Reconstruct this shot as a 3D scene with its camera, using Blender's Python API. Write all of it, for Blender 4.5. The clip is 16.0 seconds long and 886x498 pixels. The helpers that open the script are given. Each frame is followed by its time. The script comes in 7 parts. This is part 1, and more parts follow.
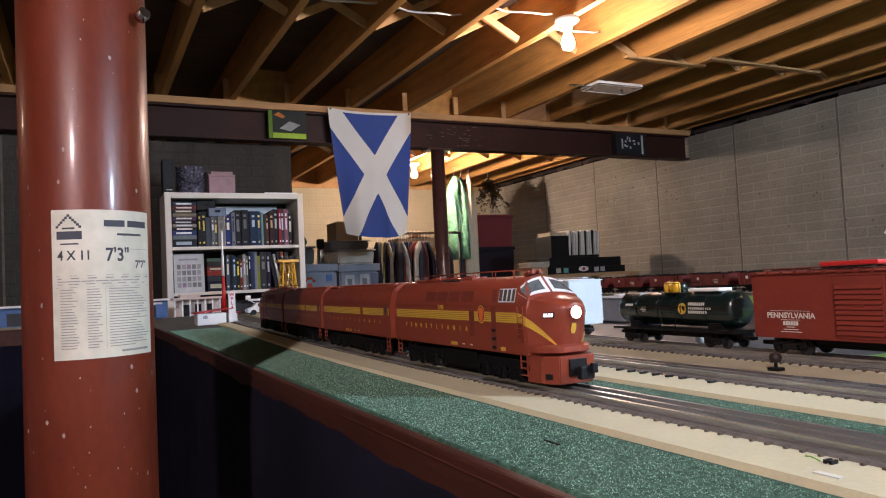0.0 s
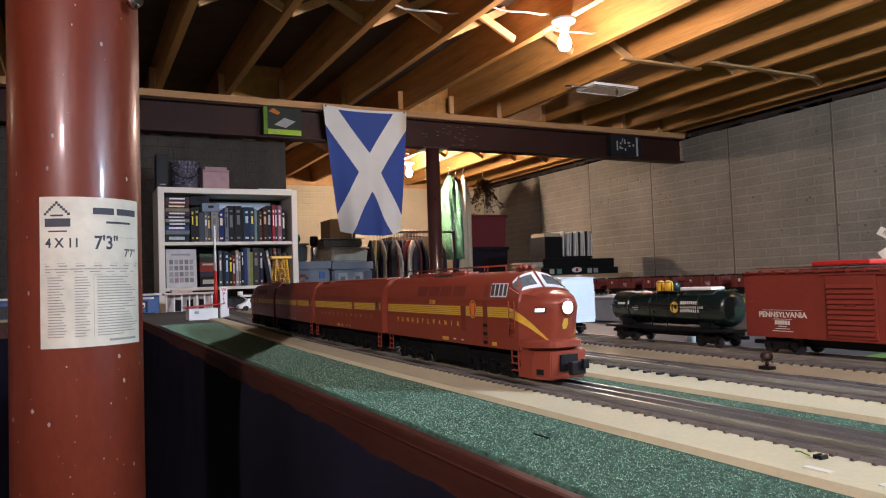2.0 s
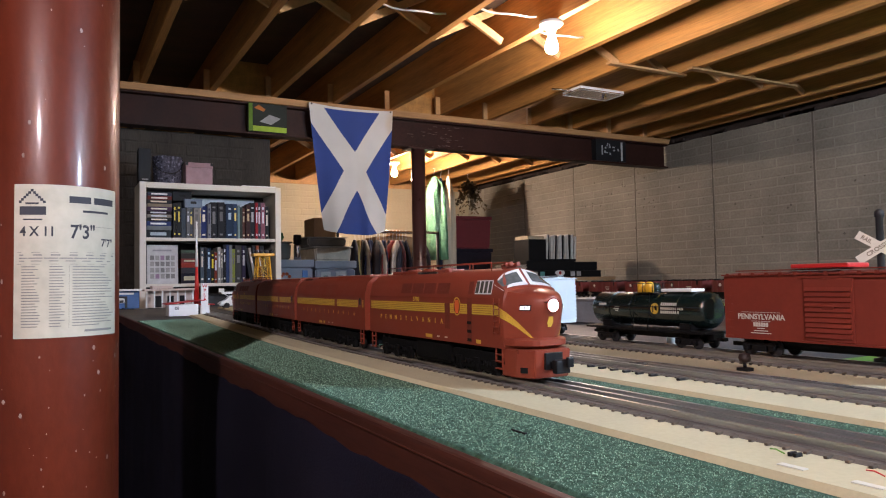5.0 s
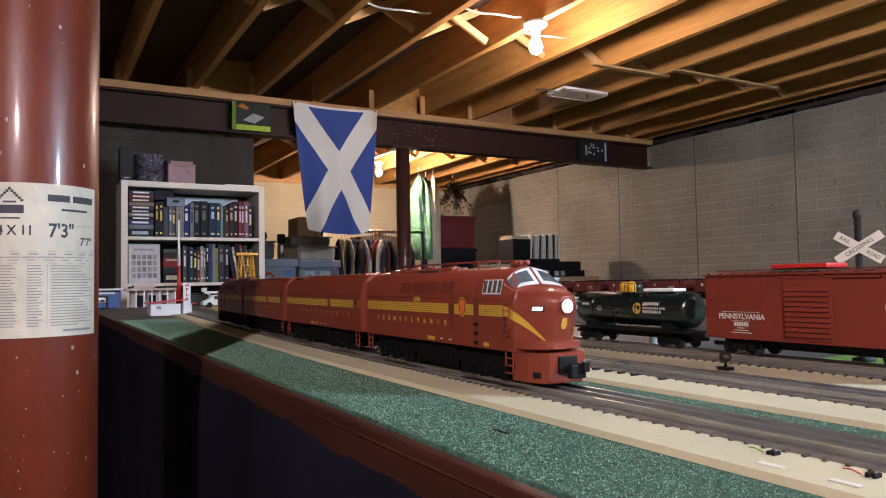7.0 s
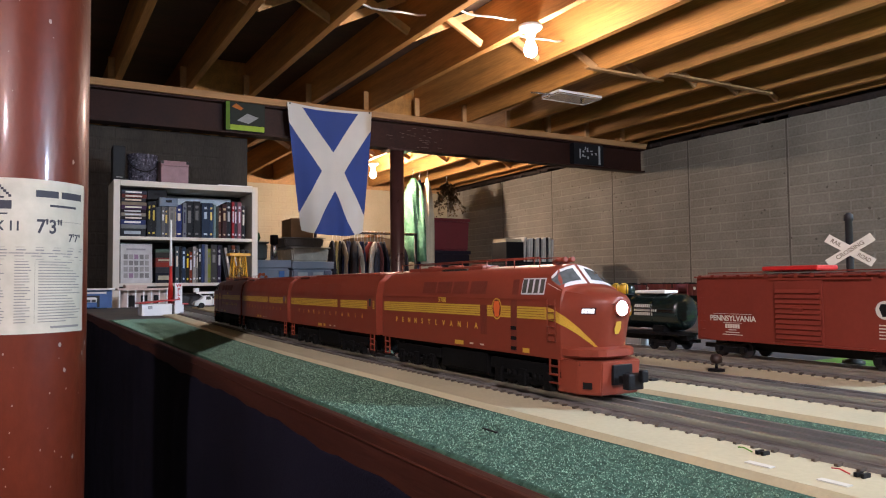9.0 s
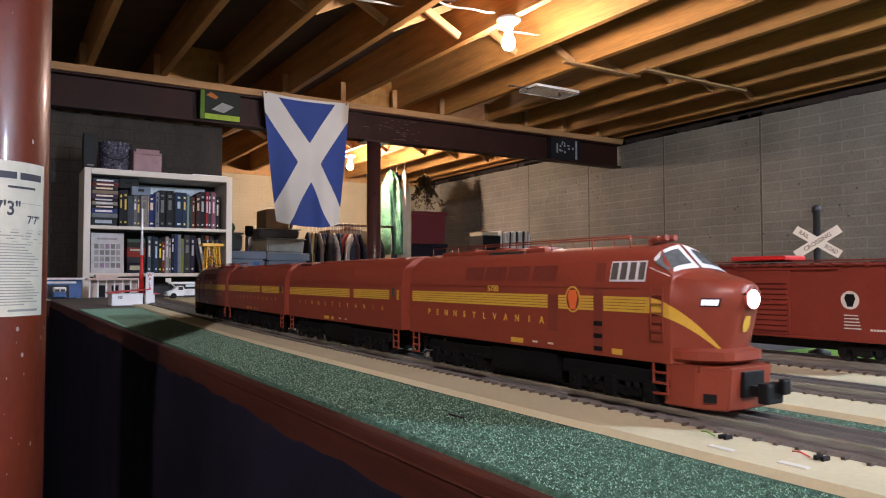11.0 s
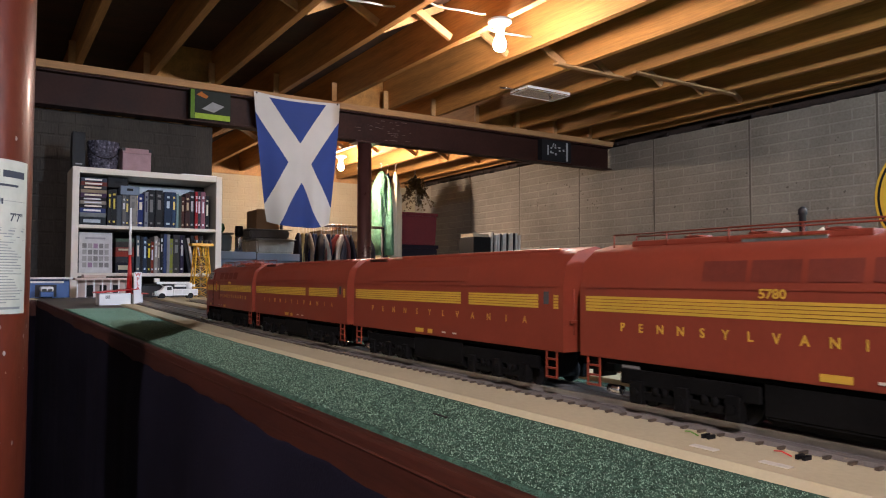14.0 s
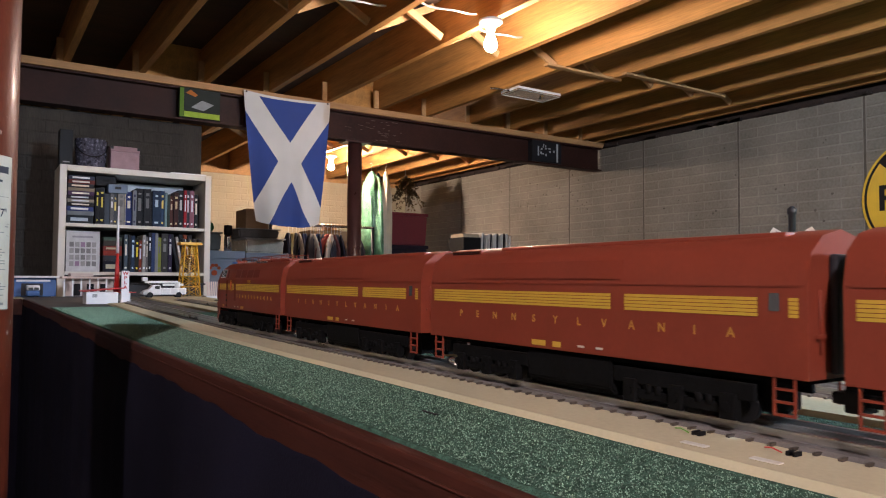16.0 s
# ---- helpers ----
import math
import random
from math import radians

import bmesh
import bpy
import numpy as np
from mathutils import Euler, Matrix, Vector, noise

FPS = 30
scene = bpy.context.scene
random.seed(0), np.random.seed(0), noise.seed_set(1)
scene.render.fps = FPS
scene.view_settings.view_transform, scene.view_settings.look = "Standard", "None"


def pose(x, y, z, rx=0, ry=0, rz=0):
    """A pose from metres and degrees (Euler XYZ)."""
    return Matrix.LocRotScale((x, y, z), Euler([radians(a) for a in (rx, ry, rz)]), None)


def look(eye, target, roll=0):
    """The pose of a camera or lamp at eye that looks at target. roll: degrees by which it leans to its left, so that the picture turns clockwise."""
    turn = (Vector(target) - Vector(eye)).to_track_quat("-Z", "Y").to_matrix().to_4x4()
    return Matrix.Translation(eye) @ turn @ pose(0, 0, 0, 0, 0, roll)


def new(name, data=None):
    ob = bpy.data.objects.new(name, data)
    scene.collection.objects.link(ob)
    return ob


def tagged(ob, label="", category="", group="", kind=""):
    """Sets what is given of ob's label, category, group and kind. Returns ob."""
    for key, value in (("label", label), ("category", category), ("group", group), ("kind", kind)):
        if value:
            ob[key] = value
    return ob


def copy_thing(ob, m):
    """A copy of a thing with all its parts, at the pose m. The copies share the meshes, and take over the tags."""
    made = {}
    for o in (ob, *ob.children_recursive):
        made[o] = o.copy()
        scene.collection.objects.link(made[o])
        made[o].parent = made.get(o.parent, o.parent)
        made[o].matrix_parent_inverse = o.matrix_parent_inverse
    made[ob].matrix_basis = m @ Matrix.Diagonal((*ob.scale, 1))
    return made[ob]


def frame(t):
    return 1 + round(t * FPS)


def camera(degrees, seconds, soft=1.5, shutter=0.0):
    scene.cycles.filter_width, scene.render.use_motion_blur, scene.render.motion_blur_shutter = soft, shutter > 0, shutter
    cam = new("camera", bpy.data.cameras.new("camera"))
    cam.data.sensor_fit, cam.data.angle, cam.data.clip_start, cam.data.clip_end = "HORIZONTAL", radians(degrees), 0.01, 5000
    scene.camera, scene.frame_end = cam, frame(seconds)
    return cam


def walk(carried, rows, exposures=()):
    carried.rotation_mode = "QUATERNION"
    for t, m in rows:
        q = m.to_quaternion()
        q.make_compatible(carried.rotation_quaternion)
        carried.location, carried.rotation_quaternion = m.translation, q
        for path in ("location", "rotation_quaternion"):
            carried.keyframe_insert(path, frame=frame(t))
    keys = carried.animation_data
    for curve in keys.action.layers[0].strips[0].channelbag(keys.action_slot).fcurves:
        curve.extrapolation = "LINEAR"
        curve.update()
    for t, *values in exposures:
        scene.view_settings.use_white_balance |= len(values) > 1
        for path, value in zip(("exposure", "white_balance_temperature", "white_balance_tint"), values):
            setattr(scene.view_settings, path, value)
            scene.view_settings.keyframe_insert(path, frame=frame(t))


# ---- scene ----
cam = camera(63.4, 16.0, 1.1, 0.5)
PATH = [
    (0, (0.014, -0.301, 1.284), (0.907, 1.486, 1.375), -2.8),
    (0.5, (0.017, -0.299, 1.281), (0.912, 1.488, 1.372), -2.6),
    (1, (0.012, -0.303, 1.28), (0.91, 1.482, 1.369), -2.4),
    (1.5, (0.016, -0.299, 1.279), (0.918, 1.484, 1.368), -2.2),
    (2, (0.017, -0.298, 1.278), (0.925, 1.481, 1.368), -2.0),
    (2.5, (0.017, -0.298, 1.275), (0.931, 1.479, 1.365), -1.6),
    (3, (0.018, -0.296, 1.273), (0.936, 1.478, 1.361), -1.4),
    (3.5, (0.017, -0.297, 1.274), (0.941, 1.474, 1.363), -1.3),
    (4, (0.018, -0.297, 1.273), (0.948, 1.471, 1.365), -1.2),
    (6.5, (0.022, -0.296, 1.273), (0.999, 1.446, 1.363), -1.0),
    (7, (0.022, -0.297, 1.273), (1.007, 1.442, 1.364), -1.0),
    (7.5, (0.022, -0.297, 1.273), (1.011, 1.439, 1.364), -0.9),
    (8, (0.022, -0.297, 1.272), (1.013, 1.438, 1.366), -0.8),
    (8.5, (0.024, -0.296, 1.271), (1.018, 1.436, 1.368), -0.7),
    (9, (0.025, -0.296, 1.27), (1.025, 1.434, 1.368), -0.6),
    (11.5, (0.035, -0.294, 1.263), (1.094, 1.401, 1.341), -0.1),
    (12, (0.034, -0.295, 1.264), (1.089, 1.402, 1.344), -0.0),
    (12.5, (0.031, -0.297, 1.266), (1.086, 1.401, 1.349), -0.0),
    (13, (0.034, -0.293, 1.266), (1.091, 1.403, 1.347), 0.0),
    (13.5, (0.034, -0.297, 1.263), (1.1, 1.393, 1.347), 0.0),
    (14, (0.038, -0.295, 1.262), (1.113, 1.389, 1.346), 0.1),
    (14.5, (0.038, -0.295, 1.262), (1.122, 1.384, 1.345), 0.1),
    (15, (0.038, -0.294, 1.26), (1.128, 1.381, 1.344), 0.2),
    (15.5, (0.037, -0.294, 1.26), (1.132, 1.378, 1.343), 0.3),
    (16, (0.04, -0.292, 1.259), (1.139, 1.378, 1.345), 0.3),
]
walk(cam, [(t, look(eye, target, roll)) for t, eye, target, roll in PATH], [(0.0, 0.04, 6250, 32), (16.0, 0.04, 6250, 32)])

# ---- light: the bulbs of the basement are the only sources; the world is the near-black of a closed cellar ----
world = bpy.data.worlds.new("cellar_dark")
scene.world = world
world.use_nodes = True
world.node_tree.nodes["Background"].inputs[0].default_value = (0.02, 0.018, 0.016, 1)
world.node_tree.nodes["Background"].inputs[1].default_value = 0.3

# ---- measures ----
TABLE = 1.170          # top of the layout board
RAIL = 1.182           # top of the rails
CAR_RAIL = 1.1845      # top of the rails under the freight cars
UNIT_Z = 1.187         # datum of the locomotives
JOIST = 2.50           # underside of the joists
BEAM_Y = 4.36          # middle of the steel beam
WALL_X = 4.80          # face of the long wall
BULBS = [((2.084, 2.41), (1.0, 0.83, 0.60), 950), ((2.084, -1.62), (0.62, 0.90, 1.0), 7000), ((3.02, 6.28), (1.0, 0.83, 0.56), 2400),
         ((-0.90, -1.62, 0.135), (1.0, 0.95, 0.87), 4300), ((-2.0, 2.41), (1.0, 0.80, 0.50), 110)]


# ---- materials ----
def mat(name, col, rough=0.6, metal=0.0, var=0.25, scale=30.0, bump=0.15, bscale=250.0, stretch=(1, 1, 1), col2=None, dist=0.002, coat=0.0, spec=0.5, each=0.0, island=0.0, world=False):
    m = bpy.data.materials.new(name)
    m.use_nodes = True
    nt = m.node_tree
    b = nt.nodes["Principled BSDF"]
    tc, mp = nt.nodes.new("ShaderNodeTexCoord"), nt.nodes.new("ShaderNodeMapping")
    mp.inputs["Scale"].default_value = stretch
    nt.links.new(nt.nodes.new("ShaderNodeNewGeometry").outputs["Position"] if world else tc.outputs["Object"], mp.inputs[0])
    n1, n2 = nt.nodes.new("ShaderNodeTexNoise"), nt.nodes.new("ShaderNodeTexNoise")
    n1.inputs["Scale"].default_value, n1.inputs["Detail"].default_value = scale, 5
    n2.inputs["Scale"].default_value, n2.inputs["Detail"].default_value = bscale, 3
    for n in (n1, n2):
        nt.links.new(mp.outputs[0], n.inputs["Vector"])
    ramp = nt.nodes.new("ShaderNodeValToRGB")
    c2 = col2 or tuple(c * (1 - var) for c in col)
    c1 = tuple(min(1, c * (1 + var * 0.5)) for c in col)
    ramp.color_ramp.elements[0].position, ramp.color_ramp.elements[1].position = 0.33, 0.67
    ramp.color_ramp.elements[0].color, ramp.color_ramp.elements[1].color = (*c2, 1), (*c1, 1)
    mixer = nt.nodes.new("ShaderNodeMath")
    mixer.operation = "MULTIPLY_ADD"
    mixer.inputs[1].default_value = 0.35
    nt.links.new(n2.outputs["Fac"], mixer.inputs[0])
    scaled = nt.nodes.new("ShaderNodeMath")
    scaled.operation = "MULTIPLY"
    scaled.inputs[1].default_value = 0.65
    nt.links.new(n1.outputs["Fac"], scaled.inputs[0])
    nt.links.new(scaled.outputs[0], mixer.inputs[2])
    nt.links.new(mixer.outputs[0], ramp.inputs[0])
    last = ramp.outputs[0]
    if each:
        oi, hsv = nt.nodes.new("ShaderNodeObjectInfo"), nt.nodes.new("ShaderNodeHueSaturation")
        mr = nt.nodes.new("ShaderNodeMapRange")
        mr.inputs[3].default_value, mr.inputs[4].default_value = 1 - each, 1 + each
        nt.links.new(oi.outputs["Random"], mr.inputs[0])
        nt.links.new(mr.outputs[0], hsv.inputs["Value"])
        nt.links.new(last, hsv.inputs["Color"])
        last = hsv.outputs[0]
    if island:
        geo, hsv = nt.nodes.new("ShaderNodeNewGeometry"), nt.nodes.new("ShaderNodeHueSaturation")
        mr = nt.nodes.new("ShaderNodeMapRange")
        mr.inputs[3].default_value, mr.inputs[4].default_value = 1 - island, 1 + island
        nt.links.new(geo.outputs["Random Per Island"], mr.inputs[0])
        nt.links.new(mr.outputs[0], hsv.inputs["Value"])
        nt.links.new(last, hsv.inputs["Color"])
        last = hsv.outputs[0]
    nt.links.new(last, b.inputs["Base Color"])
    rr = nt.nodes.new("ShaderNodeMapRange")
    rr.inputs[3].default_value, rr.inputs[4].default_value = max(0.02, rough - 0.1), min(1, rough + 0.1)
    nt.links.new(n1.outputs["Fac"], rr.inputs[0])
    nt.links.new(rr.outputs[0], b.inputs["Roughness"])
    b.inputs["Metallic"].default_value = metal
    b.inputs["Specular IOR Level"].default_value = spec
    b.inputs["Coat Weight"].default_value = coat
    b.inputs["Coat Roughness"].default_value = 0.12
    if bump:
        bp = nt.nodes.new("ShaderNodeBump")
        bp.inputs["Strength"].default_value, bp.inputs["Distance"].default_value = bump, dist
        nt.links.new(n2.outputs["Fac"], bp.inputs["Height"])
        nt.links.new(bp.outputs[0], b.inputs["Normal"])
    return m


def glow(name, col, strength):
    m = bpy.data.materials.new(name)
    m.use_nodes = True
    b = m.node_tree.nodes["Principled BSDF"]
    b.inputs["Base Color"].default_value = (0.9, 0.9, 0.9, 1)
    b.inputs["Emission Color"].default_value = (*col, 1)
    b.inputs["Emission Strength"].default_value = strength
    return m


def glass(name, col=(0.9, 0.95, 0.95), rough=0.05):
    m = bpy.data.materials.new(name)
    m.use_nodes = True
    b = m.node_tree.nodes["Principled BSDF"]
    b.inputs["Base Color"].default_value = (*col, 1)
    b.inputs["Transmission Weight"].default_value = 1
    b.inputs["Roughness"].default_value = rough
    return m


M_WALL = mat("painted_concrete", (0.262, 0.240, 0.198), 0.85, world=True, var=0.3, scale=2.2, bump=0.8, bscale=70, dist=0.004)
M_BRICK = mat("brick_formed_concrete", (0.212, 0.193, 0.158), 0.85, world=True, var=0.35, scale=2.2, bump=0.8, bscale=60, dist=0.005, each=0.03)
M_CREAM = mat("cream_wall", (0.43, 0.375, 0.262), 0.85, var=0.14, scale=2.5, bump=0.4, bscale=60, dist=0.004)
# partition concrete: much darker than real concrete, its shade is in the colour
M_SHADEDWALL = mat("shaded_concrete", (0.046, 0.040, 0.033), 0.9, world=True, var=0.6, scale=2.0, bump=0.5, bscale=50, stretch=(3, 1, 0.5), dist=0.004)
M_SEAM = mat("dark_seam", (0.115, 0.100, 0.080), 0.95, var=0.3, scale=20)
M_FLOOR = mat("cellar_floor", (0.085, 0.082, 0.077), 0.8, var=0.3, scale=1.5)
M_JOIST = mat("joist_lumber", (0.45, 0.215, 0.052), 0.75, var=0.4, scale=5, bump=0.3, bscale=40, stretch=(3.5, 0.22, 3.5), each=0.14)
M_PLATE = mat("plate_lumber", (0.44, 0.23, 0.09), 0.7, var=0.3, scale=6, bump=0.25, bscale=40, stretch=(0.25, 4, 4))
M_BRACE = mat("brace_lumber", (0.48, 0.27, 0.11), 0.75, var=0.3, scale=10, bump=0.2, bscale=60, each=0.12)
# subfloor colour is lowered to carry the shade between the joists
M_SUBFLOOR = mat("subfloor_shaded", (0.070, 0.040, 0.024), 0.85, var=0.45, scale=5, bump=0.3, bscale=60, stretch=(0.5, 2, 1))
M_STEEL = mat("beam_primer", (0.036, 0.012, 0.008), 0.6, spec=0.2, var=0.4, scale=5, bump=0.25, bscale=60)
M_SILL = mat("sill_dark", (0.030, 0.018, 0.014), 0.9, var=0.5, scale=20, bump=0.4, bscale=80)
M_POST = mat("red_post_paint", (0.112, 0.0175, 0.0065), 0.40, var=0.3, scale=9, bump=0.16, bscale=150, coat=0.14, spec=0.3, stretch=(1, 1, 0.5))
M_POSTDARK = mat("dark_post_paint", (0.055, 0.022, 0.02), 0.3, var=0.3, scale=9, coat=0.3)
M_SPECK = mat("paint_specks", (0.30, 0.22, 0.20), 0.6, var=0.3)
M_SCRAPE = mat("scraped_primer", (0.12, 0.075, 0.06), 0.7, var=0.4)
M_PAPER = mat("label_paper", (0.47, 0.425, 0.335), 0.7, var=0.22, scale=25, bump=0.1, bscale=90)
M_INK = mat("label_ink", (0.03, 0.03, 0.04), 0.7, var=0.2)
M_SIGNINK = mat("faded_sign_ink", (0.20, 0.17, 0.12), 0.7, var=0.2)
M_INKGREY = mat("label_small_print", (0.20, 0.19, 0.175), 0.7, var=0.2)
M_TURF = mat("turf_mat", (0.060, 0.130, 0.092), 0.95, var=0.6, scale=220, bump=0.8, bscale=900, dist=0.002, spec=0.1)
M_TUFT = mat("turf_tufts", (0.165, 0.290, 0.205), 0.65, var=0.5, scale=260, bump=0, spec=0.4, island=0.8)
M_LIME = mat("lime_mat", (0.12, 0.30, 0.03), 0.8, var=0.3, scale=60)
M_GREYMAT = mat("grey_mat", (0.055, 0.055, 0.062), 0.8, var=0.25, scale=20)
M_ROADBED = mat("tan_roadbed", (0.53, 0.475, 0.305), 0.85, var=0.12, scale=9, bump=0.25, bscale=300, dist=0.001)
M_TIE = mat("tie_dark", (0.062, 0.047, 0.033), 0.75, var=0.4, scale=80, each=0.25)
M_BALLAST = mat("ballast_grey", (0.15, 0.135, 0.12), 0.9, var=0.3, scale=60, bump=0.5, bscale=900, dist=0.001)
M_RAIL = mat("rail_steel", (0.55, 0.54, 0.52), 0.30, 0.85, var=0.3, scale=30, stretch=(1, 0.2, 1))
M_BOARD = mat("layout_board", (0.10, 0.095, 0.085), 0.8, var=0.4, scale=7)
M_FASCIA = mat("fascia_wood", (0.060, 0.016, 0.009), 0.6, spec=0.25, var=0.45, scale=9, bump=0.15, bscale=90, stretch=(4, 0.3, 4), coat=0.03)
M_CLOTH = mat("black_cloth", (0.008, 0.0075, 0.014), 0.95, var=0.4, scale=6, bump=0.3, bscale=500, spec=0.06)
M_TUSCAN = mat("tuscan_red", (0.215, 0.040, 0.020), 0.42, var=0.10, scale=30, bump=0.04, bscale=300, dist=0.0005, spec=0.35)
M_GRILLE = mat("grille_dark", (0.165, 0.029, 0.015), 0.6, var=0.2)
M_CARRED = mat("freight_red", (0.195, 0.031, 0.018), 0.6, var=0.12, scale=30, bump=0.05, dist=0.0005, spec=0.25)
M_GOLD = mat("gold_paint", (0.60, 0.36, 0.04), 0.45, var=0.12, scale=50, bump=0)
M_FADED = mat("faded_gold_paint", (0.49, 0.24, 0.035), 0.5, var=0.3, scale=80, bump=0)
M_ORANGE = mat("keystone_orange", (0.75, 0.14, 0.03), 0.45, var=0.1, bump=0)
M_BLACK = mat("black_plastic", (0.007, 0.007, 0.008), 0.5, var=0.4, scale=60, spec=0.2)
M_UNDER = mat("underframe_black", (0.006, 0.006, 0.006), 0.8, var=0.4, scale=60, spec=0.06)
M_DKGREY = mat("dark_grey", (0.025, 0.025, 0.028), 0.5, var=0.3, spec=0.3)
M_CHROME = mat("bright_metal", (0.72, 0.72, 0.74), 0.18, 1.0, var=0.1)
M_WHITE = mat("white_paint", (0.76, 0.76, 0.75), 0.5, var=0.06, scale=10, bump=0.05)
M_WINFRAME = mat("window_trim", (0.66, 0.66, 0.66), 0.4, var=0.1)
M_PANE = mat("dark_pane", (0.075, 0.08, 0.078), 0.08, var=0.2, bump=0)
M_PALEPANE = mat("pale_pane", (0.10, 0.095, 0.08), 0.12, var=0.25, bump=0)
M_SCREEN = mat("windscreen_pane", (0.10, 0.11, 0.11), 0.1, var=0.4, scale=90, bump=0)
M_TANK = mat("tank_green", (0.005, 0.013, 0.012), 0.24, var=0.2, scale=40, coat=0.5, bump=0.03)
M_YELLOW = mat("safety_yellow", (0.72, 0.38, 0.02), 0.4, var=0.1)
M_REDPLASTIC = mat("bright_red", (0.55, 0.025, 0.02), 0.4, var=0.1)
M_SAIL_WHITE = mat("flag_white", (0.62, 0.61, 0.58), 0.85, var=0.08, scale=6, bump=0.2, bscale=700, dist=0.0008)
M_SAIL_BLUE = mat("flag_blue", (0.024, 0.058, 0.25), 0.8, var=0.12, scale=6, bump=0.2, bscale=700, dist=0.0008)
M_SHELFWHITE = mat("shelf_laminate", (0.62, 0.58, 0.50), 0.45, var=0.05, scale=6, bump=0.03)
M_CARD = mat("cardboard", (0.33, 0.21, 0.11), 0.8, var=0.2, scale=8)
M_GREYBIN = mat("grey_bin", (0.20, 0.22, 0.27), 0.5, var=0.1, scale=6)
M_CLEAR = mat("cloudy_plastic", (0.52, 0.48, 0.40), 0.25, var=0.3, scale=12)
M_MAROON = mat("maroon_bin", (0.17, 0.018, 0.030), 0.45, var=0.12)
M_GREEN = mat("green_film", (0.13, 0.33, 0.20), 0.2, var=0.45, scale=14, bump=0.7, bscale=30, dist=0.02, coat=0.4)
M_IVORY = mat("ivory_cloth", (0.62, 0.57, 0.43), 0.7, var=0.12, scale=10, bump=0.3, bscale=60)
M_DRIED = mat("dried_leaves", (0.16, 0.115, 0.065), 0.9, var=0.5, scale=30)
M_LINE = mat("pale_cable", (0.62, 0.60, 0.55), 0.5, var=0.1)
M_PORC = mat("porcelain", (0.75, 0.74, 0.70), 0.3, var=0.05)
M_SIGNYEL = mat("sign_yellow", (0.72, 0.44, 0.02), 0.4, var=0.12, scale=8)
M_SIGNWHITE = mat("sign_white", (0.66, 0.64, 0.56), 0.5, var=0.1)
M_BLUE = mat("toy_blue", (0.03, 0.10, 0.28), 0.45, var=0.15)
M_PINKISH = mat("station_cream", (0.58, 0.46, 0.40), 0.6, var=0.12)
M_HEADLAMP = glow("headlamp_lens", (0.85, 0.92, 1.0), 40)
M_NUMLIT = glow("lit_number_board", (0.85, 0.92, 1.0), 0.9)
PALETTE = {}


def paint(r, g, b, rough=0.6):
    key = (round(r, 2), round(g, 2), round(b, 2), rough)
    if key not in PALETTE:
        PALETTE[key] = mat("paint_tone", (r, g, b), max(rough, 0.5), var=0.2, scale=25, bump=0.05, spec=0.12)
    return PALETTE[key]


# ---- mesh helpers ----
def box(bm, x0, x1, y0, y1, z0, z1, bev=0.0):
    vs = [bm.verts.new((x, y, z)) for z in (z0, z1) for y in (y0, y1) for x in (x0, x1)]
    fs = [bm.faces.new([vs[i] for i in f]) for f in ((0, 2, 3, 1), (4, 5, 7, 6), (0, 1, 5, 4), (2, 6, 7, 3), (0, 4, 6, 2), (1, 3, 7, 5))]
    if bev:
        es = list({e for f in fs for e in f.edges})
        bmesh.ops.bevel(bm, geom=es, offset=bev, segments=2, profile=0.6, affect="EDGES", clamp_overlap=True)
    return bm


def tube(bm, p0, p1, r, seg=12, r1=None, caps=True):
    p0, p1 = Vector(p0), Vector(p1)
    q = (p1 - p0).to_track_quat("Z", "Y")
    rings = []
    for p, rad in ((p0, r), (p1, r if r1 is None else r1)):
        rings.append([bm.verts.new(p + q @ Vector((rad * math.cos(2 * math.pi * i / seg), rad * math.sin(2 * math.pi * i / seg), 0))) for i in range(seg)])
    for i in range(seg):
        bm.faces.new((rings[0][i], rings[0][(i + 1) % seg], rings[1][(i + 1) % seg], rings[1][i])).smooth = True
    if caps:
        bm.faces.new(rings[0][::-1])
        bm.faces.new(rings[1])
    return bm


def lathe(bm, prof, seg=24, centre=(0, 0, 0)):
    """prof: rows of radius, height."""
    c = Vector(centre)
    rings = [[bm.verts.new(c + Vector((r * math.cos(2 * math.pi * i / seg), r * math.sin(2 * math.pi * i / seg), z))) for i in range(seg)] for r, z in prof]
    for a, b in zip(rings, rings[1:]):
        for i in range(seg):
            bm.faces.new((a[i], a[(i + 1) % seg], b[(i + 1) % seg], b[i])).smooth = True
    bm.faces.new(rings[0][::-1])
    bm.faces.new(rings[-1])
    return bm


def rope(bm, pts, r, seg=6):
    pts = [Vector(p) for p in pts]
    rings = []
    for i, p in enumerate(pts):
        d = (pts[min(i + 1, len(pts) - 1)] - pts[max(i - 1, 0)]).normalized()
        q = d.to_track_quat("Z", "Y")
        rings.append([bm.verts.new(p + q @ Vector((r * math.cos(2 * math.pi * k / seg), r * math.sin(2 * math.pi * k / seg), 0))) for k in range(seg)])
    for a, b in zip(rings, rings[1:]):
        for k in range(seg):
            bm.faces.new((a[k], a[(k + 1) % seg], b[(k + 1) % seg], b[k])).smooth = True
    bm.faces.new(rings[0][::-1])
    bm.faces.new(rings[-1])
    return bm


def B():
    return bmesh.new()


def mesh_of(name, bm, material):
    bmesh.ops.recalc_face_normals(bm, faces=bm.faces)
    me = bpy.data.meshes.new(name)
    bm.to_mesh(me)
    bm.free()
    me.materials.append(material)
    return me


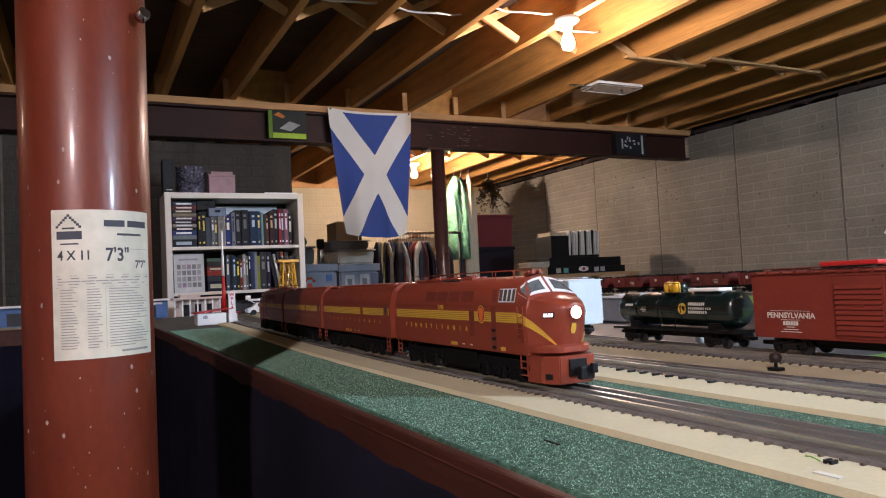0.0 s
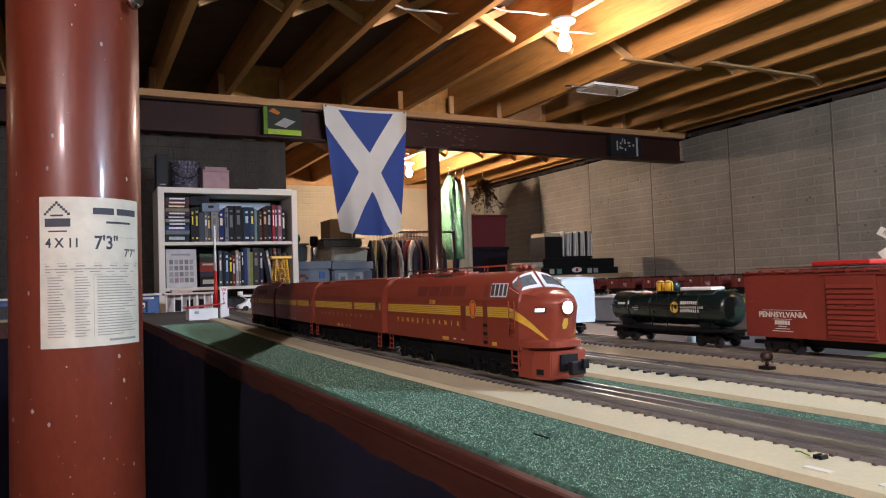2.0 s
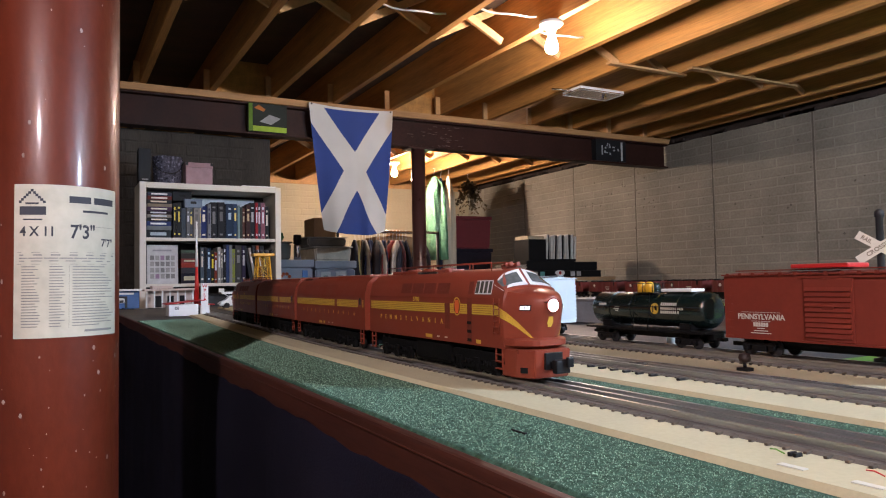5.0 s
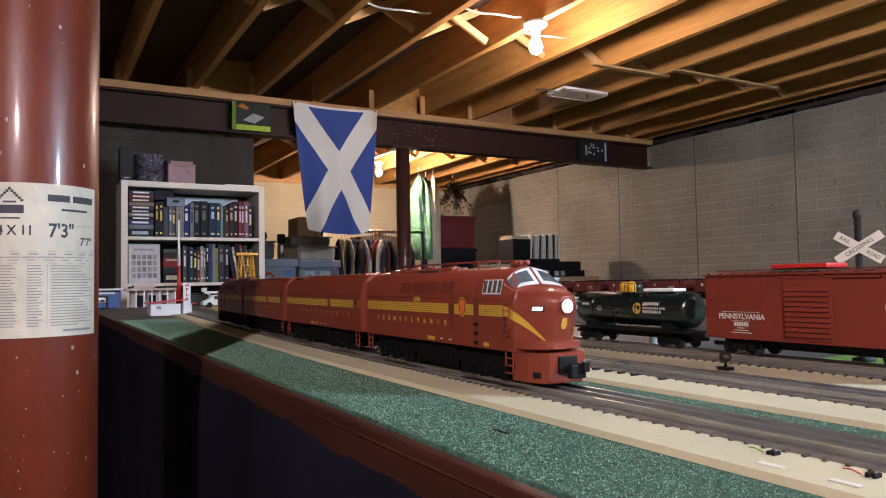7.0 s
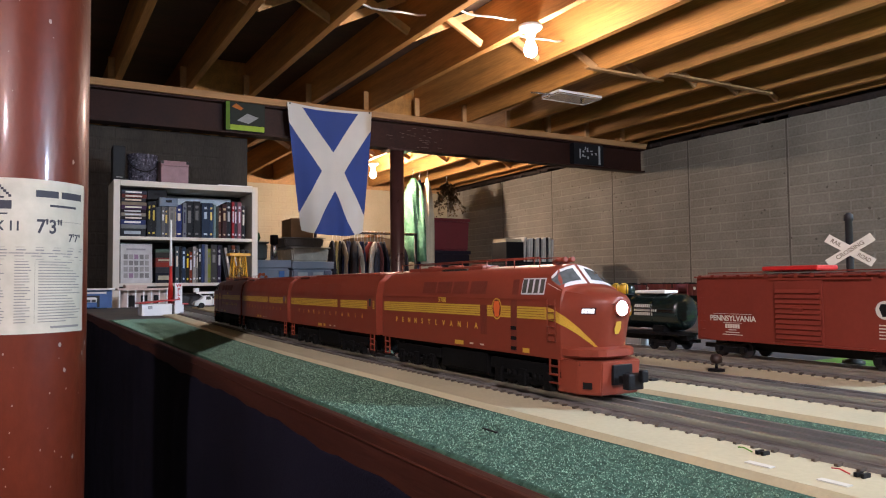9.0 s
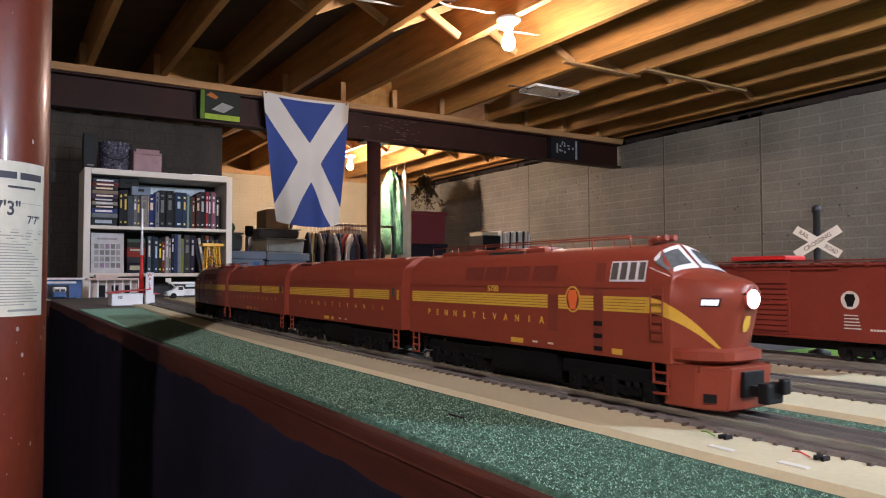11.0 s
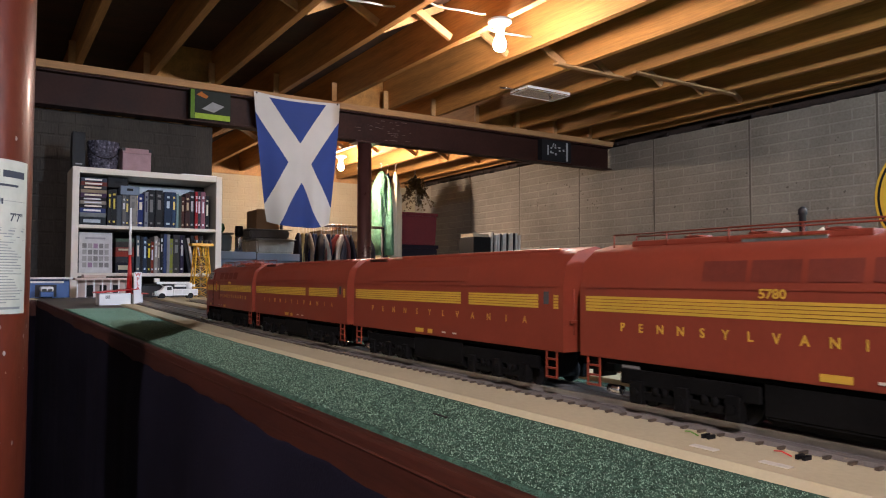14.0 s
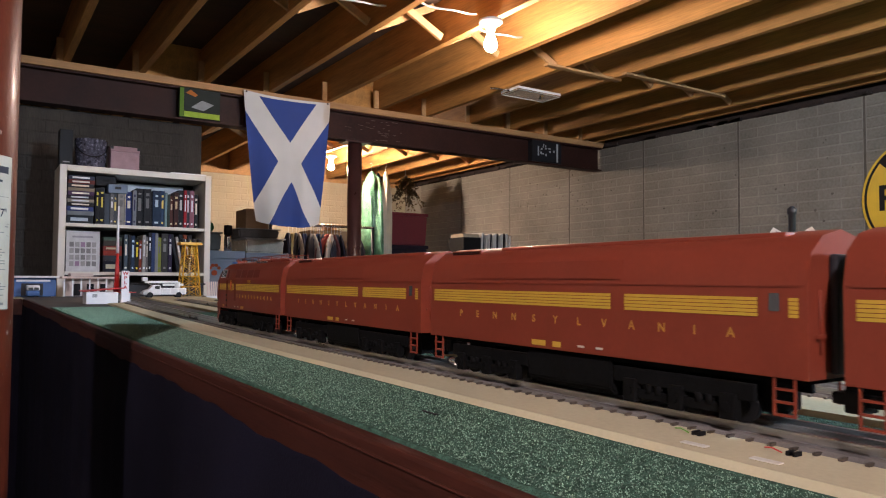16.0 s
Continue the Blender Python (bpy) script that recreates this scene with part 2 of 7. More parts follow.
def part(name, bm, material, parent=None, label="", m=None):
    ob = new(name, mesh_of(name, bm, material) if not isinstance(bm, bpy.types.Mesh) else bm)
    ob.parent = parent
    if m is not None:
        ob.matrix_basis = m
    return tagged(ob, label) if label else ob


def thing(name, label, category, group="", m=None):
    ob = new(name)
    ob.empty_display_size = 0.05
    if m is not None:
        ob.matrix_basis = m
    return tagged(ob, label, category, group)


def single(name, bm, material, label, category, group="", kind="", m=None):
    ob = new(name, mesh_of(name, bm, material))
    if m is not None:
        ob.matrix_basis = m
    return tagged(ob, label, category, group, kind)


def letters(name, text, size, material, parent, m, depth=0.0004, width=1.0, label="", spacing=1.0):
    """Flat raised lettering, standing in its own xy plane, centred."""
    cu = bpy.data.curves.new(name, "FONT")
    cu.body, cu.size, cu.align_x, cu.align_y, cu.extrude, cu.space_character = text, size, "CENTER", "CENTER", depth, spacing
    cu.resolution_u = 3
    cu.offset = size * 0.022
    tmp = bpy.data.objects.new(name, cu)
    me = bpy.data.meshes.new_from_object(tmp)
    bpy.data.objects.remove(tmp)
    me.transform(Matrix.Diagonal((width, 1, 1, 1)))
    me.materials.clear()
    me.materials.append(material)
    ob = new(name, me)
    ob.parent = parent
    ob.matrix_basis = m
    return tagged(ob, label) if label else ob

# ---- the room ----
X0, X1, Y0, Y1 = -3.3, WALL_X, -4.6, 7.85
tagged(single("floor", box(B(), X0 - 0.2, X1 + 0.2, Y0 - 0.2, Y1 + 0.2, -0.1, 0.0), M_FLOOR, "grey bare concrete cellar floor", "floor"), kind="structure")
wall_east = single("wall_east", box(B(), X1, X1 + 0.22, Y0, Y1 + 0.2, 0, 2.455), M_WALL, "grey poured concrete wall with brick pattern", "wall", kind="structure")
single("wall_north", box(B(), X0, X1, Y1, Y1 + 0.2, 0, 2.455), M_CREAM, "cream block wall of the storage end", "wall", kind="structure")
single("wall_west", box(B(), X0 - 0.2, X0, Y0, Y1 + 0.2, 0, 2.455), M_WALL, "grey concrete cellar wall", "wall", kind="structure")
single("wall_south", box(B(), X0, X1, Y0 - 0.2, Y0, 0, 2.455), M_WALL, "grey concrete cellar wall", "wall", kind="structure")
single("wall_partition", box(B(), X0, 1.27, 4.44, 4.66, 0, 2.25), M_SHADEDWALL, "grey concrete wall behind the bookcase, shade put into its colour", "wall", kind="structure")
bm = B()
for x in (-1.6, -0.4):
    box(bm, x - 0.006, x + 0.006, 4.434, 4.4399, 0.9, 2.24)
part("seam", bm, M_SEAM, bpy.data.objects["wall_partition"])
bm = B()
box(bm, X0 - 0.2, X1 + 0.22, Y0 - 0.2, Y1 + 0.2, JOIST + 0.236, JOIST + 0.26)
single("ceiling", bm, M_SUBFLOOR, "plywood subfloor above the joists, coloured dark for shade", "ceiling", kind="structure")
bm = B()
box(bm, X1 - 0.005, X1 + 0.2, Y0, Y1, 2.456, JOIST - 0.002)
box(bm, X1 + 0.09, X1 + 0.2, Y0, Y1, JOIST - 0.001, JOIST + 0.235)
rnd = random.Random(4)
for i in range(160):
    y = rnd.uniform(1.0, 7.6)
    box(bm, X1 - 0.02, X1 + 0.01, y, y + rnd.uniform(0.02, 0.09), 2.452, 2.452 + rnd.uniform(0.008, 0.03))
single("trim_sill", bm, M_SILL, "dark ragged sill on top of the wall", "sill", kind="structure")
bm = B()
box(bm, X0, X1, Y1 - 0.01, Y1 + 0.19, 2.456, JOIST - 0.002)
box(bm, X0, X1, Y1 + 0.09, Y1 + 0.19, JOIST - 0.001, JOIST + 0.235)
single("trim_rim", bm, M_BRACE, "timber rim above the far wall", "rim", kind="structure")

# joists, 16 inches apart
joist_mesh = mesh_of("joist", box(B(), -0.019, 0.019, Y0, Y1 + 0.08, 0, 0.235, 0.002), M_JOIST)
JX = [0.468 + 0.4064 * k for k in range(-9, 1)] + [0.872, 1.260, 1.680] + [0.474 + 0.4064 * k for k in range(4, 11)] + [4.70]
for x in JX:
    ob = new("joist", joist_mesh)
    ob.location = (x, 0, JOIST)
    tagged(ob, "rough sawn timber floor joist", "joist", "floor joists", "structure")
# diagonal bridging between the joists
brace_mesh = {}
for lean in (1, -1):
    bm = B()
    w, h = 0.366, 0.19
    a = math.atan2(h, w)
    box(bm, -math.hypot(w, h) / 2 + 0.004, math.hypot(w, h) / 2 - 0.004, -0.0095, 0.0095, -0.019, 0.019, 0.0015)
    bmesh.ops.rotate(bm, verts=bm.verts, matrix=Matrix.Rotation(-a * lean, 3, "Y"), cent=(0, 0, 0))
    brace_mesh[lean] = mesh_of("bridging", bm, M_BRACE)
rnd = random.Random(7)
for y in (-1.2, 2.86, 6.0):
    for x in JX[3:-1]:
        for lean in (1, -1):
            ob = new("bridging", brace_mesh[lean])
            ob.location = (x + 0.2032, y + 0.022 * lean + rnd.uniform(-0.03, 0.03), JOIST + 0.118)
            ob.rotation_euler = (0, 0, rnd.uniform(-0.03, 0.03))
            tagged(ob, "diagonal wooden bridging strip between joists", "brace", "joist bridging", "structure")
# blocks over the beam
block_mesh = mesh_of("block", box(B(), -0.183, 0.183, -0.019, 0.019, 0, 0.233, 0.002), M_JOIST)
for k, x in enumerate(JX[3:-1]):
    if k % 3 == 1:
        ob = new("block", block_mesh)
        ob.location = (x + 0.2032, BEAM_Y + 0.03, JOIST + 0.001)
        tagged(ob, "solid timber block between joists on the beam", "block", "joist blocks", "structure")
    up = single("cleat", box(B(), x - 0.055, x - 0.0195, BEAM_Y - 0.075, BEAM_Y - 0.055, JOIST + 0.0005, JOIST + 0.13), M_BRACE, "short upright timber cleat beside a joist", "cleat", "joist cleats", "structure")

# steel beam with its timber plate
beam = thing("steel_beam", "dark red-brown painted steel I-beam with timber plate", "beam")
beam["kind"] = "structure"
bm = B()
box(bm, X0, X1 - 0.02, BEAM_Y - 0.004, BEAM_Y + 0.004, 2.262, 2.443)
part("web", bm, M_STEEL, beam)
part("lower_flange", box(B(), X0, X1 - 0.02, BEAM_Y - 0.052, BEAM_Y + 0.052, 2.250, 2.2618, 0.002), M_STEEL, beam)
part("upper_flange", box(B(), X0, X1 - 0.02, BEAM_Y - 0.052, BEAM_Y + 0.052, 2.4432, 2.455, 0.002), M_STEEL, beam)
part("plate", box(B(), X0, X1 - 0.01, BEAM_Y - 0.070, BEAM_Y + 0.070, 2.4555, 2.4995, 0.003), M_PLATE, beam, "pale timber plate")
rnd = random.Random(12)
bm = B()
for i in range(30):
    x, z = rnd.gauss(2.50, 0.10), rnd.uniform(2.28, 2.43)
    box(bm, x, x + rnd.uniform(0.01, 0.05), BEAM_Y - 0.0052, BEAM_Y - 0.0041, z, z + rnd.uniform(0.002, 0.005))
part("scrape", bm, M_SCRAPE, beam, "pale paint scrapes")


def lamp(xy, colour, strength):
    holder = thing("ceiling_bulb", "bare glowing bulb in a white porcelain holder under a joist", "lamp", "bare ceiling bulbs", pose(xy[0], xy[1], JOIST + (xy[2] if len(xy) > 2 else 0.0)))
    part("lamp_base", lathe(B(), [(0.02, -0.0005), (0.056, -0.0005), (0.058, -0.012), (0.046, -0.022), (0.026, -0.030), (0.022, -0.052), (0.018, -0.053)], 28), M_PORC, holder)
    bulb = lathe(B(), [(0.012, -0.054), (0.014, -0.066), (0.020, -0.082), (0.029, -0.104), (0.031, -0.120), (0.028, -0.135), (0.020, -0.146), (0.008, -0.151)], 20)
    part("bulb", bulb, glow("bulb_glow", colour, strength), holder, "lit white bulb")


single("block", box(B(), -1.1319, -0.7649, -1.71, -1.53, JOIST + 0.1352, JOIST + 0.175, 0.002), M_BRACE, "short board set between two joists", "block", kind="structure")
for xy, colour, strength in BULBS:
    lamp(xy, colour, strength)

# cables, a loose board and a metal reflector under the joists
for k, (xa, xb, y, z) in enumerate(((1.27, 1.64, 2.62, 2.548), (1.68, 2.05, 2.46, 2.545), (0.07, 0.44, 2.70, 2.60), (0.50, 0.84, 2.64, 2.59), (0.90, 1.23, 2.66, 2.565), (2.12, 2.45, 2.60, 2.548))):
    pts = [(xa + (xb - xa) * i / 8, y + 0.02 * math.sin(i), z - 0.028 * math.sin(math.pi * i / 8)) for i in range(9)]
    single("cable", rope(B(), pts, 0.005), M_LINE, "pale electrical cable slung between joists", "cable", "ceiling cables")
refl = thing("metal_reflector", "dull silver metal light reflector hung below the joists", "reflector")
bm = B()
box(bm, 2.92, 3.28, 3.22, 3.40, 2.476, 2.482)
part("tray", bm, M_CHROME, refl)
bm = B()
for a, b in (((2.92, 2.926), (3.22, 3.40)), ((3.274, 3.28), (3.22, 3.40)), ((2.9262, 3.2738), (3.22, 3.226)), ((2.9262, 3.2738), (3.394, 3.40))):
    box(bm, a[0] - 0.002, a[1] + 0.002, b[0] - 0.002, b[1] + 0.002, 2.4745, 2.4758)
    box(bm, a[0], a[1], b[0], b[1], 2.4821, 2.499)
part("rim", bm, M_WINFRAME, refl, "pale metal rim")
part("bracket", box(B(), 3.18, 3.2, 3.30, 3.32, 2.46, 2.4755), M_CHROME, refl)
part("arm", rope(B(), [(2.80, 3.36, 2.495), (2.86, 3.33, 2.49), (2.92, 3.31, 2.486)], 0.006), M_CHROME, refl)
for xa, xb, y, z in ((2.75, 3.35, 2.75, 2.485), (3.25, 4.2, 2.62, 2.483)):
    single("board_strip", box(B(), xa, xb, y, y + 0.038, z, z + 0.013, 0.002), M_BRACE, "loose pale board strip nailed under the joists", "board", "loose ceiling boards")

# ---- steel posts ----
PX, PY, PR = 0.0168, 0.454, 0.0558
post = thing("steel_post", "glossy red painted steel post with a worn paper label", "post", "steel posts", pose(PX, PY, 0))
part("column", tube(B(), (0, 0, 0.012), (0, 0, 2.47), PR, 96), M_POST, post)
part("base_plate", box(B(), -0.1, 0.1, -0.1, 0.1, 0.0005, 0.0115, 0.002), M_POST, post)
part("top_plate", box(B(), -0.09, 0.09, -0.07, 0.07, 2.4705, 2.4985, 0.002), M_POST, post)
bm = B()
tube(bm, (0.0480, -0.0402, 1.545), (0.0525, -0.0480, 1.548), 0.006, 10)
part("bolt", bm, M_CHROME, post)


def on_post(bm, u0, u1, z0, z1, lift, n=10):
    """A patch wrapped on the column; u is the angle from the -y side, towards +x."""
    rows = []
    for i in range(n + 1):
        a = u0 + (u1 - u0) * i / n
        r = PR + lift
        rows.append([bm.verts.new((r * math.sin(a), -r * math.cos(a), z)) for z in (z0, z1)])
    for a, b in zip(rows, rows[1:]):
        bm.faces.new((a[0], b[0], b[1], a[1])).smooth = True
    return bm


LA, LB, LZ0, LZ1 = radians(-30.5), radians(64), 1.232, 1.3625
label = part("paper_label", on_post(B(), LA, LB, LZ0, LZ1, 0.0004, 24), M_PAPER, post, "worn cream paper label with printed sizes")


def bent(name, text, size, u, z, width=1.0):
    """Lettering wrapped round the column."""
    ob = letters(name, text, size, M_INK, label, Matrix(), 0.0, width)
    for v in ob.data.vertices:
        a = u + v.co.x / PR
        y = v.co.y
        v.co = ((PR + 0.0007) * math.sin(a), -(PR + 0.0007) * math.cos(a), z + y)
    return ob


def bars(name, rows, material=None):
    bm = B()
    for u0, u1, z0, z1 in rows:
        on_post(bm, LA + (LB - LA) * u0, LA + (LB - LA) * u1, LZ0 + (LZ1 - LZ0) * z0, LZ0 + (LZ1 - LZ0) * z1, 0.0007, 6)
    part(name, bm, material or M_INK, label)


span = LB - LA
bent("print_size", "4 X 11", 0.0115, LA + span * 0.20, LZ0 + 0.090, 0.85)
bent("print_length", "7'3\"", 0.0165, LA + span * 0.585, LZ0 + 0.090, 0.85)
bent("print_second", "7'7\"", 0.0095, LA + span * 0.85, LZ0 + 0.0815, 1.0)
bars("print_heading", [(0.46, 0.66, 0.885, 0.93), (0.69, 0.94, 0.885, 0.93), (0.58, 0.86, 0.825, 0.84), (0.05, 0.27, 0.80, 0.855), (0.08, 0.24, 0.765, 0.775)])
bm = B()
for sgn in (1, -1):
    for k in range(6):
        f = k / 5
        on_post(bm, LA + span * (0.155 + sgn * (0.10 * f - 0.012)), LA + span * (0.155 + sgn * (0.10 * f + 0.012)), LZ0 + 0.130 * (0.955 - 0.075 * f), LZ0 + 0.130 * (0.972 - 0.075 * f), 0.0007, 2)
on_post(bm, LA + span * 0.10, LA + span * 0.21, LZ0 + 0.130 * 0.872, LZ0 + 0.130 * 0.884, 0.0007, 3)
part("logo_shape", bm, M_INK, label)
rnd = random.Random(3)
rows = [(0.05, 0.95, 0.535, 0.543), (0.05, 0.82, 0.515, 0.522), (0.05, 0.9, 0.497, 0.503)]
for k in range(24):
    z = 0.46 - 0.0185 * k
    if z > 0.06:
        rows.append((0.07, 0.07 + rnd.uniform(0.1, 0.16), z, z + 0.006))
        rows.append((0.30, 0.30 + rnd.uniform(0.08, 0.13), z, z + 0.006))
        rows.append((0.49, 0.49 + rnd.uniform(0.25, 0.46), z, z + 0.006))
rows.append((0.60, 0.92, 0.03, 0.045))
bars("small_print", rows, M_INKGREY)
bars("print_rule", [(0.03, 0.97, 0.555, 0.558), (0.46, 0.463, 0.06, 0.47), (0.03, 0.97, 0.478, 0.481), (0.55, 0.95, 0.73, 0.733)], M_INKGREY)
# flaked paint
bm = B()
for k in range(150):
    a, z = rnd.uniform(-1.5, 1.6), rnd.choice((rnd.uniform(1.0, 1.23), rnd.uniform(0.9, 1.7)))
    if LA - 0.05 < a < LB + 0.05 and LZ0 - 0.01 < z < LZ1 + 0.01:
        continue
    s = rnd.choice((0.0004, 0.0006, 0.0008, 0.0016))
    m = [bm.verts.new(((PR + 0.0003) * math.sin(a + s / PR * math.cos(t) * rnd.uniform(0.6, 1.1)), -(PR + 0.0003) * math.cos(a + s / PR * math.cos(t) * rnd.uniform(0.6, 1.1)), z + s * 1.4 * math.sin(t))) for t in [k2 * math.pi / 3 for k2 in range(6)]]
    bm.faces.new(m)
part("paint_flecks", bm, M_SPECK, post, "small pale chips in the paint")["kind"] = "stuff"

far = thing("steel_post", "dark brown painted steel post under the beam", "post", "steel posts", pose(2.335, BEAM_Y, 0))
part("column", tube(B(), (0, 0, 0.012), (0, 0, 2.238), 0.0508, 40), M_POSTDARK, far)
part("base_plate", box(B(), -0.1, 0.1, -0.1, 0.1, 0.0005, 0.0115, 0.002), M_POSTDARK, far)
part("top_plate", box(B(), -0.10, 0.10, -0.065, 0.065, 2.2385, 2.2495, 0.002), M_POSTDARK, far)

# ---- the layout table ----
table = thing("layout_table", "long model railway table with dark wood edge and black cloth skirt", "table")
part("tabletop", box(B(), 0.2375, 4.6, -2.4, 3.55, TABLE - 0.02, TABLE - 0.0005), M_BOARD, table)
part("tabletop", box(B(), -2.2, 0.2370, 3.23, 3.82, TABLE - 0.02, TABLE - 0.0005), M_ROADBED, table, "tan far wing of the table")
part("edge_board", box(B(), 0.2275, 0.2370, -2.4, 3.21, TABLE - 0.06, TABLE + 0.0010, 0.0025), M_FASCIA, table, "dark red-brown varnished edge board")
part("bead", rope(B(), [(0.2272, -2.39, TABLE - 0.0075), (0.2272, 0.4, TABLE - 0.0075), (0.2272, 3.2, TABLE - 0.0075)], 0.0009), M_FASCIA, table)
part("edge_board", box(B(), -2.2, 0.2270, 3.212, 3.2295, TABLE - 0.07, TABLE + 0.0, 0.0025), M_FASCIA, table)
bm = B()
rnd = random.Random(2)
prev = None
for i in range(301):
    y = -2.35 + 5.53 * i / 300
    top = TABLE - 0.0255 - 0.0018 * math.sin(y * 9.0) - 0.0014 * math.sin(y * 31) - 0.0009 * math.sin(y * 83) - 0.0008 * rnd.random()
    xo = 0.2215 + 0.006 * math.sin(y * 14) + 0.003 * math.sin(y * 37)
    row = [bm.verts.new((0.2268, y, top)), bm.verts.new((0.2248, y, top - 0.002)), bm.verts.new((min(xo, 0.2260), y, top - 0.08)), bm.verts.new((xo + 0.01 * math.sin(y * 11), y, 0.05))]
    if prev:
        for k in range(3):
            bm.faces.new((prev[k], row[k], row[k + 1], prev[k + 1])).smooth = True
    prev = row
prev = None
for i in range(81):
    x = -2.15 + 2.385 * i / 80
    yo = 3.226 + 0.006 * math.sin(x * 17)
    row = [bm.verts.new((x, 3.2105, TABLE - 0.066)), bm.verts.new((x, yo, TABLE - 0.16)), bm.verts.new((x, yo + 0.008 * math.sin(x * 9), 0.05))]
    if prev:
        for k in range(2):
            bm.faces.new((prev[k], row[k], row[k + 1], prev[k + 1])).smooth = True
    prev = row
part("skirt", bm, M_CLOTH, table, "hanging black cloth skirt with wavy hem")
for x, y in ((0.5, -2.2), (0.5, 1.0), (0.5, 3.3), (2.4, -2.2), (2.4, 3.3), (4.4, -2.2), (4.4, 1.0), (4.4, 3.3), (-2.0, 3.6), (-0.9, 3.6)):
    part("leg", box(B(), x, x + 0.07, y, y + 0.07, 0.0, TABLE - 0.0205), M_BRACE, table)


def bend(y):
    """How far the running line has drawn aside at y."""
    return 0.06 * (math.hypot(y - 0.8, 0.4) + (y - 0.8)) / 2 - 0.0036


def drift(y):
    """How far the inner lines have drawn aside at y."""
    return 0.085 * (math.hypot(y - 0.55, 0.16) + (y - 0.55)) / 2 - 0.002


TRACKS = {"near": 0.4125, "middle": 0.582, "loop": 0.733}


def ground_strip(name, left, right, ya, yb, z, material, label, category, n=70, thick=0.004, jag=0.0):
    """A low strip of matting between two lines, given as functions of y."""
    bm, prev, r = B(), None, random.Random(len(name))
    for i in range(n + 1):
        y = ya + (yb - ya) * i / n
        a, b = left(y) + r.uniform(-jag, jag), right(y) + r.uniform(-jag, jag)
        row = [bm.verts.new(p) for p in ((a, y, z - thick), (a + min(thick, 0.004), y, z), (b - min(thick, 0.004), y, z), (b, y, z - thick))]
        if prev:
            for k in range(3):
                bm.faces.new((prev[k], row[k], row[k + 1], prev[k + 1]))
            bm.faces.new((prev[3], row[3], row[0], prev[0]))
        else:
            bm.faces.new(row[::-1])
        prev = row
    bm.faces.new(prev)
    ob = single(name, bm, material, label, category)
    ob["kind"] = "stuff" if material in (M_TURF, M_LIME) else "structure"
    return ob


def tufts(name, left, right, ya, yb, n, seed, zbase, size=1.0):
    """Loose scatter fibres of the turf."""
    r = random.Random(seed)
    verts, faces = [], []
    for i in range(n):
        y = ya + (yb - ya) * (r.random() ** 1.5)
        x = left(y) + 0.003 + (right(y) - left(y) - 0.006) * r.random()
        s = r.uniform(0.0007, 0.0019) * size * (1 + 0.4 * max(0, y))
        a = r.uniform(0, 6.3)
        k = len(verts)
        for j in range(3):
            b = a + j * 2.1 + r.uniform(-0.3, 0.3)
            verts.append((x + s * math.cos(b), y + s * math.sin(b), zbase))
        verts.append((x + r.uniform(-s, s), y + r.uniform(-s, s), zbase + s * r.uniform(0.6, 1.7)))
        faces += [(k, k + 1, k + 3), (k + 1, k + 2, k + 3), (k + 2, k, k + 3)]
    me = bpy.data.meshes.new(name)
    me.from_pydata(verts, [], faces)
    me.materials.append(M_TUFT)
    return tagged(new(name, me), "coarse dark green ground foam grains", "turf", kind="stuff")


edge = lambda y: 0.2372
road_l = lambda y: 0.336 + bend(y)
road_r = lambda y: 0.452 + bend(y)
ground_strip("turf_strip", edge, lambda y: road_l(y) + 0.002, -2.3, 2.10, TABLE + 0.002, M_TURF, "green ground foam turf along the table edge", "turf", thick=0.0022, jag=0.001)
tufts("turf_grain", edge, road_l, -0.35, 2.08, 130000, 5, TABLE + 0.0017, 0.40)
ground_strip("roadbed_near", road_l, road_r, -2.3, 3.2, TABLE + 0.0055, M_ROADBED, "tan foam roadbed under the running line", "roadbed", thick=0.0055)
turf2_r = lambda y: 0.497 + drift(y) * 0.85
ground_strip("turf_strip", lambda y: road_r(y) - 0.002, lambda y: turf2_r(y) + 0.002, -2.3, 1.6, TABLE + 0.002, M_TURF, "green ground foam turf between two tracks", "turf", thick=0.0022)
tufts("turf_grain", lambda y: road_r(y), turf2_r, -0.35, 1.4, 24000, 9, TABLE + 0.0017, 0.45)
ground_strip("roadbed_middle", turf2_r, lambda y: 0.700 + drift(y) * 0.75, -2.3, 3.2, TABLE + 0.0055, M_ROADBED, "tan foam roadbed under the middle track", "roadbed", thick=0.0055)
ground_strip("roadbed_loop", lambda y: 0.7005 + drift(y) * 0.75, lambda y: 0.785 + drift(y) * 0.75, -2.3, 3.2, TABLE + 0.0052, M_ROADBED, "tan foam roadbed under the freight cars", "roadbed", thick=0.0052)
ground_strip("lime_mat", lambda y: 0.787 + drift(y) * 0.75, lambda y: 1.15, -0.6, 0.235, TABLE + 0.0035, M_LIME, "lime green mat beside the freight track", "mat", thick=0.0037)
ground_strip("grey_mat", lambda y: 0.787 + drift(y) * 0.75, lambda y: 1.15, 0.2355, 0.5295, TABLE + 0.0025, M_GREYMAT, "dark grey mat behind the tank car", "mat", thick=0.0027)
ground_strip("dark_mat", lambda y: 0.787 + drift(y) * 0.75, lambda y: 1.60, 0.53, 1.7, TABLE + 0.002, M_DKGREY, "dark grey mat beyond the freight cars", "mat", thick=0.0022)
ground_strip("lime_mat", lambda y: 1.62, lambda y: 2.25, -0.6, 3.2, TABLE + 0.003, M_LIME, "lime green mat across the table", "mat", thick=0.0032)


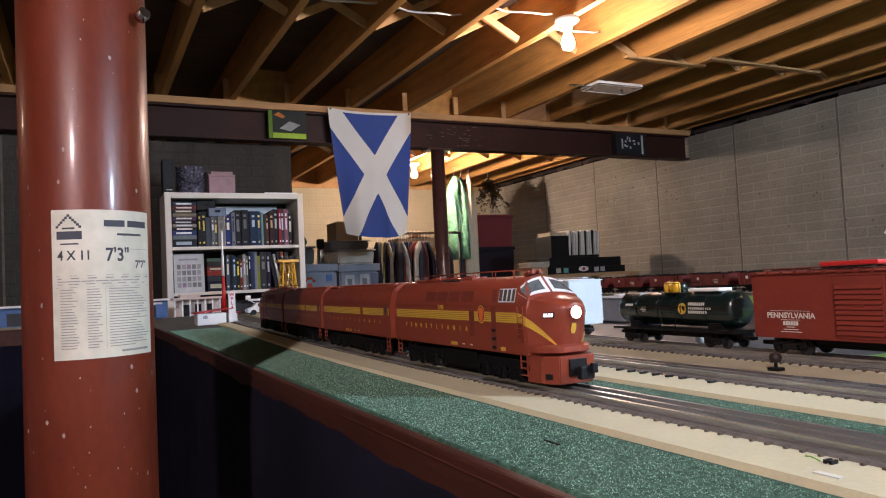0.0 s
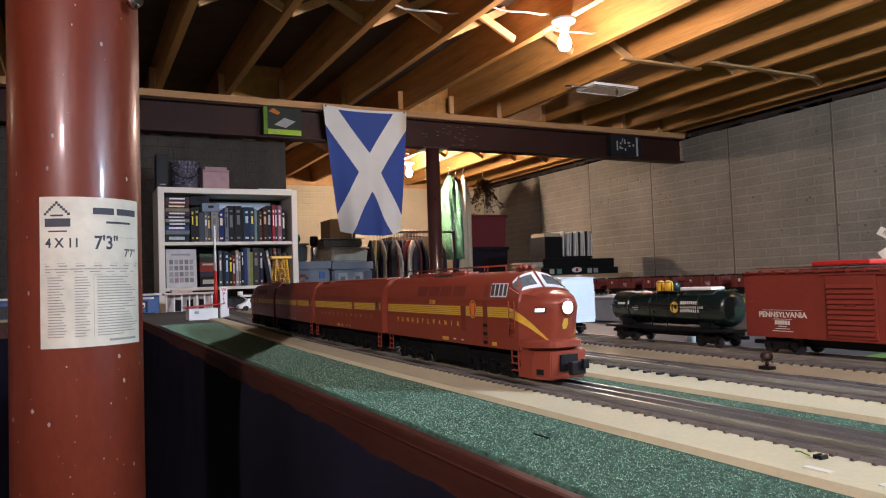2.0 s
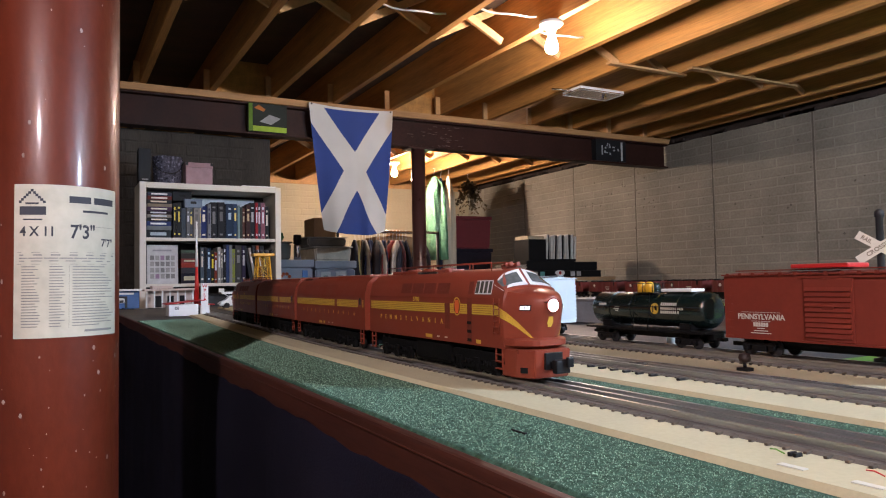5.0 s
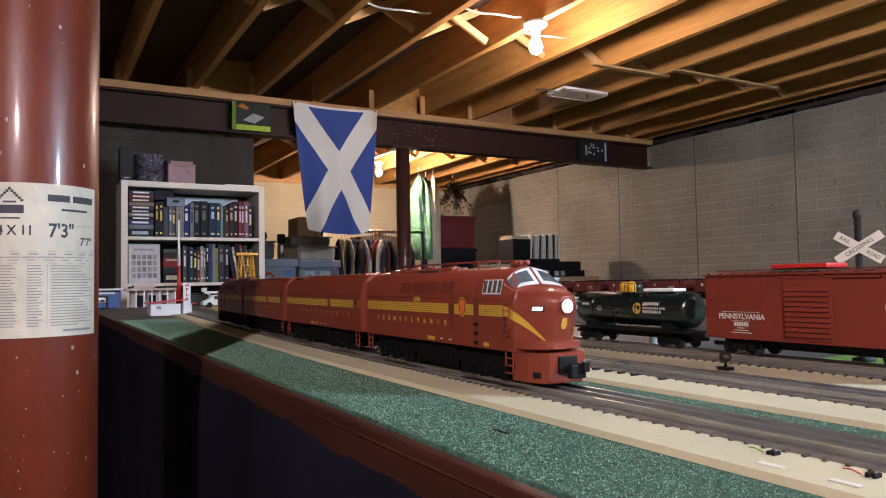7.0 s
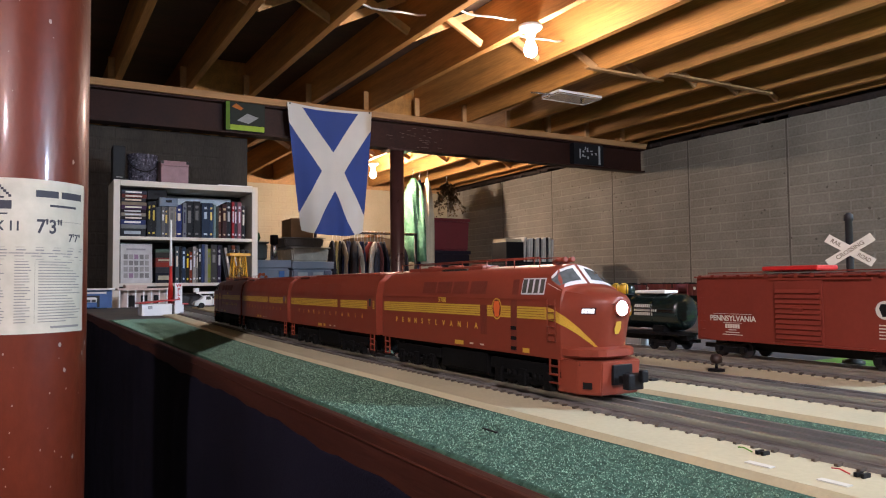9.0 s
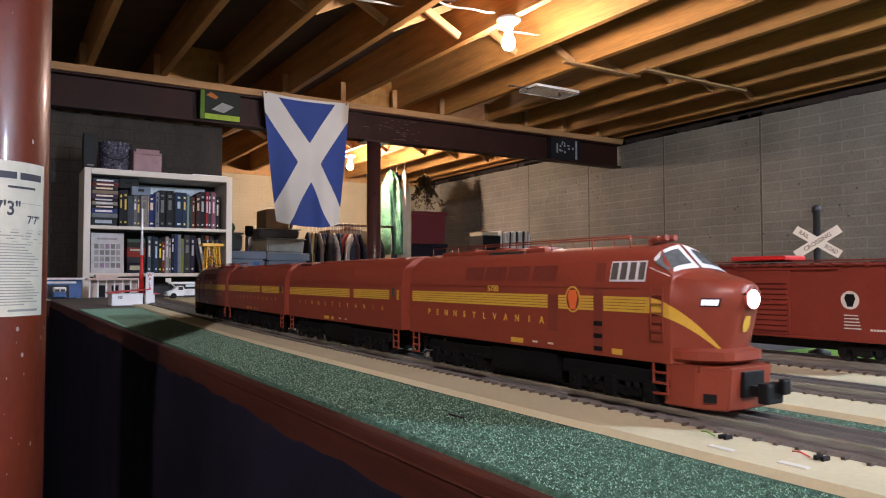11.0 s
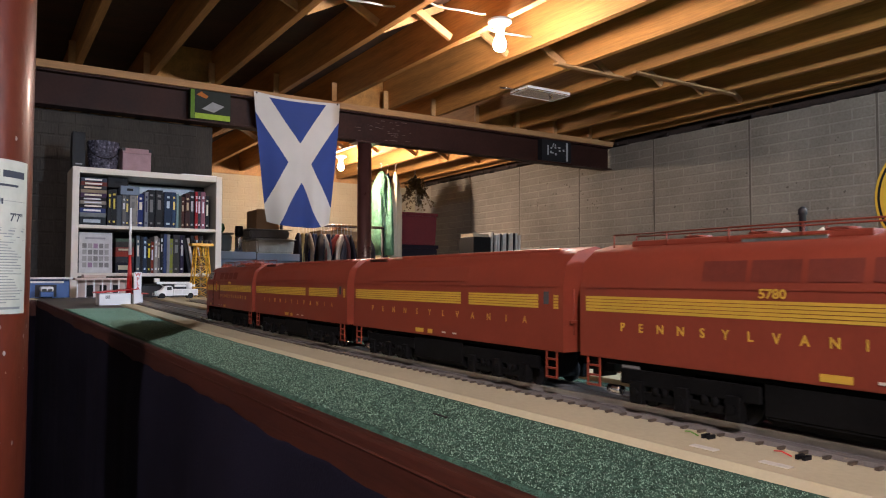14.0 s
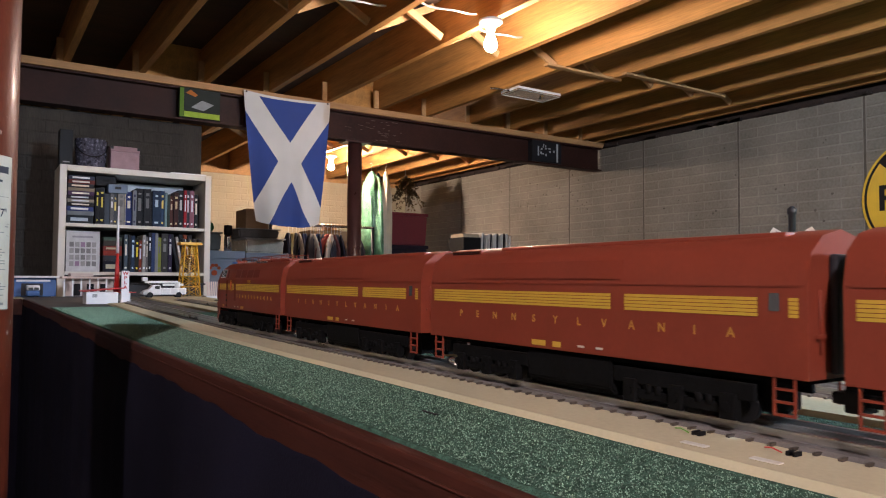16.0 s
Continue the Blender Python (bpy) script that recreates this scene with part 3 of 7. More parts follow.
def lay_track(name, line, ya, yb, label, tie_len=0.062, pitch=0.0120, ties=True, top=None):
    """A three-rail track: each tie and each rail is a part."""
    tr = thing(name, label, "track", "toy railway tracks")
    zt = TABLE + 0.0056
    tie = mesh_of("tie", box(B(), -tie_len / 2, tie_len / 2, -0.0011, 0.0011, -0.002, 0.0014, 0.0003), M_TIE)
    rail_d = (-0.0159, 0.0, 0.0159)
    pts, y = [], ya
    while y < yb:
        pts.append(y)
        y += pitch
    if ties:
        r = random.Random(3)
        for y in pts[:300]:
            ob = new("tie", tie)
            ob.parent = tr
            a = math.atan2(line(y + 0.01) - line(y - 0.01), 0.02)
            ob.matrix_basis = Matrix.Translation((line(y) + r.uniform(-0.0006, 0.0006), y, zt)) @ Matrix.Rotation(-a + r.uniform(-0.02, 0.02), 4, "Z")
    bm, prev = B(), None
    for i in range(81):
        y = ya + (yb - ya) * i / 80
        row = [bm.verts.new((line(y) + px, y, zt + pz)) for px, pz in ((-0.0275, -0.0005), (-0.0250, 0.0019), (0.0250, 0.0019), (0.0275, -0.0005))]
        if prev:
            for k in range(3):
                bm.faces.new((prev[k], prev[k + 1], row[k + 1], row[k]))
        prev = row
    part("ballast", bm, M_BALLAST, tr, "grey-brown ballast between the ties")
    for d in rail_d:
        bm, prev = B(), None
        prof = [(-0.0022, 0.0), (0.0022, 0.0), (0.0008, 0.0012), (0.0008, 0.0050), (0.0016, 0.0054), (0.0016, 0.0072), (-0.0016, 0.0072), (-0.0016, 0.0054), (-0.0008, 0.0050), (-0.0008, 0.0012)]
        for i in range(81):
            y = ya + (yb - ya) * i / 80
            row = [bm.verts.new((line(y) + d + px, y, zt + 0.0016 + pz * ((top or RAIL) - zt - 0.0016) / 0.0072)) for px, pz in prof]
            if prev:
                for k in range(len(prof)):
                    bm.faces.new((prev[k], prev[(k + 1) % 10], row[(k + 1) % 10], row[k]))
            prev = row
        part("rail", bm, M_RAIL, tr)
    return tr


near = lambda y: TRACKS["near"] + bend(y)
middle = lambda y: TRACKS["middle"] + drift(y) * 0.85
loop = lambda y: TRACKS["loop"] + drift(y) * 0.75
lay_track("track", near, -1.0, 2.65, "three-rail toy track with dark ties in use by the train")
lay_track("track", middle, -0.6, 2.6, "empty three-rail toy track with dark ties")
lay_track("track", loop, -0.6, 2.5, "three-rail toy track holding freight cars", top=CAR_RAIL)
for k in range(7):
    y = 0.335 - 0.019 * k - (0.018 if k == 6 else 0)
    single("switch_tie", box(B(), middle(y) - 0.0415, middle(y) - 0.0330, y - 0.0021, y + 0.0021, TABLE + 0.0056, TABLE + 0.0080, 0.0005), M_BLACK, "black tie end of the turnout", "tie", "turnout tie ends")

# feeder clips, wires and little white plates beside the near track
for k, (y, red) in enumerate(((-0.040, False), (-0.094, True), (-0.165, True))):
    clip = thing("track_clip", "small track feeder clip with wire ends", "clip", "feeder clips", pose(0.3735 + bend(y), y, TABLE + 0.0055))
    bm = B()
    box(bm, -0.003, 0.003, -0.0026, -0.0008, 0, 0.0023, 0.0004)
    box(bm, -0.003, 0.003, 0.0008, 0.0026, 0, 0.0023, 0.0004)
    part("clip_body", bm, M_BLACK, clip)
    part("wire", rope(B(), [(-0.003, 0.004, 0.001), (-0.005, 0.008, 0.003), (-0.003, 0.013, 0.002), (0.002, 0.016, 0.001)], 0.0004), M_REDPLASTIC if red else M_LIME, clip)
for y in (-0.0535, -0.0930):
    single("white_plate", box(B(), 0.3492, 0.3540, y - 0.0075, y + 0.0075, TABLE + 0.0055, TABLE + 0.0062, 0.0004), M_SIGNWHITE, "small white plate on the roadbed", "plate", "white roadbed plates")
single("dark_leaf", box(B(), 0.2915, 0.2935, 0.098, 0.115, TABLE + 0.0019, TABLE + 0.0030, 0.0004), M_BLACK, "dark scrap lying on the turf", "scrap")
# switch lantern
lantern = thing("switch_lantern", "small dark switch stand with round lamp head", "switch stand", m=pose(0.650, 0.216, TABLE + 0.0055) @ Matrix.Scale(0.85, 4))
part("stand", box(B(), -0.006, 0.006, -0.008, 0.008, 0, 0.004, 0.0008), M_BLACK, lantern)
part("stem", tube(B(), (0, 0, 0.004), (0, 0, 0.010), 0.002, 8), M_BLACK, lantern)
bm = B()
lathe(bm, [(0.002, 0.0098), (0.0066, 0.0115), (0.0074, 0.016), (0.006, 0.0205), (0.002, 0.022)], 14)
part("lamp_head", bm, mat("lantern_brown", (0.02, 0.010, 0.008), 0.5), lantern)

# crossing sign
sgn = thing("crossing_sign", "toy railroad crossbuck sign on a black pole", "sign", m=pose(0.848, 0.187, TABLE + 0.003))
part("pole", lathe(B(), [(0.012, 0.0), (0.012, 0.004), (0.0042, 0.007), (0.0040, 0.165), (0.0052, 0.166), (0.0052, 0.172), (0.002, 0.175)], 16), M_DKGREY, sgn)
for a, words in ((33, ("CROSSING",)), (-33, ("RAIL", "ROAD"))):
    facing = Matrix.Translation((-0.006, -0.004, 0.131)) @ Matrix.Rotation(radians(-58), 4, "Z") @ Matrix.Rotation(radians(90), 4, "X") @ Matrix.Rotation(radians(a), 4, "Z")
    lift = 0.0012 if a > 0 else 0.0
    arm = part("crossbuck_arm", box(B(), -0.0275, 0.0275, -0.0050, 0.0050, lift - 0.0006, lift + 0.0006, 0.0002), M_SIGNWHITE, sgn, "", facing)
    if len(words) == 1:
        letters("lettering", words[0], 0.0066, M_SIGNINK, arm, Matrix.Translation((0, 0, lift + 0.0008)), 0.0001, 1.05)
    else:
        letters("lettering", words[0], 0.0066, M_SIGNINK, arm, Matrix.Translation((-0.0165, 0, lift + 0.0008)), 0.0001, 0.9)
        letters("lettering", words[1], 0.0066, M_SIGNINK, arm, Matrix.Translation((0.0165, 0, lift + 0.0008)), 0.0001, 0.8)

# ---- rolling stock ----
BODY = [(0.0315, 0.0238), (0.0315, 0.045), (0.0315, 0.060), (0.0313, 0.0705), (0.0276, 0.0864), (0.0170, 0.0952), (0.0, 0.0990)]


def nose_section(w, top, low=0.0245):
    return [(w * 0.97, low), (w, 0.040), (w, 0.058), (w * 0.97, 0.067), (w * 0.84, top - 0.0035), (w * 0.48, top - 0.0006), (0.0, top)]


def stations(cab, length):
    if not cab:
        return [(0.0, BODY), (length, BODY)]
    return [(0.0130, nose_section(0.0066, 0.0690, 0.0275)), (0.0138, nose_section(0.0098, 0.0722, 0.0255)), (0.0172, nose_section(0.0142, 0.0742)), (0.0255, nose_section(0.0208, 0.0764)),
            (0.0365, nose_section(0.0270, 0.0786)), (0.047, nose_section(0.0307, 0.0800)), (0.0475, [(0.0309, 0.0238), (0.0309, 0.042), (0.0309, 0.059), (0.0305, 0.070), (0.0280, 0.0778), (0.0150, 0.0798), (0.0, 0.0804)]),
            (0.0665, BODY), (length, BODY)]


def rake(sts, u, z):
    """The prow leans back towards its foot."""
    return 0.30 * max(0.0, 0.066 - z) * max(0.0, 1 - (u - 0.013) / 0.034) if len(sts) > 2 else 0.0


def skin(sts, u, z, lift=0.0003, side=-1):
    """A point on the flank of the shell at u behind the nose and height z."""
    for (ua, a), (ub, b) in zip(sts, sts[1:]):
        if ua <= u <= ub:
            f = (u - ua) / max(1e-9, ub - ua)
            sec = [(p[0] + (q[0] - p[0]) * f, p[1] + (q[1] - p[1]) * f) for p, q in zip(a, b)]
            break
    z = min(max(z, sec[0][1]), sec[-1][1])
    for p, q in zip(sec, sec[1:]):
        if p[1] <= z <= q[1]:
            g = (z - p[1]) / max(1e-9, q[1] - p[1])
            n = Vector((q[1] - p[1], p[0] - q[0])).normalized()
            w = p[0] + (q[0] - p[0]) * g
            return Vector((side * (w + n.x * lift), u + rake(sts, u, z), z + n.y * lift))
    return Vector((side * sec[-1][0], u + rake(sts, u, z), z))


def decal(sts, us, zlow, zhigh, lift=0.0003, sides=(-1, 1), nz=3):
    bm = B()
    for side in sides:
        prev = None
        for u in us:
            lo, hi = zlow(u), zhigh(u)
            row = [bm.verts.new(skin(sts, u, lo + (hi - lo) * k / nz, lift, side)) for k in range(nz + 1)]
            if prev:
                for k in range(nz):
                    bm.faces.new((prev[k], row[k], row[k + 1], prev[k + 1]))
            prev = row
    return bm


def rect(sts, u0, u1, z0, z1, lift=0.0003, sides=(-1, 1), n=4):
    return decal(sts, [u0 + (u1 - u0) * i / n for i in range(n + 1)], lambda u: z0, lambda u: z1, lift, sides)


def truck(parent, yc, length, wheels):
    """A black truck frame with journal boxes, springs and wheelsets; the wheelsets turn."""
    bm = B()
    h = length / 2
    for s in (-1, 1):
        x0, x1 = sorted((s * 0.0255, s * 0.0290))
        box(bm, x0, x1, yc - h, yc + h, 0.0090, 0.0185, 0.0008)
        box(bm, x0, x1, yc - h * 0.8, yc + h * 0.8, 0.0005, 0.0058, 0.0006)
        for k in (-1, 0, 1):
            y = yc + k * h * 0.70
            xa, xb = sorted((s * 0.0252, s * 0.0318))
            box(bm, xa, xb, y - 0.0048, y + 0.0048, -0.0020, 0.0120, 0.0008)
            tube(bm, (s * 0.0318, y, 0.0049), (s * 0.0328, y, 0.0049), 0.0028, 10)
        for k in (-0.36, 0.36):
            for j in (-1, 1):
                tube(bm, (s * 0.0278, yc + k * h + j * 0.0035, 0.0045), (s * 0.0278, yc + k * h + j * 0.0035, 0.0098), 0.0024, 8)
    box(bm, -0.0255, 0.0255, yc - 0.006, yc + 0.006, 0.014, 0.0204)
    box(bm, -0.0115, 0.0115, yc - h, yc + h, 0.0015, 0.0200, 0.001)
    t = part("truck", bm, M_UNDER, parent, "black three-axle truck frame")
    for k in (-1, 0, 1):
        bm = B()
        for s in (-1, 1):
            tube(bm, (s * 0.0142, 0, 0), (s * 0.0178, 0, 0), 0.0098, 20)
            tube(bm, (s * 0.0178, 0, 0), (s * 0.0186, 0, 0), 0.0045, 10)
        tube(bm, (-0.0142, 0, 0), (0.0142, 0, 0), 0.002, 8)
        for s in (-1, 1):
            box(bm, min(s * 0.0178, s * 0.0182), max(s * 0.0178, s * 0.0182), -0.0008, 0.0008, -0.0085, 0.0085)
        w = part("wheelset", bm, M_BLACK, t, "", Matrix.Translation((0, yc + k * h * 0.70, 0.0049)))
        wheels.append(w)
    return t


def ladder(bm, x, y, s, w=0.011):
    for dy in (-w / 2, w / 2):
        box(bm, x - 0.0006, x + 0.0006, y + dy - 0.0006, y + dy + 0.0006, 0.0045, 0.0240)
    for z in (0.0048, 0.0112, 0.0176):
        box(bm, x - 0.0012, x + 0.0012, y - w / 2, y + w / 2, z, z + 0.0012)


def coupler(parent, y, s, dz=0.0):
    bm = B()
    box(bm, -0.0045, 0.0045, min(y, y + s * 0.014), max(y, y + s * 0.014), 0.0105, 0.0165, 0.001)
    box(bm, -0.0075, 0.0075, min(y + s * 0.0105, y + s * 0.0175), max(y + s * 0.0105, y + s * 0.0175), 0.0070, 0.0190, 0.0015)
    box(bm, 0.002, 0.0085, min(y + s * 0.0175, y + s * 0.0215), max(y + s * 0.0175, y + s * 0.0215), 0.0125, 0.0215, 0.0012)
    bmesh.ops.translate(bm, vec=(0, 0, dz), verts=bm.verts)
    part("coupler", bm, M_BLACK, parent, "black knuckle coupler")


def locomotive(cab, length, wheels):
    kind = "cab unit with shark-shaped nose" if cab else "booster unit without cab"
    loco = thing("locomotive", "tuscan red toy diesel " + kind + ", gold stripes", "locomotive", "coupled toy diesel units")
    sts = stations(cab, length)
    # shell
    bm, rings = B(), []
    for u, sec in sts:
        left = [bm.verts.new((-w, u + rake(sts, u, z), z)) for w, z in sec]
        right = [bm.verts.new((w, u + rake(sts, u, z), z)) for w, z in sec[-2::-1]]
        rings.append(left + right)
    for a, b in zip(rings, rings[1:]):
        for k in range(len(a) - 1):
            bm.faces.new((a[k], b[k], b[k + 1], a[k + 1]))
        bm.faces.new((a[-1], b[-1], b[0], a[0]))
    bm.faces.new(rings[0])
    bm.faces.new(rings[-1][::-1])
    sharp = [e for e in bm.edges if e.calc_face_angle(0) > 0.6]
    bmesh.ops.bevel(bm, geom=sharp, offset=0.0009, segments=2, profile=0.6, affect="EDGES", clamp_overlap=True)
    for f in bm.faces:
        f.smooth = True
    shell = part("body", bm, M_TUSCAN, loco)
    shell.data.set_sharp_from_angle(angle=radians(40))
    lo = 0.072 if cab else 0.004
    # belt lines, skirts and panel ribs
    bm = rect(sts, lo, length - 0.003, 0.0694, 0.0708, 0.0006)
    part("belt_rail", bm, M_TUSCAN, shell)
    part("sill_strip", rect(sts, max(lo - 0.02, 0.004), length - 0.003, 0.0242, 0.0256, 0.0008), M_TUSCAN, shell)
    # five gold pinstripes, broken by doors
    if cab:
        spans = [(0.0665, 0.1030), (0.1125, 0.1488), (0.1607, length - 0.006)]
    else:
        spans = [(0.0045, 0.0098), (0.0265, 0.1171), (0.1287, length - 0.006)]
    for k in range(5):
        z, tall = 0.0541 + 0.00204 * k, 0.00166
        for a, b in spans:
            for sd in (-1, 1):
                part("gold_stripe", rect(sts, a, b, z, z + tall, 0.0004, (sd,), n=2), M_GOLD, shell)
    if cab:
        # the stripes sweep down to the prow
        n = 16
        us = [0.0165 + 0.0500 * i / n for i in range(n + 1)]
        drop = lambda u: (1 - (u - 0.0165) / 0.0500) ** 1.9
        for k in range(5):
            f0, f1 = k / 5, (k + 0.97) / 5
            top = lambda u: 0.0641 - 0.0295 * drop(u)
            low = lambda u: 0.0541 - 0.0212 * drop(u) ** 1.05
            for sd in (-1, 1):
                part("gold_sweep", decal(sts, us, lambda u, f=f0: low(u) + (top(u) - low(u)) * f, lambda u, f=f1: low(u) + (top(u) - low(u)) * f, 0.0004, (sd,)), M_GOLD, shell)
    # lettering
    word_a, word_b = (0.3332, 0.1678) if cab else (0.2955, 0.0425)
    for side in (-1, 1):
        word = "PENNSYLVANIA"
        for i, ch in enumerate(word):
            f = i / (len(word) - 1)
            u = word_a + (word_b - word_a) * f if side < 0 else word_b + (word_a - word_b) * f
            m = Matrix(((0, 0, side, side * 0.0319), (side, 0, 0, u), (0, 1, 0, 0.0446), (0, 0, 0, 1)))
            letters("lettering", ch, 0.0074, M_GOLD if cab else M_FADED, shell, m, 0.0001)
    # side doors, grilles and plates
    doors = [(0.1495, 0.1600)] if cab else [(0.0104, 0.0258)]
    for a, b in doors:
        for sd in (-1, 1):
            part("side_door", rect(sts, a, b, 0.0375 if cab else 0.027, 0.0640 if cab else 0.0688, 0.0005, (sd,), n=1), M_GRILLE if cab else M_TUSCAN, shell)
    if not cab:
        for a in (0.0142,):
            for sd in (-1, 1):
                part("door_window", rect(sts, a, a + 0.0058, 0.0572, 0.0662, 0.0009, (sd,), n=1), M_PANE, shell, "dark door window")
    grilles = [(0.2460, 0.2735), (0.2150, 0.2430), (0.1845, 0.2116), (0.1525, 0.1800)] if cab else []
    for a, b in grilles:
        for sd in (-1, 1):
            g = part("grille", rect(sts, a, b, 0.0738, 0.0853, 0.0005, (sd,), n=1), M_GRILLE, shell, "dark air intake grille")
            for k in range(7):
                part("slat", rect(sts, a, b, 0.0743 + 0.00155 * k, 0.0748 + 0.00155 * k, 0.0007, (sd,), n=1), M_GRILLE, g)
    if not cab:
        for sd in (-1, 1):
            part("roof_panel", rect(sts, 0.12, 0.295, 0.0730, 0.0850, 0.0009, (sd,), n=1), M_TUSCAN, shell)
            for u in (0.09, 0.20):
                part("panel_rib", rect(sts, u, u + 0.0008, 0.0260, 0.0525, 0.0004, (sd,), n=1), M_TUSCAN, shell)
    for a, w in (((0.0903, 0.0047), (0.1973, 0.0080)) if cab else ((0.1785, 0.0042), (0.1975, 0.0075))):
        for sd in (-1, 1):
            part("data_plate", rect(sts, a - w, a + w, 0.0260, 0.0298, 0.0010, (sd,), n=1), M_GOLD, shell, "small gold plate")
    for a in ((0.157, 0.175) if cab else (0.138, 0.155)):
        part("white_mark", rect(sts, a - 0.0032, a + 0.0032, 0.0276, 0.0290, 0.0010, n=1), M_SIGNWHITE, shell)
    # roof gear
    bm = B()
    a0, a1 = (0.19, 0.345) if cab else (0.10, 0.30)
    if cab:
        box(bm, -0.010, 0.010, a0, a1, 0.0965, 0.1006, 0.0012)
    else:
        box(bm, -0.016, 0.016, 0.02, 0.262, 0.0938, 0.0982, 0.0016)
        h2 = part("roof_vent", box(B(), -0.019, 0.019, 0.285, 0.328, 0.0912, 0.0968, 0.001), M_TUSCAN, shell)
        for k in range(3):
            for sx in (-1, 1):
                part("slat", box(B(), min(sx * 0.0188, sx * 0.0198), max(sx * 0.0188, sx * 0.0198), 0.287, 0.326, 0.0920 + 0.0015 * k, 0.0926 + 0.0015 * k), M_BLACK, h2)
    part("roof_hatch", bm, M_TUSCAN, shell)
    for k in range(3 if cab else 0):
        u = a0 + 0.02 + k * 0.045
        part("roof_fan", lathe(B(), [(0.0085, 0.1005), (0.0085, 0.1020), (0.0070, 0.1024), (0.002, 0.1024)], 20, (0, u, 0)), M_TUSCAN, shell)
    if not cab:
        a0 = 0.16
    # bright metal strips stand in for the bulb's glint along the roof edges
    bm = B()
    box(bm, -0.0145, -0.0125, a0 + 0.02, a0 + 0.07, 0.0955, 0.0983, 0.0006)
    box(bm, 0.0125, 0.0145, a0 + 0.02, a0 + 0.07, 0.0955, 0.0983, 0.0006)
    part("roof_rib", bm, M_CHROME, shell, "bright strip standing in for the roof's glint")
    if cab:
        for s in (-1, 1):
            bm = B()
            rope(bm, [(s * 0.011, 0.098, 0.1050), (s * 0.011, 0.22, 0.1053), (s * 0.011, length - 0.012, 0.1050)], 0.0006)
            for u in (0.098, 0.135, 0.18, 0.225, 0.27, 0.315, length - 0.012):
                tube(bm, (s * 0.011, u, 0.096), (s * 0.011, u, 0.1053), 0.0005, 6)
            part("roof_rail", bm, M_TUSCAN, shell)
        bm = B()
        for s in (-1, 1):
            tube(bm, (s * 0.004, 0.088, 0.1017), (s * 0.004, 0.072, 0.1027), 0.0009, 8, 0.0022)
            tube(bm, (s * 0.007, 0.086, 0.1014), (s * 0.007, 0.076, 0.1022), 0.0008, 8, 0.0018)
        box(bm, -0.008, 0.008, 0.082, 0.0845, 0.0978, 0.1016)
        part("horn", bm, M_TUSCAN, shell, "roof air horns")
        # cab door with foot holes, grab irons
        for sd in (-1, 1):
            # the door lies flush; its darker red paints in the shade of a recess
            part("cab_door", rect(sts, 0.1032, 0.1122, 0.0255, 0.0862, 0.0006, (sd,), n=1), M_GRILLE, shell)
            for z in (0.0271, 0.0356, 0.0440):
                part("foot_hole", rect(sts, 0.1036, 0.1119, z, z + 0.0030, 0.0011, (sd,), n=1), M_BLACK, shell)
        for s in (-1, 1):
            bm = B()
            for u in (0.0520, 0.0612):
                p, q = skin(sts, u, 0.0370, 0.0016, s), skin(sts, u, 0.0700, 0.0016, s)
                rope(bm, [p, (p + q) / 2, q], 0.0005)
            for k in range(6):
                z = 0.038 + 0.0055 * k
                rope(bm, [skin(sts, 0.0520, z, 0.0016, s), skin(sts, 0.0612, z, 0.0016, s)], 0.0004)
            part("grab_ladder", bm, M_TUSCAN, shell)
        # side windows
        for sd in (-1, 1):
            part("side_window_frame", rect(sts, 0.0668, 0.0980, 0.0736, 0.0866, 0.0007, (sd,), n=3), M_WINFRAME, shell, "pale side window frame")
            for a, b in ((0.0676, 0.0728), (0.0752, 0.0806), (0.0830, 0.0886), (0.0908, 0.0968)):
                part("side_window", rect(sts, a, b, 0.0748, 0.0860, 0.0011, (sd,), n=1), M_PALEPANE, shell)

        def screen(u0, u1, k0, k1, lift):
            """A patch on the raked front of the cab."""
            sa, sb = sts[6], sts[7]
            bm = B()
            for s in (-1, 1):
                rows = []
                for i in range(5):
                    f = u0 + (u1 - u0) * i / 4
                    row = []
                    for j in range(5):
                        k = k0 + (k1 - k0) * j / 4
                        i0 = min(5, int(k))
                        pts = []
                        for u, sec in (sa, sb):
                            p, q = sec[i0], sec[i0 + 1]
                            pts.append(Vector((s * (p[0] + (q[0] - p[0]) * (k - i0)), u, p[1] + (q[1] - p[1]) * (k - i0))))
                        row.append(bm.verts.new(pts[0].lerp(pts[1], f) + Vector((s * 0.25, -0.65, 0.72)) * lift))
                    rows.append(row)
                for r0, r1 in zip(rows, rows[1:]):
                    for k in range(4):
                        bm.faces.new((r0[k], r0[k + 1], r1[k + 1], r1[k]))
            return bm

        part("windshield_frame", screen(0.10, 0.93, 3.75, 5.92, 0.0006), M_WINFRAME, shell, "pale windshield frame")
        part("windshield", screen(0.25, 0.80, 4.03, 5.68, 0.0011), M_SCREEN, shell, "raked grey windshield panes")
        # prow: headlamp, boards, keystone
        bm = B()
        lathe(bm, [(0.0062, -0.003), (0.0066, 0.0022), (0.0056, 0.0022)], 24)
        bmesh.ops.transform(bm, matrix=Matrix.Translation((0, 0.0144, 0.0635)) @ Matrix.Rotation(radians(90), 4, "X"), verts=bm.verts)
        rim = part("headlamp_rim", bm, M_TUSCAN, shell)
        bm = B()
        lathe(bm, [(0.0054, 0.0), (0.0054, 0.0018), (0.0042, 0.0028), (0.002, 0.0034)], 24)
        bmesh.ops.transform(bm, matrix=Matrix.Translation((0, 0.0138, 0.0635)) @ Matrix.Rotation(radians(90), 4, "X"), verts=bm.verts)
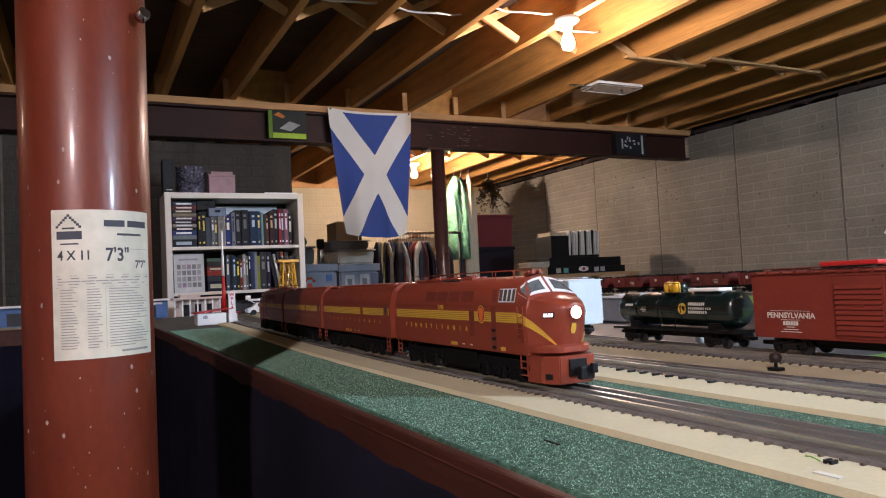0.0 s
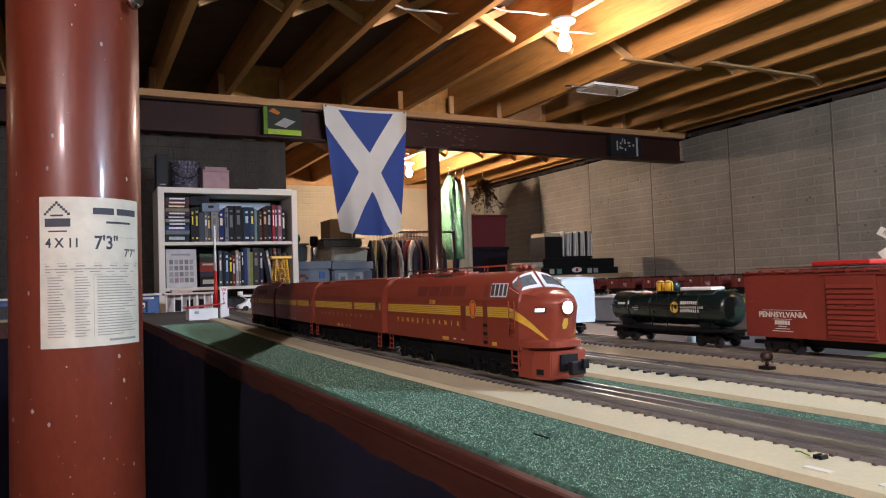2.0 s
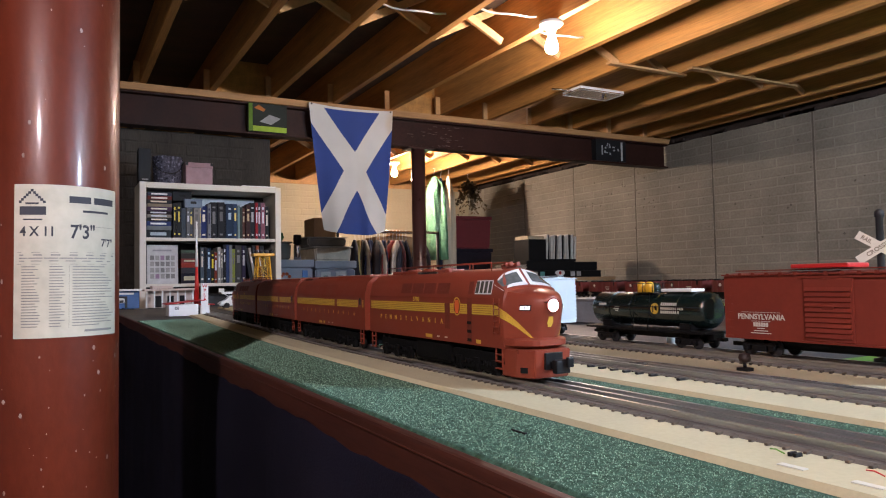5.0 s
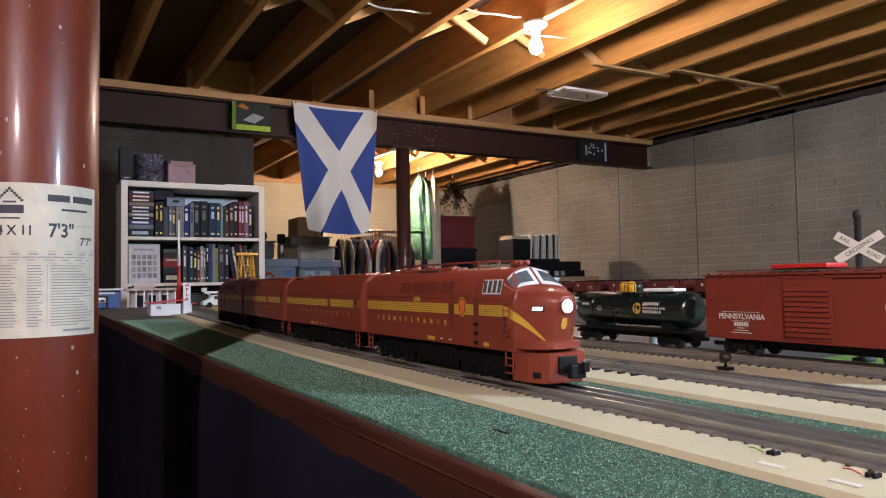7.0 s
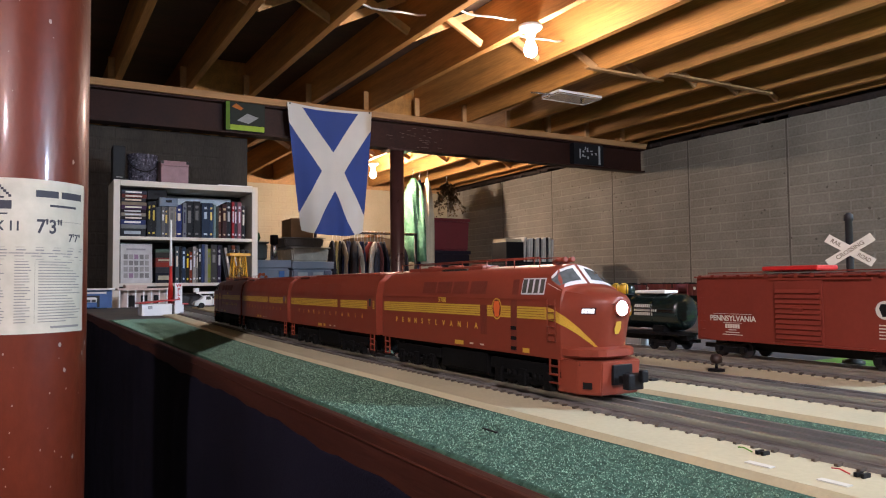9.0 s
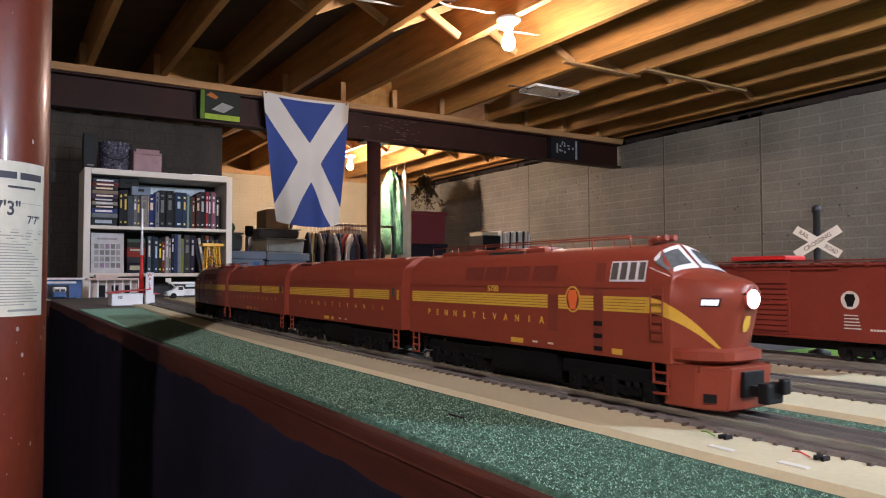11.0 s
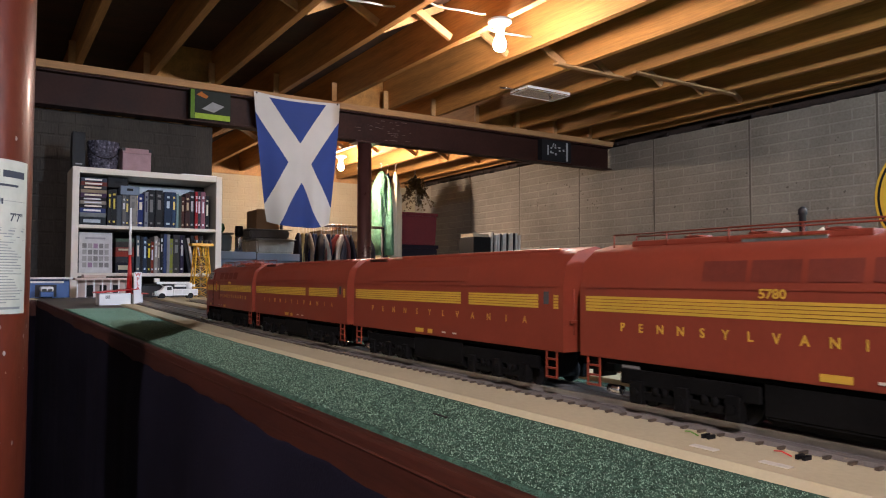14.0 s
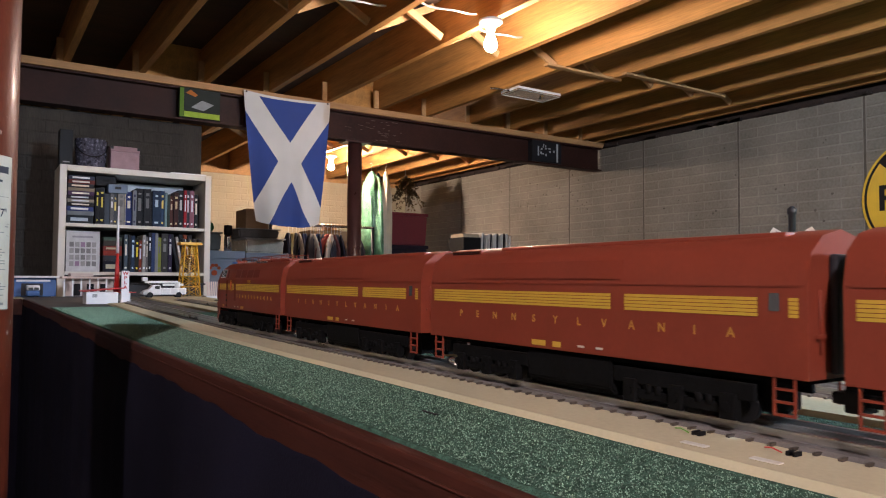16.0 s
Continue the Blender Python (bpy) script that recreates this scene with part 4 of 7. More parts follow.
        part("headlamp", bm, M_HEADLAMP, shell, "bright white headlamp")
        for sd in (-1, 1):
            part("number_board", rect(sts, 0.0205, 0.0300, 0.0590, 0.0640, 0.0009, (sd,), n=3), M_BLACK, shell)
        bm = B()
        for k in range(4):
            piece = rect(sts, 0.0212 + 0.0021 * k, 0.0229 + 0.0021 * k, 0.0598, 0.0632, 0.0014, n=1)
            me = bpy.data.meshes.new("tmp")
            piece.to_mesh(me)
            piece.free()
            bm.from_mesh(me)
            bpy.data.meshes.remove(me)
        part("lit_bars", bm, M_NUMLIT, shell, "lit pale marks on the board")
        bm = B()
        vs = [bm.verts.new((x * 0.8, 0.0120 + rake(sts, 0.013, z), z)) for x, z in ((-0.0028, 0.0535), (0.0028, 0.0535), (0.0040, 0.0480), (0.0022, 0.0440), (-0.0022, 0.0440), (-0.0040, 0.0480))]
        bm.faces.new(vs)
        part("prow_keystone", bm, M_GOLD, shell, "gold keystone plate")
        # herald roundel on the flank
        for s in (-1, 1):
            bm, bm2 = B(), B()
            bm.faces.new([bm.verts.new((s * 0.0323, 0.1328 + 0.0078 * math.cos(t), 0.0612 + 0.0094 * math.sin(t))) for t in [k * math.pi / 12 for k in range(24)]])
            part("herald_ring", bm, M_GOLD, shell)
            bm = B()
            bm.faces.new([bm.verts.new((s * 0.0324, 0.1328 + 0.0066 * math.cos(t), 0.0612 + 0.0081 * math.sin(t))) for t in [k * math.pi / 12 for k in range(24)]])
            part("herald_ground", bm, M_GRILLE, shell)
            bm2.faces.new([bm2.verts.new((s * 0.0325, 0.1328 + y, 0.0612 + z)) for y, z in ((-0.0036, 0.0065), (0.0036, 0.0065), (0.0050, 0.0020), (0.0028, -0.0070), (-0.0028, -0.0070), (-0.0050, 0.0020))])
            part("herald_keystone", bm2, M_ORANGE, shell, "orange keystone herald")
        # road number on the flank
        for sd in (-1, 1):
            m = Matrix(((0, 0, sd, sd * 0.0321), (sd, 0, 0, 0.2298), (0, 1, 0, 0.0674), (0, 0, 0, 1)))
            letters("road_number", "5780", 0.0068, M_GOLD, shell, m, 0.0001, 1.15)
        # pilot
        bm = B()
        pts = [(-0.0295, 0.052), (-0.0275, 0.031), (-0.0190, 0.0140), (0.0190, 0.0140), (0.0275, 0.031), (0.0295, 0.052)]
        lo_ring = [bm.verts.new((x * 0.97, y + 0.003, -0.0012)) for x, y in pts]
        hi_ring = [bm.verts.new((x, y, 0.0243)) for x, y in pts]
        for k in range(5):
            bm.faces.new((lo_ring[k], lo_ring[k + 1], hi_ring[k + 1], hi_ring[k]))
        bm.faces.new(hi_ring)
        bm.faces.new(lo_ring[::-1])
        bm.faces.new((lo_ring[5], lo_ring[0], hi_ring[0], hi_ring[5]))
        bmesh.ops.bevel(bm, geom=list(bm.edges), offset=0.0008, segments=2, affect="EDGES")
        pilot = part("pilot", bm, M_TUSCAN, loco, "tuscan red pilot skirt")
        bm = B()
        box(bm, -0.0095, 0.0095, 0.0125, 0.0155, 0.0065, 0.0215, 0.0006)
        part("coupler_pocket", bm, M_BLACK, pilot)
        bm = B()
        for s in (-1, 1):
            p = [Vector((s * (0.0275 + 0.0006), 0.0315, 0)), Vector((s * (0.0190 + 0.0006), 0.0145, 0))]
            a, b = p[0].lerp(p[1], 0.22), p[0].lerp(p[1], 0.62)
            for q in (a, b):
                q.x += s * 0.0002
            bm.faces.new([bm.verts.new(v) for v in ((a.x, a.y, 0.0035), (b.x, b.y, 0.0035), (b.x, b.y, 0.0085), (a.x, a.y, 0.0085))])
        part("pilot_slot", bm, M_BLACK, pilot)
        bm, prev = B(), None
        path = [(0.0130 + 0.033 * (1 - i / 12), -1) for i in range(13)] + [(0.0130 + 0.033 * i / 12, 1) for i in range(13)]
        for u, sd in path:
            a, b = skin(sts, u, 0.033, -0.0008, sd), skin(sts, u, 0.033, 0.0055 * min(1, (0.046 - u) / 0.02 + 0.12), sd)
            b.y -= 0.0060 * max(0.0, 1 - (u - 0.013) / 0.02)
            row = [bm.verts.new((a.x, a.y, 0.0345)), bm.verts.new((b.x, b.y, 0.0325)), bm.verts.new((b.x, b.y, 0.0275)), bm.verts.new((a.x, a.y, 0.0248))]
            if prev:
                for k in range(4):
                    bm.faces.new((prev[k], prev[(k + 1) % 4], row[(k + 1) % 4], row[k]))
            prev = row
        part("anticlimber", bm, M_TUSCAN, shell)
        coupler(loco, 0.0165, -1, -0.003)
    else:
        coupler(loco, 0.004, -1)
    coupler(loco, length - 0.004, 1)
    # end diaphragms, steps, tank
    ends = ((length + 0.0005, 1),) if cab else ((-0.0005, -1), (length + 0.0005, 1))
    for y, s in ends:
        bm = B()
        box(bm, -0.013, 0.013, min(y, y + s * 0.004), max(y, y + s * 0.004), 0.026, 0.086, 0.0015)
        d = part("diaphragm", bm, M_DKGREY, loco, "dark end diaphragm")
        bm = B()
        for x in (-0.022, 0.022):
            tube(bm, (x, y + s * 0.0004, 0.036), (x, y + s * 0.0004, 0.068), 0.0006, 6)
            box(bm, x - 0.004, x + 0.004, min(y, y + s * 0.0015), max(y, y + s * 0.0015), 0.044, 0.046)
        part("end_grab", bm, M_TUSCAN, loco)["kind"] = "stuff"
    for y in ((0.0555, length - 0.012) if cab else (0.013, length - 0.013)):
        for s in (-1, 1):
            bm = B()
            ladder(bm, s * 0.0308, y, s)
            part("step", bm, M_TUSCAN, loco, "small red corner step")
    a, b = (0.156, 0.238) if cab else (0.132, 0.214)
    bm = B()
    prof = [(-0.024, 0.0230), (-0.0285, 0.0215), (-0.0285, 0.0030), (-0.022, -0.0020), (0.022, -0.0020), (0.0285, 0.0030), (0.0285, 0.0215), (0.024, 0.0230)]
    r0, r1 = [bm.verts.new((x, a, z)) for x, z in prof], [bm.verts.new((x, b, z)) for x, z in prof]
    for k in range(8):
        bm.faces.new((r0[k], r0[(k + 1) % 8], r1[(k + 1) % 8], r1[k]))
    bm.faces.new(r0[::-1])
    bm.faces.new(r1)
    bmesh.ops.bevel(bm, geom=list(bm.edges), offset=0.001, segments=2, affect="EDGES")
    part("fuel_tank", bm, M_UNDER, loco, "black fuel tank")
    part("frame", box(B(), -0.027, 0.027, 0.030 if cab else 0.006, length - 0.006, 0.0205, 0.0236), M_UNDER, loco)
    part("air_cylinder", tube(B(), (-0.0245, length - 0.031, 0.0035), (-0.0245, length - 0.020, 0.0035), 0.0030, 12), M_CHROME, loco, "bright metal cylinder")
    truck(loco, 0.099 if cab else 0.080, 0.098, wheels)
    truck(loco, length - 0.083 if cab else length - 0.080, 0.098, wheels)
    return loco


A_LEN, B_LEN, GAP = 0.372, 0.343, 0.017
NOSE_START = 0.235
WHEELS = []
UNITS = []
head_unit = locomotive(True, A_LEN, WHEELS)
UNITS.append((head_unit, NOSE_START, A_LEN, False))
boost = locomotive(False, B_LEN, WHEELS)
UNITS.append((boost, NOSE_START + A_LEN + GAP, B_LEN, False))


def copy_loco(src):
    ob = copy_thing(src, Matrix())
    WHEELS.extend(o for o in ob.children_recursive if o.name.startswith("wheelset"))
    return ob


UNITS.append((copy_loco(boost), NOSE_START + A_LEN + B_LEN + 2 * GAP, B_LEN, False))
UNITS.append((copy_loco(head_unit), NOSE_START + A_LEN + 2 * B_LEN + 3 * GAP, A_LEN, True))


# ---- standing freight cars ----
def freight_truck(parent, yc):
    bm = B()
    for s in (-1, 1):
        a, b = sorted((s * 0.0195, s * 0.0235))
        box(bm, a, b, yc - 0.021, yc + 0.021, 0.0115, 0.0150, 0.0007)
        box(bm, a, b, yc - 0.009, yc + 0.009, 0.0055, 0.0115, 0.0007)
        for k in (-1, 1):
            box(bm, min(s * 0.0190, s * 0.0250), max(s * 0.0190, s * 0.0250), yc + k * 0.0165 - 0.003, yc + k * 0.0165 + 0.003, 0.0065, 0.0125, 0.0007)
    box(bm, -0.0195, 0.0195, yc - 0.004, yc + 0.004, 0.010, 0.020)
    t = part("truck", bm, M_BLACK, parent, "black two-axle truck")
    for k in (-1, 1):
        bm = B()
        for s in (-1, 1):
            tube(bm, (s * 0.0140, yc + k * 0.0165, 0.0091), (s * 0.0178, yc + k * 0.0165, 0.0091), 0.0090, 18)
        tube(bm, (-0.014, yc + k * 0.0165, 0.0091), (0.014, yc + k * 0.0165, 0.0091), 0.0015, 8)
        part("wheelset", bm, M_DKGREY, t)


def on_line(line, yc):
    a = math.atan2(line(yc + 0.1) - line(yc - 0.1), 0.2)
    return Matrix.Translation((line(yc), yc, CAR_RAIL if line is loop else RAIL)) @ Matrix.Rotation(-a, 4, "Z")


def boxcar(m, paint_body, label, length=0.256, marks=True, ribs=False, low=False):
    car = thing("boxcar", label, "freight car", "standing freight cars", m)
    h = length / 2
    top = 0.0942 if not low else 0.070
    bm = B()
    box(bm, -0.031, 0.031, -h, h, 0.0235, top, 0.0008)
    body = part("body", bm, paint_body, car)
    bm = B()
    pr = [(-0.0335, top), (-0.0335, top + 0.0012), (0, top + 0.0036), (0.0335, top + 0.0012), (0.0335, top)]
    r0, r1 = [bm.verts.new((x, -h - 0.0015, z + 0.0001)) for x, z in pr], [bm.verts.new((x, h + 0.0015, z + 0.0001)) for x, z in pr]
    for k in range(5):
        bm.faces.new((r0[k], r0[(k + 1) % 5], r1[(k + 1) % 5], r1[k]))
    bm.faces.new(r0[::-1])
    bm.faces.new(r1)
    roof = part("roof", bm, paint_body, car)
    bm = B()
    for k in range(15):
        y = -h + 0.008 + (length - 0.016) * k / 14
        for s in (-1, 1):
            vs = [bm.verts.new(p) for p in ((s * 0.0345, y - 0.0022, top - 0.0008), (s * 0.0345, y + 0.0022, top - 0.0008), (s * 0.004, y + 0.0022, top + 0.0042), (s * 0.004, y - 0.0022, top + 0.0042), (s * 0.0345, y - 0.0022, top + 0.0028), (s * 0.0345, y + 0.0022, top + 0.0028))]
            bm.faces.new((vs[4], vs[5], vs[2], vs[3]))
            bm.faces.new((vs[0], vs[1], vs[5], vs[4]))
    part("roof_rib", bm, paint_body if not marks else M_CARRED, roof)
    part("running_board", box(B(), -0.006, 0.006, -h - 0.004, h + 0.004, top + 0.0050, top + 0.0062), paint_body, roof)
    if ribs:
        bm = B()
        for k in range(11):
            z = 0.029 + k * 0.0052
            box(bm, -0.0318, 0.0318, -h - 0.0008, h + 0.0008, z, z + 0.0032)
        part("side_rib", bm, paint_body, body)
    for s in (-1, 1):
        x0, x1 = sorted((s * 0.0312, s * 0.0330))
        door = part("door", box(B(), x0, x1, -0.0265, 0.0265, 0.0262, top - 0.004, 0.0006), paint_body, car, "sliding door")
        if not ribs:
            bm = B()
            for k in range(10):
                z = 0.030 + k * 0.0052
                vs = [bm.verts.new((s * px, py, z + pz)) for py in (-0.0245, 0.0245) for px, pz in ((0.0329, 0.0), (0.0352, 0.0004), (0.0331, 0.0042), (0.0329, 0.0042))]
                for f in ((0, 1, 5, 4), (1, 2, 6, 5), (2, 3, 7, 6), (0, 4, 7, 3), (0, 3, 2, 1), (4, 5, 6, 7)):
                    bm.faces.new([vs[q] for q in f])
            box(bm, min(s * 0.0330, s * 0.0342), max(s * 0.0330, s * 0.0362), -0.006, 0.006, 0.058, 0.064)
            part("door_slat", bm, paint_body, door)
        bm = B()
        box(bm, min(s * 0.0311, s * 0.0338), max(s * 0.0311, s * 0.0338), -0.075, 0.03, 0.0240, 0.0258)
        box(bm, min(s * 0.0311, s * 0.0338), max(s * 0.0311, s * 0.0338), -0.075, 0.03, top - 0.0036, top - 0.0016)
        for e in (-1, 1):
            for k in range(7):
                z = 0.026 + 0.009 * k
                box(bm, min(s * 0.0311, s * 0.0322), max(s * 0.0311, s * 0.0322), e * (h - 0.008) - 0.004, e * (h - 0.008) + 0.004, z, z + 0.0008)
        part("door_track", bm, paint_body, car)["kind"] = "stuff"
    bm = B()
    box(bm, -0.005, 0.005, -h - 0.012, h + 0.012, 0.0125, 0.0175, 0.001)
    box(bm, -0.012, 0.012, -h + 0.01, h - 0.01, 0.0175, 0.0236)
    part("underframe", bm, M_BLACK, car)
    for ob in car.children:
        ob.location.z -= 0.0045
    freight_truck(car, -h + 0.038)
    freight_truck(car, h - 0.038)
    return car


WHITE_LET = mat("stencil_white", (0.62, 0.58, 0.52), 0.6, var=0.1, bump=0)
car1 = boxcar(on_line(loop, 0.155), M_CARRED, "brick red toy boxcar with white lettering on the freight track")
to_side = lambda y, z, x=-0.0313: Matrix(((0, 0, -1, x), (-1, 0, 0, y), (0, 1, 0, z), (0, 0, 0, 1)))
letters("lettering", "PENNSYLVANIA", 0.0084, WHITE_LET, car1, to_side(0.0800, 0.0440), 0.0001, 1.0)
bm = B()
box(bm, -0.0316, -0.0313, 0.0555, 0.1050, 0.0490, 0.0494)
box(bm, -0.0316, -0.0313, 0.0680, 0.0920, 0.0392, 0.0396)
for k in range(6):
    box(bm, -0.0316, -0.0313, 0.0708 + 0.0032 * k, 0.0733 + 0.0032 * k, 0.0335, 0.0380)
for k, w in enumerate((0.010, 0.018, 0.026)):
    box(bm, -0.0316, -0.0313, 0.0800 - w / 2, 0.0800 + w / 2, 0.0312 - 0.0026 * k, 0.0320 - 0.0026 * k)
for k in range(5):
    box(bm, -0.0316, -0.0313, -0.092 - 0.0006 * k, -0.079, 0.0430 - 0.0030 * k, 0.0440 - 0.0030 * k)
    box(bm, -0.0316, -0.0313, -0.116 + 0.0028 * k, -0.1138 + 0.0028 * k, 0.0300, 0.0318)
part("stencil_bars", bm, WHITE_LET, car1, "small white stencil marks")["kind"] = "stuff"
bm = B()
bm.faces.new([bm.verts.new((-0.0316, -0.085 + 0.0085 * math.cos(t), 0.0575 + 0.0085 * math.sin(t))) for t in [k * math.pi / 12 for k in range(24)]])
part("herald_disc", bm, WHITE_LET, car1, "white round herald")
bm = B()
bm.faces.new([bm.verts.new((-0.0318, -0.085 + y * 0.8, 0.0575 + z * 0.8)) for y, z in ((-0.0045, 0.007), (0.0045, 0.007), (0.0065, 0.002), (0.003, -0.0075), (-0.003, -0.0075), (-0.0065, 0.002))])
part("herald_keystone", bm, M_BLACK, car1)
loadp = single("red_panel", box(B(), -0.018, 0.018, 0.002, 0.066, 0, 0.0048, 0.0015), M_REDPLASTIC, "bright red plastic piece lying on the boxcar roof", "toy part", m=on_line(loop, 0.140) @ Matrix.Translation((0, 0, 0.0962)))


def tank_car(m):
    car = thing("tank_car", "glossy dark green toy tank car with yellow dome platform", "freight car", "standing freight cars", m)
    h = 0.118
    bm = B()
    lathe(bm, [(0.004, -h - 0.006), (0.016, -h - 0.0048), (0.0235, -h - 0.0015), (0.0262, -h + 0.003), (0.0262, h - 0.003), (0.0235, h + 0.0015), (0.016, h + 0.0048), (0.004, h + 0.006)], 40)
    bmesh.ops.transform(bm, matrix=Matrix.Translation((0, 0, 0.0555)) @ Matrix.Rotation(radians(90), 4, "X"), verts=bm.verts)
    tank = part("tank", bm, M_TANK, car)
    bm = B()
    for y in (-0.075, -0.026, 0.026, 0.075):
        lathe(bm, [(0.0262, y - 0.0012), (0.0268, y - 0.0012), (0.0268, y + 0.0012), (0.0262, y + 0.0012)], 40)
    bmesh.ops.transform(bm, matrix=Matrix.Translation((0, 0, 0.0555)) @ Matrix.Rotation(radians(90), 4, "X"), verts=bm.verts)
    part("band", bm, M_TANK, tank)["kind"] = "stuff"
    part("dome", lathe(B(), [(0.0125, 0.077), (0.0125, 0.092), (0.010, 0.0955), (0.003, 0.0965)], 24), M_TANK, tank)
    plat = part("platform", box(B(), -0.022, 0.022, -0.022, 0.022, 0.0800, 0.0812), M_BLACK, car, "black dome platform")
    for y in (-0.0085, 0.0085):
        part("dome_valve", lathe(B(), [(0.0068, 0.0815), (0.0068, 0.0930), (0.0055, 0.0965), (0.002, 0.0980)], 16, (-0.015, y, 0)), M_YELLOW, car, "yellow dome valve housing")
    bm = B()
    for x in (-0.0215, 0.0215):
        for y in (-0.0215, 0.0, 0.0215):
            tube(bm, (x, y, 0.0812), (x, y, 0.0955), 0.0006, 6)
        rope(bm, [(x, -0.0215, 0.0955), (x, 0.0215, 0.0955)], 0.0006)
    part("platform_rail", bm, M_BLACK, car)
    bm = B()
    for s in (-1, 1):
        rope(bm, [(s * 0.0285, -h, 0.060), (s * 0.0285, 0, 0.060), (s * 0.0285, h, 0.060)], 0.0006)
        for k in range(5):
            y = -h + 2 * h * k / 4
            tube(bm, (s * 0.0262, y, 0.060), (s * 0.0285, y, 0.060), 0.0005, 6)
        for y in (-0.016, 0.016):
            tube(bm, (s * 0.029, y, 0.026), (s * 0.022, y, 0.080), 0.0006, 6)
    part("handrail", bm, M_BLACK, car)
    bm = B()
    box(bm, -0.030, 0.030, -h - 0.012, h + 0.012, 0.0225, 0.0262, 0.0006)
    box(bm, -0.010, 0.010, -h - 0.010, h + 0.010, 0.0150, 0.0224)
    box(bm, -0.005, 0.005, -h - 0.022, h + 0.022, 0.0125, 0.0175, 0.001)
    for y in (-0.085, 0.085):
        box(bm, -0.022, 0.022, y - 0.010, y + 0.010, 0.0262, 0.0360)
    part("underframe", bm, M_BLACK, car)
    # marks on the flank
    bm = B()

    def curved(bm, y0, y1, z0, z1):
        rows = []
        for y in (y0, y1):
            row = []
            for k in range(4):
                z = z0 + (z1 - z0) * k / 3
                d = math.sqrt(max(0, 0.0266**2 - (z - 0.0555) ** 2))
                row.append(bm.verts.new((-d, y, z)))
            rows.append(row)
        for k in range(3):
            bm.faces.new((rows[0][k], rows[1][k], rows[1][k + 1], rows[0][k + 1]))

    r = random.Random(1)
    for row, (z, ya, yb) in enumerate(((0.0620, -0.072, -0.042), (0.0560, -0.086, -0.042), (0.0500, -0.076, -0.042))):
        y = yb
        while y > ya:
            curved(bm, y - 0.0030, y, z, z + 0.0044)
            y -= 0.0042
    for y0, y1, z in ((0.082, 0.100, 0.0600), (0.050, 0.060, 0.0580), (0.050, 0.063, 0.0545), (0.052, 0.060, 0.0515)):
        curved(bm, y0, y1, z, z + (0.0038 if y0 > 0.08 else 0.0012))
    part("white_marks", bm, WHITE_LET, tank, "white stencil bars")["kind"] = "stuff"
    bm = B()
    ring = []
    for k in range(20):
        t = 2 * math.pi * k / 20
        y, z = -0.030 + 0.0085 * math.cos(t), 0.0570 + 0.0085 * math.sin(t)
        ring.append(bm.verts.new((-math.sqrt(0.0269**2 - (z - 0.0555) ** 2), y, z)))
    bm.faces.new(ring)
    part("round_emblem", bm, M_GOLD, tank, "gold round emblem")
    freight_truck(car, -0.088)
    freight_truck(car, 0.088)
    return car


tank_car(on_line(loop, 0.429) @ Matrix.Scale(0.86, 4))
white_car = boxcar(on_line(loop, 0.770), mat("pale_blue_white", (0.50, 0.60, 0.66), 0.45, var=0.06), "pale blue-white ribbed toy boxcar on the freight track", ribs=True, marks=False)
paper = single("white_scrap", box(B(), -0.012, 0.012, -0.026, 0.026, 0, 0.004, 0.0015), M_WHITE, "white curved offcut lying on the tank car", "scrap", m=on_line(loop, 0.374) @ Matrix.Translation((-0.002, 0, 0.0708)))
single("white_bottle", lathe(B(), [(0.0075, 0), (0.008, 0.001), (0.008, 0.026), (0.006, 0.030), (0.006, 0.034), (0.002, 0.0345)], 18), M_WHITE, "small white plastic bottle beyond the freight track", "bottle", m=pose(0.84, 0.50, TABLE + 0.0036))


